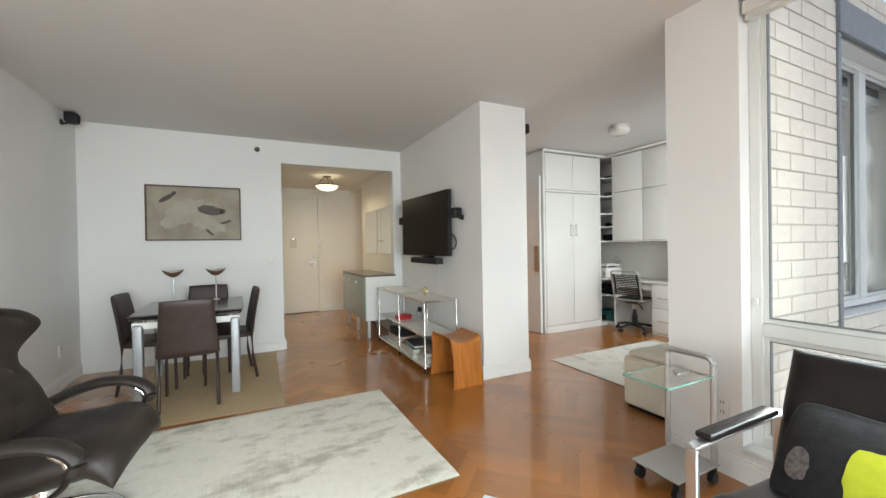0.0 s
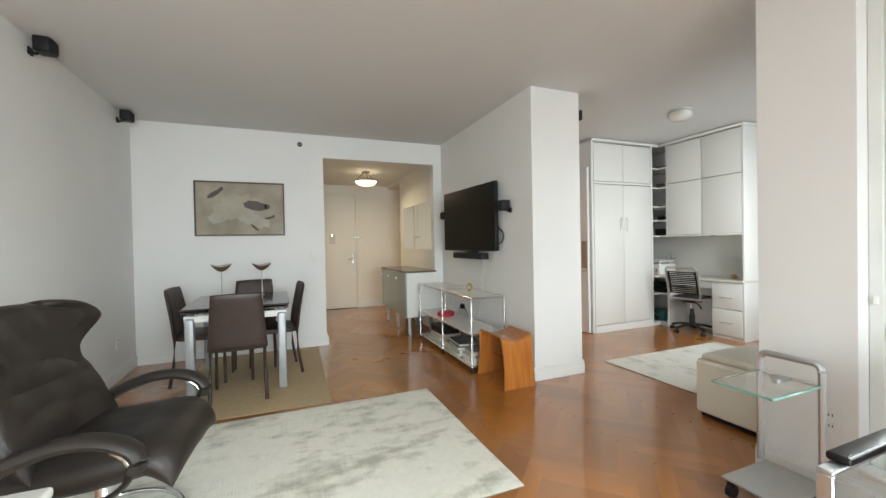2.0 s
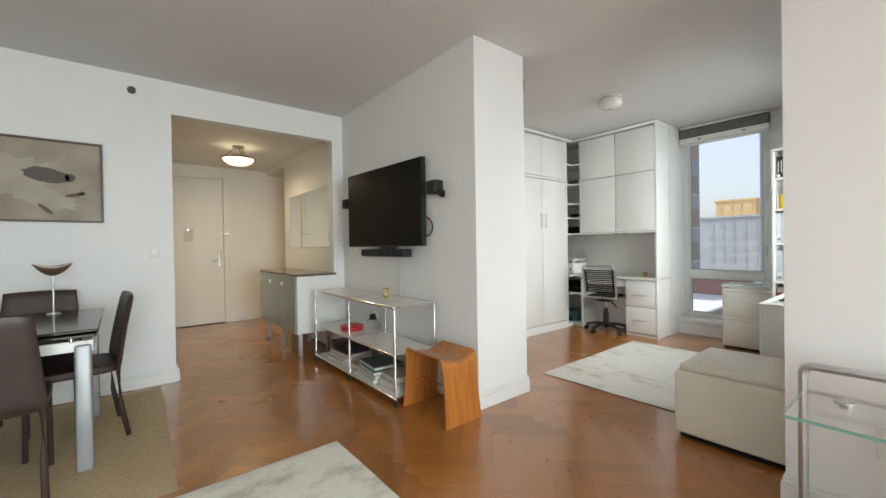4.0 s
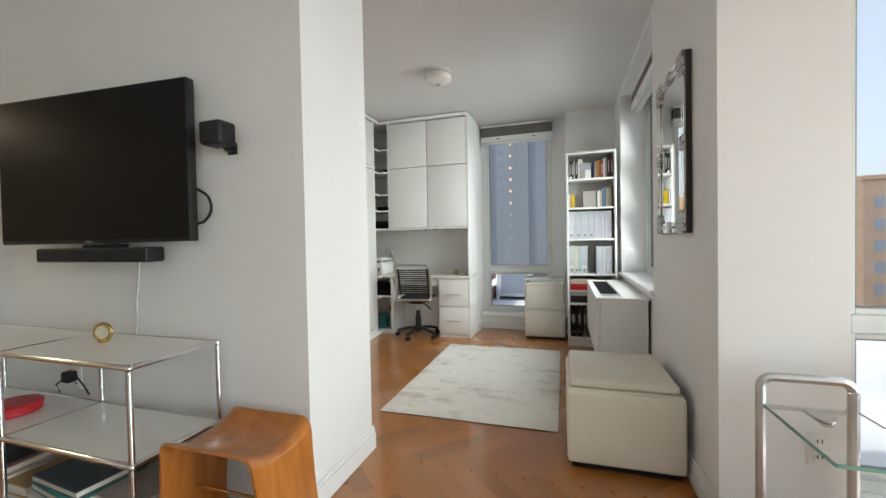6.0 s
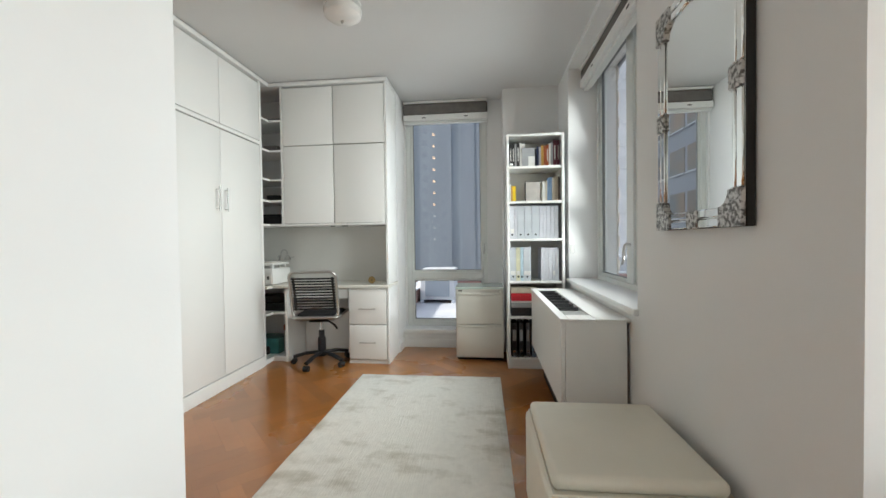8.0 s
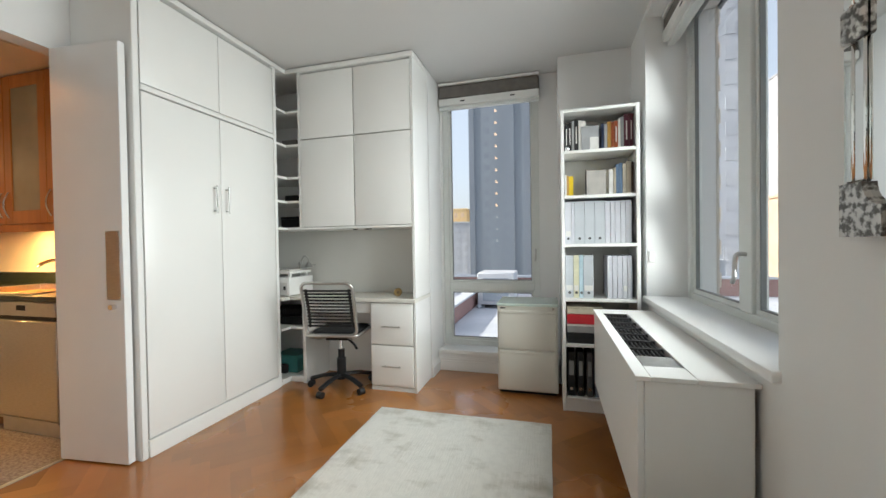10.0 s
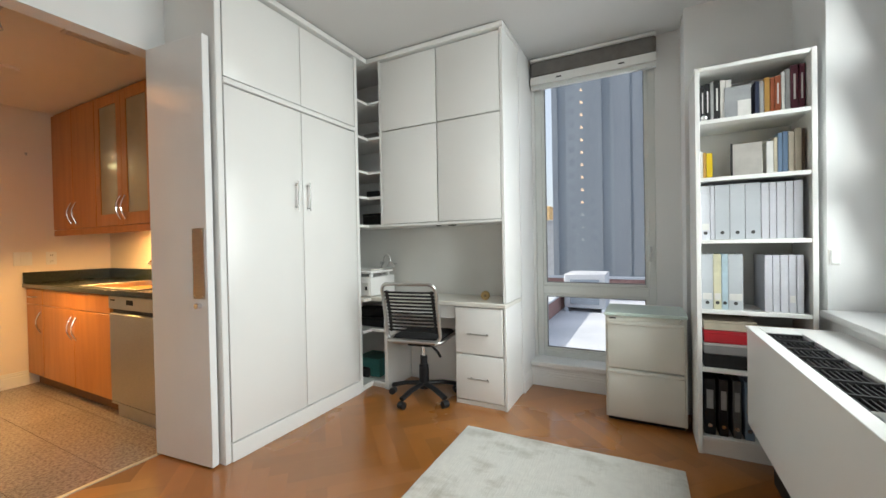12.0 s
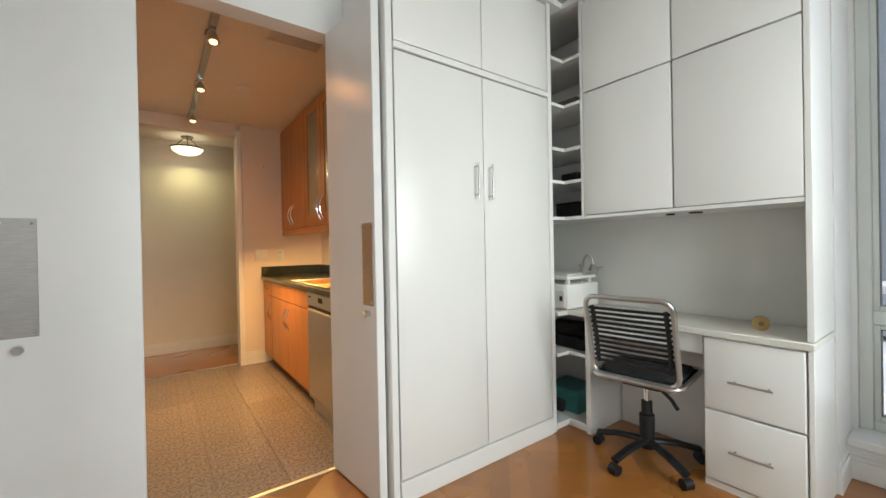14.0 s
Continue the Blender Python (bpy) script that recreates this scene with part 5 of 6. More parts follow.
part("edge_strip", boxes((-0.002, 0.008, 0.060, 0.068, 0, 0.168)), COVERS[0], ph)

FOLDER = mat("translucent_file_plastic", (0.47, 0.50, 0.53), 0.3, color2=(0.42, 0.45, 0.48), scale=8)
FOLDER2 = mat("pale_file_plastic", (0.55, 0.56, 0.60), 0.35, color2=(0.49, 0.50, 0.54), scale=9)
HOLE = paint("hole_dark", (0.05, 0.05, 0.05))


def magazine_file(y, z, w, h, material, label, dot=True, tag=False, fill=None):
    top = thing("magazine_file", label, "file", (X0 + 0.03, y, z), 0)
    part("box", boxes((0, 0.003, 0, w, 0, h), (0.003, 0.22, 0, 0.002, 0, h), (0.003, 0.22, w - 0.002, w, 0, h), (0.003, 0.22, 0.002, w - 0.002, 0, 0.003), bev=0.0008), material, top)
    part("papers", boxes((0.012, 0.2, 0.006, w - 0.006, 0.004, h - 0.02)), fill or FOLDER2, top)
    if dot:
        part("finger_hole", tube([(-0.0012, w / 2, 0.035), (0.0, w / 2, 0.035)], 0.009, 16), HOLE, top)
    if tag:
        part("label", boxes((-0.0014, -0.0002, 0.004, w - 0.004, 0.05, 0.085)), COVERS[1], top, "white paper label")
    return top


z = LEV[3] + 0.0215
y = Y1 - 0.024
for k, (w, m, d, tg) in enumerate(((0.04, FOLDER2, True, True), (0.018, FOLDER2, False, False), (0.062, FOLDER, True, False), (0.062, FOLDER, True, False), (0.062, FOLDER, True, False))):
    y -= w + 0.002
    magazine_file(y, z, w, 0.285, m, "translucent grey magazine file on the shelf", d, tg)
for w in (0.030, 0.026, 0.032, 0.028, 0.034):
    y -= w + 0.0025
    magazine_file(y, z, w, 0.28, FOLDER2, "pale plastic binder on the shelf", False, False)
z = LEV[2] + 0.0215
y = Y1 - 0.024
for w, m, tg in ((0.050, FOLDER, True), (0.034, paint("pale_yellow_file", (0.62, 0.60, 0.42)), True), (0.026, paint("pale_blue_file", (0.42, 0.55, 0.62)), False), (0.062, FOLDER, True)):
    y -= w + 0.002
    magazine_file(y, z, w, 0.29, m, "translucent magazine file with a paper label", True, tg)
y -= 0.085
for w in (0.03, 0.026, 0.03, 0.028, 0.026):
    y -= w + 0.0025
    magazine_file(y, z, w, 0.285, FOLDER2, "pale plastic binder on the shelf", False, w == 0.028)
z = LEV[1] + 0.0215
z0 = z
for nm, lb, h, c, l in (("black_box", "flat black box in the stack", 0.07, DARK, None), ("patterned_box", "grey patterned box in the stack", 0.055, COVERS[10], COVERS[1]), ("red_box", "red cloth box in the stack", 0.065, RED, RED), ("cream_box", "cream card box on top", 0.05, COVERS[7], COVERS[7])):
    small_box(nm, lb, "box", X0 + 0.02, X0 + 0.24, 1.78, 2.005, z0, z0 + h, c, l)
    z0 += h + 0.003
small_box("paper_box", "low tan card box on the shelf", "box", X0 + 0.03, X0 + 0.24, 1.585, 1.76, z, z + 0.20, paint("tan_card", (0.30, 0.24, 0.17)), paint("tan_card_lid", (0.36, 0.29, 0.2)))
z = LEV[0] + 0.0215
for y, t, m, nm in ((1.955, 0.05, DARK, "black"), (1.90, 0.04, DARK, "black"), (1.845, 0.035, paint("dark_grey_binder", (0.08, 0.08, 0.085)), "dark grey"), (1.79, 0.04, paint("slate_blue", (0.16, 0.22, 0.29)), "slate blue")):
    b = thing("binder", nm + " lever binder on the bottom shelf", "binder", (X0 + 0.03, y, z))
    part("cover", boxes((0, 0.22, 0, t, 0, 0.30), bev=0.003), m, b)
    part("finger_ring", tube([(-0.002, t / 2, 0.05), (0.001, t / 2, 0.05)], 0.010, 16), CHROME, b)
    part("spine_label", boxes((-0.001, 0.0, t * 0.2, t * 0.8, 0.14, 0.24)), COVERS[10], b)

# heating and cooling unit under the window
GRILLE = paint("grille_black", (0.016, 0.016, 0.017), 0.7)
hv = thing("window_unit", "white boxed heating unit with a black grille", "heater", (0, 0, 0))
part("cover", boxes((3.632, 4.90, 1.825, 1.846, 0.245, 0.699), (3.632, 3.652, 1.522, 1.824, 0.245, 0.699), (4.88, 4.90, 1.522, 1.824, 0.245, 0.699), bev=0.002), LACQ, hv)
part("top_panel", boxes((3.626, 4.906, 1.506, 1.675, 0.70, 0.716), (3.626, 4.906, 1.806, 1.852, 0.70, 0.716), (3.626, 3.742, 1.675, 1.806, 0.70, 0.716), (4.775, 4.906, 1.675, 1.806, 0.70, 0.716), bev=0.002), LACQ, hv)
part("plinth", boxes((3.70, 4.85, 1.522, 1.76, 0.0, 0.244)), DARK, hv, "dark recessed base")
part("grille_tray", boxes((3.742, 4.775, 1.675, 1.806, 0.66, 0.69)), DARK, hv)
for k in range(9):
    x = 3.742 + (4.775 - 3.742) * k / 8
    part("grille_bar", boxes((x - 0.005, x + 0.005, 1.677, 1.804, 0.688, 0.711), bev=0.001), GRILLE, hv)
for k in range(7):
    y = 1.690 + 0.1 * k / 6
    part("grille_fin", boxes((3.90, 4.77, y - 0.002, y + 0.002, 0.688, 0.704)), GRILLE, hv)
part("control_lid", boxes((3.748, 3.876, 1.680, 1.801, 0.690, 0.7135), bev=0.002), STEEL, hv, "brushed steel control lid")

cl = thing("flush_lamp", "frosted glass flush ceiling lamp, unlit", "ceiling lamp", (3.99, 3.10, 2.619))
part("ceiling_ring", lathe([(0.115, 0), (0.115, -0.012), (0.09, -0.016)], 32), WHITEP, cl)
part("canopy", lathe([(0.085, -0.016), (0.085, -0.034), (0.06, -0.038)], 32), WHITEP, cl)
part("glass_shade", lathe([(0.112, -0.034), (0.118, -0.046), (0.112, -0.078), (0.08, -0.102), (0.02, -0.11)], 36), OPAL, cl)
part("finial", lathe([(0.012, -0.109), (0.014, -0.115), (0.005, -0.125)], 16), STEEL, cl)


def blind(name, axis, at, a0, a1, zt, drop):
    top = thing(name, "rolled grey window blind in a white cassette", "blind", (0, 0, 0))

    def bx(d0, d1, z0, z1, bev=0.003):
        return boxes((at + d0, at + d1, a0, a1, z0, z1) if axis == "x" else (a0, a1, at + d0, at + d1, z0, z1), bev=bev)
    part("cassette", bx(-0.05, 0.05, zt - 0.023, zt), WHITEP, top)
    part("fabric_roll", bx(-0.042, 0.042, zt - drop + 0.092, zt - 0.024, 0.012), FABRIC, top, "dark grey fabric roll")
    part("bottom_bar", bx(-0.048, 0.048, zt - drop + 0.028, zt - drop + 0.090), WHITEP, top, "white bottom bar")
    part("hem_bar", bx(-0.02, 0.02, zt - drop, zt - drop + 0.027), FRAME, top)
    for f in (0.25, 0.75):
        a = a0 + (a1 - a0) * f
        s = -0.049 if axis == "x" else 0.049
        part("clip", boxes((at + s - 0.002, at + s + 0.002, a - 0.02, a + 0.02, zt - drop + 0.052, zt - drop + 0.062) if axis == "x" else (a - 0.02, a + 0.02, at + s - 0.002, at + s + 0.002, zt - drop + 0.052, zt - drop + 0.062)), DARK, top)
    return top


blind("roller_blind", "x", 5.76, 2.19, 3.085, 2.612, 0.235)
blind("roller_blind", "y", 1.36, 3.56, 5.05, 2.578, 0.20)
blind("roller_blind", "x", 2.475, -1.68, 1.09, 2.578, 0.17)
lock = part("casement_handle", tube([(4.30, 1.265, 1.08), (4.30, 1.30, 1.08), (4.30, 1.31, 1.05), (4.31, 1.31, 0.98), (4.33, 1.31, 0.95)], 0.010, 8), STEEL, w_south, "steel casement handle")
part("casement_handle", tube([(5.825, 2.235, 1.08), (5.80, 2.235, 1.08), (5.795, 2.235, 1.03), (5.795, 2.24, 0.98)], 0.009, 8), STEEL, w_east, "steel casement handle")

# folding kitchen door leaves


def door_leaf(a, b, label, flip):
    """A flush leaf from a, the hinge, to b, with a pull plate near b on one face."""
    a, b = Vector((*a, 0)), Vector((*b, 0))
    d = b - a
    top = tagged(new("door_kitchen"), label, "door", kind="structure")
    top.matrix_world = pose(a.x, a.y, 0.008, 0, 0, math.degrees(math.atan2(d.y, d.x)))
    w = d.length
    part("leaf", boxes((0, w, -0.02, 0.02, 0, 2.225), bev=0.003), TRIM, top)
    s = flip
    part("pull_plate", boxes((w - 0.105, w - 0.018, min(s * 0.0205, s * 0.0235), max(s * 0.0205, s * 0.0235), 0.87, 1.235), bev=0.001), STEEL, top, "brushed steel pull plate")
    part("knob", tube([(w - 0.06, s * 0.02, 0.835), (w - 0.06, s * 0.035, 0.835), (w - 0.06, s * 0.045, 0.835)], 0.014, 14), CHROME, top)
    for x in (w - 0.095, w - 0.028):
        for z in (0.885, 1.22):
            part("screw", tube([(x, s * 0.0235, z), (x, s * 0.0255, z)], 0.004, 8), CHROME, top)
    return top


door_leaf((3.752, 4.700), (3.795, 4.262), "open white folding door leaf with a steel pull", -1)
door_leaf((2.975, 4.505), (2.614, 4.478), "white folding door leaf folded against the wall", 1)

# ---- kitchen ----
bx_top = 0.835
base = thing("base_cabinet", "maple base cabinet with a drawer and two doors", "cabinet", (0, 0, 0))
part("body", boxes((3.90, 4.478, 5.53, 6.66, 0.10, bx_top)), MAPLE, base)
part("toe_kick", boxes((3.945, 4.478, 5.53, 6.66, 0.0, 0.099)), paint("maple_dark", (0.22, 0.10, 0.04)), base)
base2 = thing("base_cabinet", "maple corner base cabinet beside the wall", "cabinet", (0, 0, 0))
part("body", boxes((3.90, 4.478, 6.662, 6.998, 0.10, bx_top)), MAPLE, base2)
part("toe_kick", boxes((3.945, 4.478, 6.662, 6.998, 0.0, 0.099)), paint("maple_dark2", (0.22, 0.10, 0.04)), base2)


def arch_handle(parent, x, y, z0, z1, n=7):
    pts = [(x - 0.028 * math.sin(math.pi * k / n), y, z0 + (z1 - z0) * k / n) for k in range(n + 1)]
    return part("handle", tube(pts, 0.006, 8), CHROME, parent, "curved steel handle")


for cabx, rows in ((base, ((5.534, 6.098, 6.065), (6.103, 6.656, 6.14))), (base2, ((6.666, 6.990, 6.71),))):
    part("drawer_front", boxes((3.878, 3.899, rows[0][0], rows[-1][1], 0.70, 0.828), bev=0.003), MAPLE, cabx)
    for y0, y1, hy in rows:
        d = part("door", boxes((3.878, 3.899, y0, y1, 0.105, 0.695), bev=0.003), MAPLE, cabx)
        arch_handle(d, 3.878, hy, 0.47, 0.64)
part("drawer_pull", tube([(3.878, 6.76, 0.765), (3.852, 6.78, 0.765), (3.852, 6.88, 0.765), (3.878, 6.90, 0.765)], 0.006, 8), CHROME, base2)
wt = thing("worktop", "polished dark granite worktop with upstand", "worktop", (0, 0, 0))
part("slab", boxes((3.855, 4.478, 4.85, 5.28, 0.837, 0.870), (3.855, 3.93, 5.28, 6.05, 0.837, 0.870), (4.40, 4.478, 5.28, 6.05, 0.837, 0.870), (3.855, 4.478, 6.05, 6.998, 0.837, 0.870), bev=0.002), GRANITE, wt)
part("upstand", boxes((4.458, 4.478, 4.85, 6.977, 0.871, 0.965), (3.86, 4.478, 6.978, 6.998, 0.871, 0.965), bev=0.002), GRANITE, wt)
sk = thing("sink", "stainless steel inset sink", "sink", (0, 0, 0))
part("basin", boxes((3.935, 4.395, 5.285, 5.29, 0.70, 0.872), (3.935, 4.395, 6.04, 6.045, 0.70, 0.872), (3.935, 3.94, 5.29, 6.04, 0.70, 0.872), (4.39, 4.395, 5.29, 6.04, 0.70, 0.872), (3.94, 4.39, 5.29, 6.04, 0.70, 0.705)), STEEL, sk)
part("rim", boxes((3.905, 4.425, 5.255, 5.288, 0.871, 0.877), (3.905, 4.425, 6.042, 6.075, 0.871, 0.877), (3.905, 3.938, 5.288, 6.042, 0.871, 0.877), (4.392, 4.425, 5.288, 6.042, 0.871, 0.877), bev=0.002), STEEL, sk)
fa = thing("faucet", "chrome kitchen faucet with a low spout", "faucet", (4.38, 5.66, 0.8775))
part("base", lathe([(0.028, 0), (0.026, 0.01), (0.018, 0.05), (0.018, 0.09)], 20), CHROME, fa)
part("spout", tube([(0, 0, 0.06), (-0.01, 0, 0.14), (-0.06, 0, 0.19), (-0.13, 0, 0.19), (-0.19, 0, 0.165), (-0.20, 0, 0.145)], 0.012, 10), CHROME, fa)
part("lever", tube([(0, 0, 0.09), (0.01, 0.04, 0.13), (0.01, 0.09, 0.15)], 0.008, 8), CHROME, fa)
dwm = thing("dishwasher", "stainless steel built-in dishwasher", "dishwasher", (0, 0, 0))
part("door", boxes((3.865, 3.90, 4.945, 5.520, 0.115, 0.715), bev=0.004), STEEL, dwm)
part("control_panel", boxes((3.862, 3.90, 4.945, 5.520, 0.745, 0.832), bev=0.004), STEEL, dwm)
part("grip_slot", boxes((3.885, 3.90, 4.95, 5.515, 0.716, 0.744)), DARK, dwm)
part("display", boxes((3.860, 3.863, 5.20, 5.28, 0.78, 0.812)), SCREEN, dwm)
part("badge", boxes((3.8605, 3.863, 5.43, 5.49, 0.80, 0.81)), DARK, dwm)
part("kick_panel", boxes((3.90, 3.92, 4.95, 5.515, 0.0, 0.10), (3.866, 3.90, 4.945, 5.520, 0.10, 0.112)), ALU, dwm)
part("tub", boxes((3.902, 4.45, 4.95, 5.515, 0.11, 0.83)), ALU, dwm)
small_box("end_cabinet", "maple filler panel beside the dishwasher", "cabinet", 3.885, 4.478, 4.86, 4.94, 0.0, 0.835, MAPLE)
up = thing("upper_cabinet", "maple wall cabinet with plain doors", "cabinet", (0, 0, 0))
part("body", boxes((4.09, 4.478, 6.192, 6.998, 1.325, 2.366)), MAPLE, up)
for y0, y1, hy in ((6.194, 6.592, 6.55), (6.598, 6.996, 6.64)):
    d = part("door", boxes((4.068, 4.089, y0, y1, 1.33, 2.345), bev=0.003), MAPLE, up)
    arch_handle(d, 4.068, hy, 1.375, 1.55)
up2 = thing("glazed_cabinet", "maple wall cabinet with frosted glass doors", "cabinet", (0, 0, 0))
part("body", boxes((4.46, 4.478, 5.02, 6.187, 1.325, 2.366), (4.092, 4.46, 5.02, 5.04, 1.325, 2.366), (4.092, 4.46, 6.170, 6.187, 1.325, 2.366), (4.092, 4.46, 5.04, 6.170, 1.325, 1.345), (4.092, 4.46, 5.04, 6.170, 2.348, 2.366)), MAPLE, up2)
for z in (1.62, 1.98):
    part("inner_shelf", boxes((4.12, 4.455, 5.045, 6.165, z, z + 0.012)), GLASS, up2, "glass shelf")
for y0, y1, hy in ((5.03, 5.346, 5.31), (5.350, 5.768, 5.735), (5.772, 6.185, 5.805)):
    d = part("door", boxes((4.068, 4.091, y0, y0 + 0.07, 1.33, 2.345), (4.068, 4.091, y1 - 0.07, y1, 1.33, 2.345), (4.068, 4.091, y0 + 0.07, y1 - 0.07, 1.33, 1.42), (4.068, 4.091, y0 + 0.07, y1 - 0.07, 2.265, 2.345), bev=0.002), MAPLE, up2)
    part("glass_panel", boxes((4.076, 4.082, y0 + 0.068, y1 - 0.068, 1.418, 2.267)), FROST, d, "frosted glass panel")
    arch_handle(d, 4.068, hy, 1.375, 1.55)
lr = thing("light_rail", "maple light rail under the wall cabinets", "trim", (0, 0, 0))
part("rail", boxes((4.07, 4.092, 5.02, 6.998, 1.275, 1.324), bev=0.003), MAPLE, lr)
area("under_cabinet_light", (4.27, 6.05, 1.315), (4.36, 6.05, 0.85), 0.08, 1.86, 25.0, (1.0, 0.56, 0.17)).data.spread = radians(170)
for x in (3.865, 4.045):
    wall_plate("light_switch" if x < 4 else "wall_outlet", "white plate on the kitchen wall", (x, 7.0, 1.08), "-y", 0.115 if x < 4 else 0.07, 0.115, x > 4)
hk = thing("wall_hook", "small steel hook on the kitchen wall", "hook", (3.90, 7.0, 1.97))
part("hook", tube([(0, -0.001, 0.02), (0, -0.01, 0.01), (0, -0.03, 0.0), (0, -0.035, 0.02)], 0.005, 8), STEEL, hk)

track = thing("track_light", "steel ceiling track with three lit halogen spots", "track light", (3.285, 6.12, 2.37))
part("rail", boxes((-0.018, 0.018, -1.28, 0.86, -0.022, -0.0005), bev=0.003), STEEL, track)
for y in (-0.93, -0.16, 0.64):
    h = part("spot_head", lathe([(0.012, 0.0), (0.020, -0.012), (0.034, -0.050), (0.032, -0.052)], 20, at=(0.0, y - 0.03, -0.055)), STEEL, track)
    part("bulb", lathe([(0.010, -0.046), (0.021, -0.050), (0.018, -0.060), (0.006, -0.064)], 16, at=(0.0, y - 0.03, -0.055)), HALOGEN, h)
    part("yoke", tube([(0.0, y, -0.02), (-0.03, y - 0.01, -0.045), (-0.038, y - 0.03, -0.085)], 0.006, 8), STEEL, h)
    part("holder", boxes((-0.015, 0.015, y - 0.03, y + 0.03, -0.04, -0.02), bev=0.003), STEEL, h)
    spot = new("spot_bulb", bpy.data.lights.new("spot_bulb", "SPOT"))
    spot.data.energy, spot.data.color, spot.data.shadow_soft_size = 3.6, (1.0, 0.41, 0.115), 0.02
    spot.data.spot_size, spot.data.spot_blend = radians(150), 0.9
    spot.matrix_world = look((3.285, 6.12 + y - 0.03, 2.215), (3.45, 6.12 + y - 0.3, 0))
vt = thing("ceiling_vent", "flat slatted ceiling vent in the kitchen", "vent", (3.70, 5.10, 2.37))
part("frame", boxes((-0.16, 0.16, -0.075, -0.06, -0.008, -0.0005), (-0.16, 0.16, 0.06, 0.075, -0.008, -0.0005), (-0.16, -0.145, -0.06, 0.06, -0.008, -0.0005), (0.145, 0.16, -0.06, 0.06, -0.008, -0.0005)), KITPAINT, vt)
for k in range(7):
    part("slat", boxes((-0.144, 0.144, -0.056 + 0.0165 * k, -0.047 + 0.0165 * k, -0.007, -0.002)), KITPAINT, vt)
part("backing", boxes((-0.145, 0.145, -0.06, 0.06, -0.0015, -0.0005)), DARK, vt)
smk = thing("smoke_detector", "round flat ceiling detector", "detector", (3.565, 6.03, 2.37))
part("disc", lathe([(0.05, -0.0005), (0.05, -0.012), (0.035, -0.018)], 28), KITPAINT, smk)
setting("door_casing", boxes((3.655, 3.699, 6.985, 7.135, 0, 2.30), bev=0.004), TRIM, "white door casing at the kitchen end", "trim")
setting("opening_casing", boxes((2.612, 2.66, 6.99, 7.11, 0, 2.30), (2.66, 3.655, 6.99, 7.11, 2.255, 2.369), bev=0.003), KITPAINT, "painted head over the kitchen end", "trim")
setting("threshold", boxes((2.612, 3.70, 7.075, 7.11, -0.01, 0.004), (2.90, 3.83, 4.68, 4.705, -0.01, 0.004), bev=0.002), STEEL, "thin metal floor strip", "trim")

# ---- hall ----


def bowl_lamp(at, watts, tint=(1.0, 0.83, 0.55), size=1.0):
    top = thing("bowl_lamp", "lit glass bowl ceiling lamp on bronze arms", "ceiling lamp", at, 0, "hall lamps")
    part("canopy", lathe([(0.07, 0), (0.07, -0.012), (0.05, -0.025)], 28), paint("bronze", (0.10, 0.075, 0.045), 0.35), top)
    for k in range(3):
        a = math.tau * k / 3 + 0.5
        c, s = math.cos(a), math.sin(a)
        part("arm", tube([(0.04 * c, 0.04 * s, -0.02), (0.11 * c, 0.11 * s, -0.075), (0.184 * c, 0.184 * s, -0.145)], 0.006, 8), paint("bronze_arm", (0.10, 0.075, 0.045), 0.35), top)
    part("rim", tube([(0.188 * math.cos(a), 0.188 * math.sin(a), -0.152) for a in np.linspace(0, math.tau, 36, endpoint=False)], 0.009, 8, True), paint("bronze_rim", (0.10, 0.075, 0.045), 0.35), top)
    part("bowl", lathe([(0.182, -0.153), (0.160, -0.19), (0.107, -0.225), (0.03, -0.242)], 36), BOWL, top, "glowing frosted bowl")
    top.scale = (size, size, size)
    lt = new("bowl_bulb", bpy.data.lights.new("bowl_bulb", "AREA"))
    lt.data.shape, lt.data.size = "DISK", 0.30
    lt.data.energy, lt.data.color = watts, tint
    lt.location = (at[0], at[1], at[2] - 0.26)
    return top


bowl_lamp((1.275, 6.52, 2.44), 4.7)
bowl_lamp((3.30, 7.78, 2.38), 0.9, (1.0, 0.88, 0.42), 0.84)
fd = tagged(new("door_entrance"), "closed cream flush entrance door with chrome lever", "door", kind="structure")
fd.location = (0.88, 8.05, 0)
part("leaf", boxes((-0.46, 0.46, -0.022, -0.002, 0.012, 2.24), bev=0.003), HALLPAINT, fd)
part("casing", boxes((-0.54, -0.465, -0.03, -0.001, 0, 2.31), (0.465, 0.54, -0.03, -0.001, 0, 2.31), (-0.465, 0.465, -0.03, -0.001, 2.245, 2.31), bev=0.004), HALLPAINT, fd)
part("escutcheon", boxes((0.375, 0.415, -0.030, -0.022, 0.90, 1.10), bev=0.004), CHROME, fd, "chrome lock plate")
part("lever", tube([(0.395, -0.03, 0.99), (0.395, -0.065, 0.99), (0.34, -0.07, 0.985), (0.29, -0.07, 0.98)], 0.009, 10), CHROME, fd, "chrome lever handle")
part("viewer", tube([(0.0, -0.0215, 1.45), (0.0, -0.028, 1.45)], 0.012, 14), CHROME, fd)
part("door_guard", boxes((0.40, 0.56, -0.045, -0.031, 1.39, 1.405), bev=0.003), CHROME, fd, "chrome door guard")
part("notice_card", boxes((-0.06, 0.06, -0.0245, -0.0225, 1.28, 1.46)), PAPER, fd)
part("sweep", boxes((-0.46, 0.46, -0.028, -0.002, 0.001, 0.011)), DARK, fd)

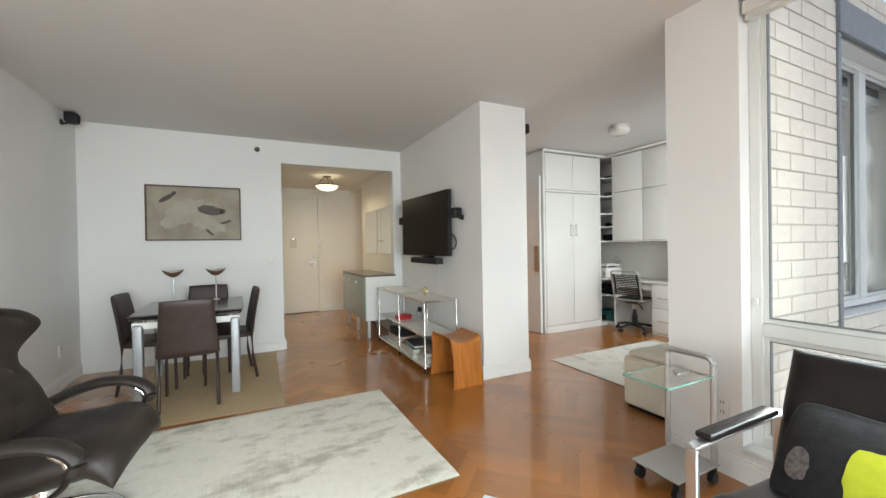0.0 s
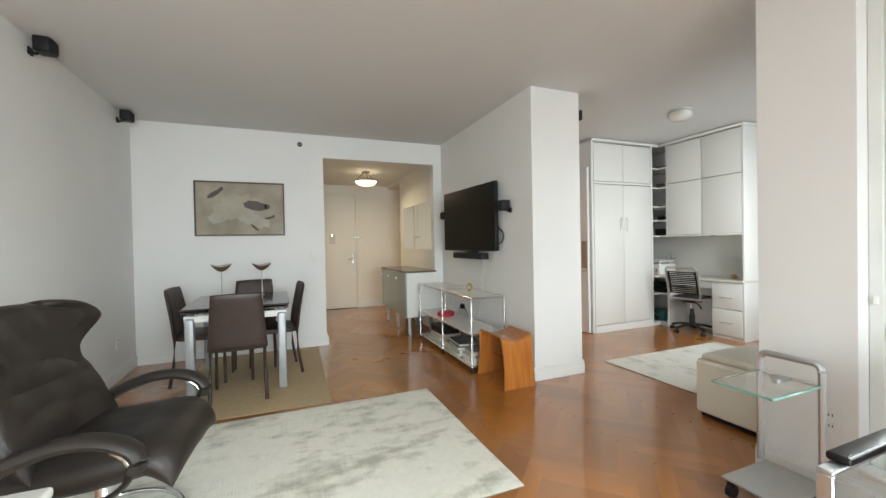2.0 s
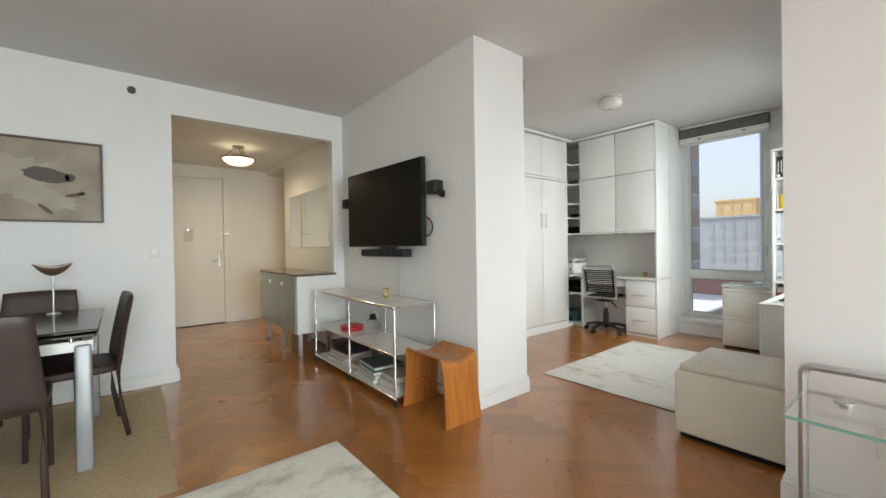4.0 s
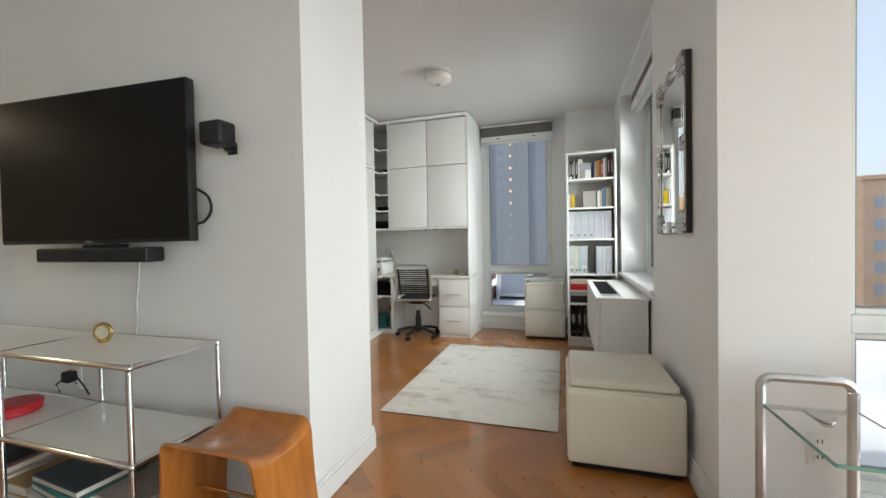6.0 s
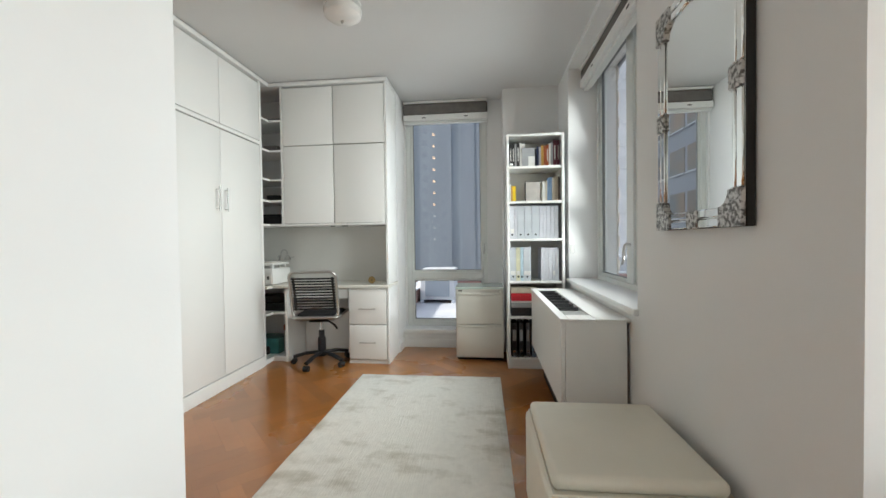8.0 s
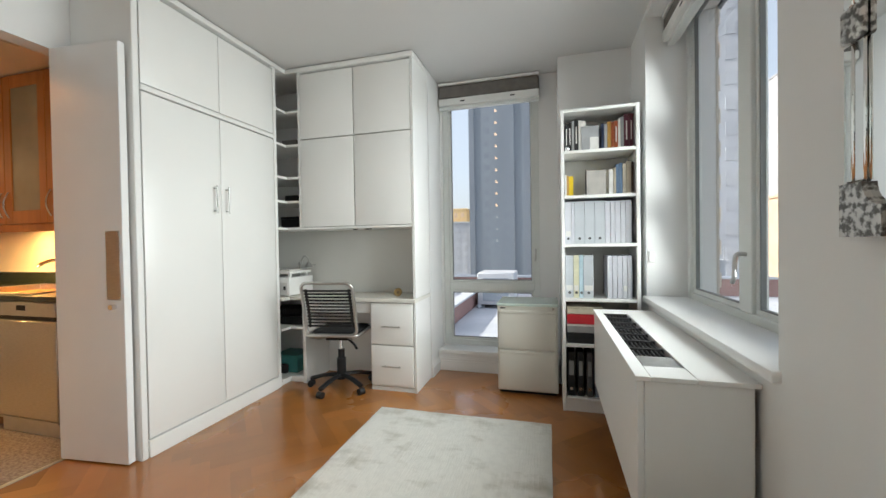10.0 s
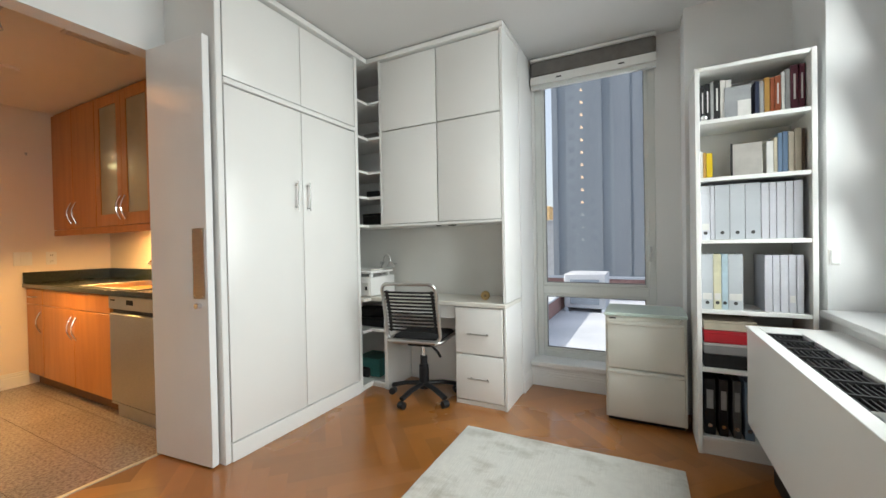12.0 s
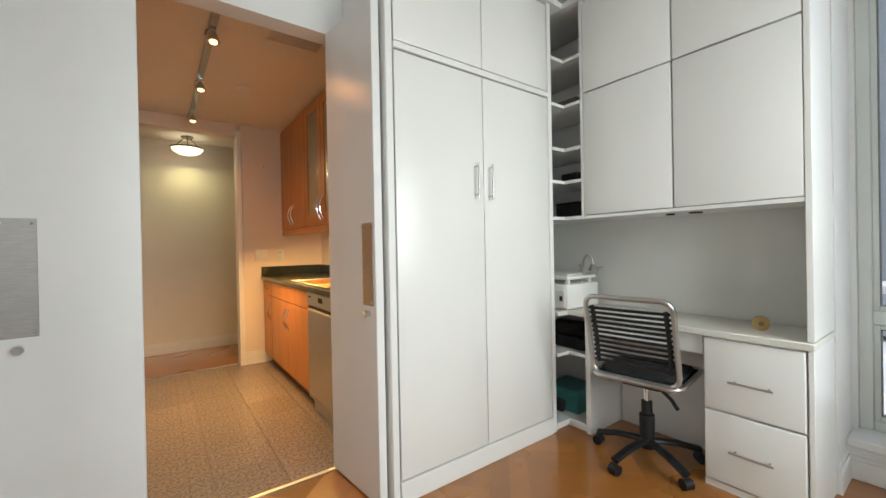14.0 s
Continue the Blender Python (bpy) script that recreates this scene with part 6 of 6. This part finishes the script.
hc = thing("hall_cabinet", "white sideboard with green glass doors and a dark top", "sideboard", (1.745, 5.90, 0.0))
part("body", boxes((-0.205, 0.215, -0.69, 0.69, 0.25, 0.855), bev=0.003), LACQ, hc)
part("top_panel", boxes((-0.228, 0.222, -0.705, 0.705, 0.8555, 0.878), bev=0.002), mat("hall_top", (0.12, 0.10, 0.085), 0.15, scale=4), hc, "dark glass top")
for y0, y1, hy in ((-0.685, -0.232, -0.275), (-0.228, 0.226, 0.185), (0.230, 0.685, 0.64)):
    d = part("door", boxes((-0.2265, -0.206, y0, y1, 0.256, 0.85), bev=0.002), GREENG, hc, "green glass door")
    part("knob", boxes((-0.247, -0.227, hy - 0.018, hy + 0.018, 0.745, 0.781), bev=0.004), WHITEP, d)
for sx in (-0.15, 0.16):
    for sy in (-0.60, 0.0, 0.60):
        part("leg", boxes((sx - 0.02, sx + 0.02, sy - 0.02, sy + 0.02, 0.0, 0.25), bev=0.003), ALU, hc)
hm = thing("hall_mirror", "frameless rectangular mirror on the hall wall", "mirror", (2.0, 6.09, 1.52))
part("glass", boxes((-0.008, -0.002, -0.76, 0.76, -0.36, 0.36), bev=0.002), MIRROR, hm)
part("backing", boxes((-0.002, -0.0004, -0.755, 0.755, -0.355, 0.355)), DARK, hm)

# ---- outside ----
ROOF = mat("white_roof_membrane", (0.50, 0.53, 0.57), 0.7, color2=(0.62, 0.64, 0.68), scale=0.6, bump=0.3)
ASPHALT = mat("asphalt", (0.055, 0.055, 0.058), 0.9, color2=(0.04, 0.04, 0.042), scale=0.4)
# Distance haze is put into the tower and window colours as pale blue-grey.
TOWER = mat("hazed_tower_concrete", (0.285, 0.33, 0.38), 0.8, color2=(0.245, 0.285, 0.33), scale=0.16, detail=6, stretch=(1, 1, 0.12))
TGLASS = mat("hazed_tower_window", (0.235, 0.275, 0.325), 0.7, color2=(0.265, 0.305, 0.355), scale=0.8)
LIT = glow("lit_window", (1.0, 0.70, 0.45), 0.5)
# Sunlight is put into the first brick colour, haze into the second.
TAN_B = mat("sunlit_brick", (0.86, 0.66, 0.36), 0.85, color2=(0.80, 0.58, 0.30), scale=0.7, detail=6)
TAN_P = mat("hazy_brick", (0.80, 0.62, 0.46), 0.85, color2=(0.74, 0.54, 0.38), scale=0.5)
REDB = mat("red_parapet_brick", (0.36, 0.21, 0.19), 0.85, color2=(0.29, 0.17, 0.155), scale=6, bump=0.4)
# Far haze is painted into these two facades by paling them.
PALEB = mat("pale_facade", (0.56, 0.58, 0.61), 0.8, color2=(0.42, 0.44, 0.47), scale=0.3)
GREYB = mat("hazed_grey_facade", (0.58, 0.62, 0.68), 0.8, color2=(0.52, 0.56, 0.62), scale=0.3)
setting("ground", boxes((-900, 1500, -1200, 1200, -33.0, -32.0)), ASPHALT, "dark city ground far below", "ground")
nr = thing("neighbour_roof", "flat white neighbouring roof with a brick parapet", "roof", (0, 0, 0))
part("roof_deck", boxes((6.2, 24.0, -8.0, 14.0, -31.9, -1.55)), ROOF, nr)
part("parapet", boxes((23.5, 24.0, -8.0, 14.0, -1.55, -0.75), (6.2, 23.5, 5.2, 5.55, -1.55, -0.95), bev=0.02), REDB, nr, "red brick parapet")
part("coping", boxes((23.42, 24.08, -8.0, 14.0, -0.75, -0.66), (6.2, 23.42, 5.12, 5.63, -0.95, -0.88), bev=0.01), ROOF, nr)


def roof_unit(at, w, d, h):
    top = thing("roof_unit", "pale metal rooftop air unit", "air unit", at, 0)
    part("casing", boxes((-w, w, -d, d, 0.15, h), bev=0.03), PALEB, top)
    part("fan_guard", boxes((-w - 0.03, -w, -d * 0.7, d * 0.7, 0.3, h - 0.2), bev=0.01), TGLASS, top)
    part("skid", boxes((-w, w, -d, -d + 0.15, 0, 0.15), (-w, w, d - 0.15, d, 0, 0.15)), GREYB, top)
    return top


u1 = roof_unit((19.0, 4.3, -1.55), 0.9, 0.75, 1.45)
copy_thing(u1, pose(21.0, 0.6, -1.55))
lo = thing("low_building", "low grey rooftop block with a railing", "building", (0, 0, 0))
part("block", boxes((40, 58, -12, 1.5, -32, -0.9)), GREYB, lo)
part("roof_slab", boxes((39.8, 58.2, -12.2, 1.7, -0.9, -0.6)), ROOF, lo)
part("penthouse", boxes((44, 48, -3.2, -0.4, -0.6, 1.3)), PALEB, lo)
for k in range(14):
    part("rail_post", boxes((40.0, 40.08, -12 + k * 1.0, -11.92 + k * 1.0, -0.6, 0.6)), PALEB, lo)
part("rail", boxes((40.0, 40.08, -12, 1.5, 0.55, 0.62)), PALEB, lo)

tw = thing("apartment_tower", "tall blue-grey apartment tower with lit stairwell windows", "building", (0, 0, 0))
TX, TY0, TY1 = 100.0, 1.4, 22.0
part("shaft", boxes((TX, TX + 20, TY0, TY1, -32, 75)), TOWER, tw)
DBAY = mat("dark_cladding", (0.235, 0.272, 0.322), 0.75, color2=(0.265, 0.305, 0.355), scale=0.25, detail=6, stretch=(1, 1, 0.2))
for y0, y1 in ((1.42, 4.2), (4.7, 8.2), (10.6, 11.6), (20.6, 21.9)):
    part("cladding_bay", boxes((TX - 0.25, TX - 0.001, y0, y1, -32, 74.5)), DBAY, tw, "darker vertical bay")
lit_y = 15.0
bm_w, bm_b = bmesh.new(), bmesh.new()
for fl_ in range(-6, 24):
    z = 0.2 + fl_ * 3.05
    for k in range(9):
        y = TY0 + 0.9 + k * 2.4
        if abs(y + 0.7 - lit_y) < 1.3 or y < 8.3 or 9.2 < y < 11.7 or y > 19.0:
            continue
        box(bm_w, TX - 0.012, TX - 0.003, y, y + 1.35, z + 0.8, z + 2.4)
    for y in (12.0, 16.9):
        box(bm_b, TX - 0.015, TX - 0.003, y, y + 2.1, z - 0.1, z + 0.9)
ww = part("window_rows", bm_w, TGLASS, tw, "rows of low-contrast windows in hazed colour", smooth=False)
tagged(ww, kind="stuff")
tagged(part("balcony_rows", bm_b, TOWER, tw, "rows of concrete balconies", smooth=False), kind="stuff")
rl = random.Random(7)
for fl_ in range(0, 16):
    z = 0.2 + fl_ * 3.05 * 0.97
    on = fl_ > 2
    part("stair_window", boxes((TX - 0.05, TX - 0.002, lit_y - 0.25, lit_y + 0.35, z + 1.2, z + 1.42), (TX - 0.05, TX - 0.002, lit_y - 0.05, lit_y + 0.35, z + 1.58, z + 1.75)), LIT if (on and rl.random() < 0.8) else PALEB, tw)


# The brown second colour paints warm reflections into the window glass.
OFFICEG = mat("office_glass_warm_reflection", (0.14, 0.15, 0.16), 0.4, color2=(0.26, 0.18, 0.12), scale=0.3)
OFFICEW = mat("office_render", (0.34, 0.36, 0.39), 0.8, color2=(0.30, 0.32, 0.35), scale=0.4)
# Windows paled almost to the wall tone to paint in haze.
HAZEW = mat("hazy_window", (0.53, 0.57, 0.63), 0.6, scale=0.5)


def block(name, label, x0, x1, y0, y1, z1, material, axis, step=3.2, win=TGLASS):
    """A far building with window openings set proud on the side that faces the flat."""
    top = thing(name, label, "building", (0, 0, 0))
    part("wall", boxes((x0, x1, y0, y1, -32, z1)), material, top)
    part("roof", boxes((x0 - 0.3, x1 + 0.3, y0 - 0.3, y1 + 0.3, z1 + 0.001, z1 + 0.6)), material, top)
    bm = bmesh.new()
    z = -8.0
    while z < z1 - 2.5:
        a = (y0 if axis == "x" else x0) + 1.0
        while a < (y1 if axis == "x" else x1) - 1.5:
            if axis == "x":
                box(bm, x0 - 0.08, x0 - 0.003, a, a + 1.2, z, z + 1.7)
            else:
                box(bm, a, a + 1.2, y1 + 0.003, y1 + 0.08, z, z + 1.7)
            a += 2.6
        z += step
    part("windows", bm, win, top, smooth=False)
    return top


# Low-contrast window colours carry the haze on these far blocks.
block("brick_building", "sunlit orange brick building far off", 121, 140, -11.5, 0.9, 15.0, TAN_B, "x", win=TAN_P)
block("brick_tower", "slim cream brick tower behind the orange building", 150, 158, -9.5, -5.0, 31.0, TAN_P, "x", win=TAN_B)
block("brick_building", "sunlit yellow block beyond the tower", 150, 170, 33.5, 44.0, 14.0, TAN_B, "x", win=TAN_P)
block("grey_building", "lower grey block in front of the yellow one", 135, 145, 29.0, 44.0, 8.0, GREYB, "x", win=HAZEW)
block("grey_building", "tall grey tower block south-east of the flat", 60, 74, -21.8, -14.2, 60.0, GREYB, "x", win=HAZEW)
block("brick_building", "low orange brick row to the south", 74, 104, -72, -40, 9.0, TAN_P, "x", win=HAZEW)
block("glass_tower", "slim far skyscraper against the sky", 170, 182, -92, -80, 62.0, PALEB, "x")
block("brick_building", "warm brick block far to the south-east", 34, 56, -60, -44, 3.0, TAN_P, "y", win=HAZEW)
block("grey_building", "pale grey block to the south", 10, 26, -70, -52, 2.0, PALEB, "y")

ob_ = thing("office_building", "white office building with bands of wide windows", "building", (0, 0, 0))
part("wall", boxes((20, 44, 15, 30, -32, 16)), OFFICEW, ob_, "pale rendered wall")
part("roof", boxes((19.7, 44.3, 14.7, 30.3, 16.001, 16.6)), ROOF, ob_)
for fl_ in range(-3, 5):
    for k in range(9):
        x = 20.6 + k * 2.6
        win = part("window", boxes((x, x + 2.2, 14.96, 14.998, fl_ * 3.2 - 0.6, fl_ * 3.2 + 1.2)), OFFICEG, ob_)
        part("sill", boxes((x - 0.05, x + 2.25, 14.88, 14.959, fl_ * 3.2 - 0.72, fl_ * 3.2 - 0.61)), PALEB, win)

# brick face of the flat's outer wall
bf = setting("brick_wall", boxes((2.602, 3.546, 1.092, 1.106, -0.6, 3.0), (3.546, 5.06, 1.092, 1.106, -0.6, 0.74), (3.546, 5.06, 1.092, 1.106, 2.62, 3.0), (5.06, 5.95, 1.092, 1.106, -0.6, 3.0)), MORTAR, "cream brick outer wall of the flat", "wall")
proto = None
L, C, J = 0.292, 0.092, 0.010
for r in range(35):
    z = -0.58 + r * (C + J)
    for k in range(-1, 4):
        x = 2.604 + k * (L + J) + (0.151 if r % 2 else 0.0)
        x0, x1 = max(x, 2.604), min(x + L, 3.540)
        if x1 - x0 < 0.04:
            continue
        full = abs(x1 - x0 - L) < 1e-6
        if full and proto:
            ob = new("brick", proto)
            ob.location = (x0, 1.092, z)
        else:
            ob = link("brick", boxes((0, x1 - x0, -0.010, -0.0005, 0, C), bev=0.002), BRICK)
            ob.location = (x0, 1.092, z)
            if full:
                proto = ob.data
        ob.parent = bf
bm = bmesh.new()
for r in range(35):
    z = -0.58 + r * (C + J)
    for k in range(9):
        x = 3.55 + k * (L + J) + (0.151 if r % 2 else 0.0)
        if x + L > 5.95 or (x < 5.06 and not (z + C < 0.74 or z > 2.62)):
            continue
        box(bm, x, x + L, 1.082, 1.0915, z, z + C)
tagged(part("brick_rest", bm, BRICK, bf, smooth=False), kind="stuff")
# outer head and jambs of the study window
setting("window_head", boxes((3.50, 5.12, 1.060, 1.091, 2.585, 2.80), (3.50, 3.547, 1.07, 1.091, 0.70, 2.585), bev=0.004), paint("grey_window_metal", (0.20, 0.215, 0.235), 0.4), "dark metal outer window trim", "trim")

# ---- floor pieces ----


def plank(bm, m, w, l):
    c = [(-l / 2, -w / 2), (l / 2, -w / 2), (l / 2, w / 2), (-l / 2, w / 2)]
    lo_ = [bm.verts.new(m @ Vector((x, y, -0.0010))) for x, y in c]
    hi_ = [bm.verts.new(m @ Vector((x, y, 0.0))) for x, y in c]
    bm.faces.new(hi_)
    for a, b in ((lo_, hi_),):
        for k in range(4):
            bm.faces.new((a[k], a[(k + 1) % 4], b[(k + 1) % 4], b[k]))


W, N = 0.092, 5
LEN = W * N
rot = Matrix.Rotation(radians(45), 4, "Z")
areas = ((-1.46, 2.08, -2.8, 5.24), (2.08, 2.43, -2.8, 3.08), (2.43, 2.61, 1.504, 3.08), (2.61, 5.80, 1.504, 4.69), (0.2, 2.0, 5.24, 8.05), (2.0, 4.6, 7.12, 8.05))


def inside(x, y, pad=0.0):
    return any(a - pad <= x <= b + pad and c - pad <= y <= d + pad for a, b, c, d in areas)


flo = bpy.data.objects["floor"]
rest = bmesh.new()
one = bmesh.new()
plank(one, Matrix.Identity(4), W - 0.0003, LEN - 0.0003)
first = None
count = 0
pr_ = random.Random(3)
for k in range(-140, 140):
    for j in range(-18, 19):
        for kind in (0, 1):
            if kind == 0:
                cx, cy, a = k * W + LEN / 2 + j * 2 * LEN, k * W + W / 2, 0
            else:
                cx, cy, a = k * W - W / 2 + j * 2 * LEN, k * W + LEN / 2, 90
            p = rot @ Vector((cx, cy, 0))
            x, y = p.x + 1.0, p.y + 2.0
            if not inside(x, y, 0.10) or x > 5.9 or y > 8.2 or (x > 2.61 and y > 4.72 and y < 7.0):
                continue
            m = pose(x, y, 0, 0, 0, 45 + a)
            if 1.15 < x < 3.05 and 1.50 < y < 4.45 and count < 290:
                if first is None:
                    first = link("parquet_block", one, WOODP)
                    ob = first
                else:
                    ob = new("parquet_block", first.data)
                ob.matrix_world = m
                ob.parent = flo
                count += 1
            else:
                plank(rest, m, W - 0.0003, LEN - 0.0003)
tagged(part("parquet_rest", rest, WOOD, flo, smooth=False), kind="stuff")

kf = setting("kitchen_floor", boxes((2.61, 4.48, 4.69, 7.10, -0.10, -0.006)), GROUT, "grout of the kitchen tile floor", "floor")
tile_mesh = None
T = 0.305
for i in range(7):
    for j in range(8):
        x0, y0 = 2.612 + i * T, 4.692 + j * T
        x1, y1 = min(x0 + T - 0.002, 4.479), min(y0 + T - 0.002, 7.098)
        if x1 - x0 < 0.03 or y1 - y0 < 0.03:
            continue
        full = x1 - x0 > T - 0.004 and y1 - y0 > T - 0.004
        if full and tile_mesh:
            ob = new("floor_tile", tile_mesh)
            ob.location = (x0, y0, 0)
        else:
            ob = link("floor_tile", boxes((0, x1 - x0, 0, y1 - y0, -0.0055, 0.0005), bev=0.0005), TILE)
            ob.location = (x0, y0, 0)
            if full:
                tile_mesh = ob.data
        ob.parent = kf
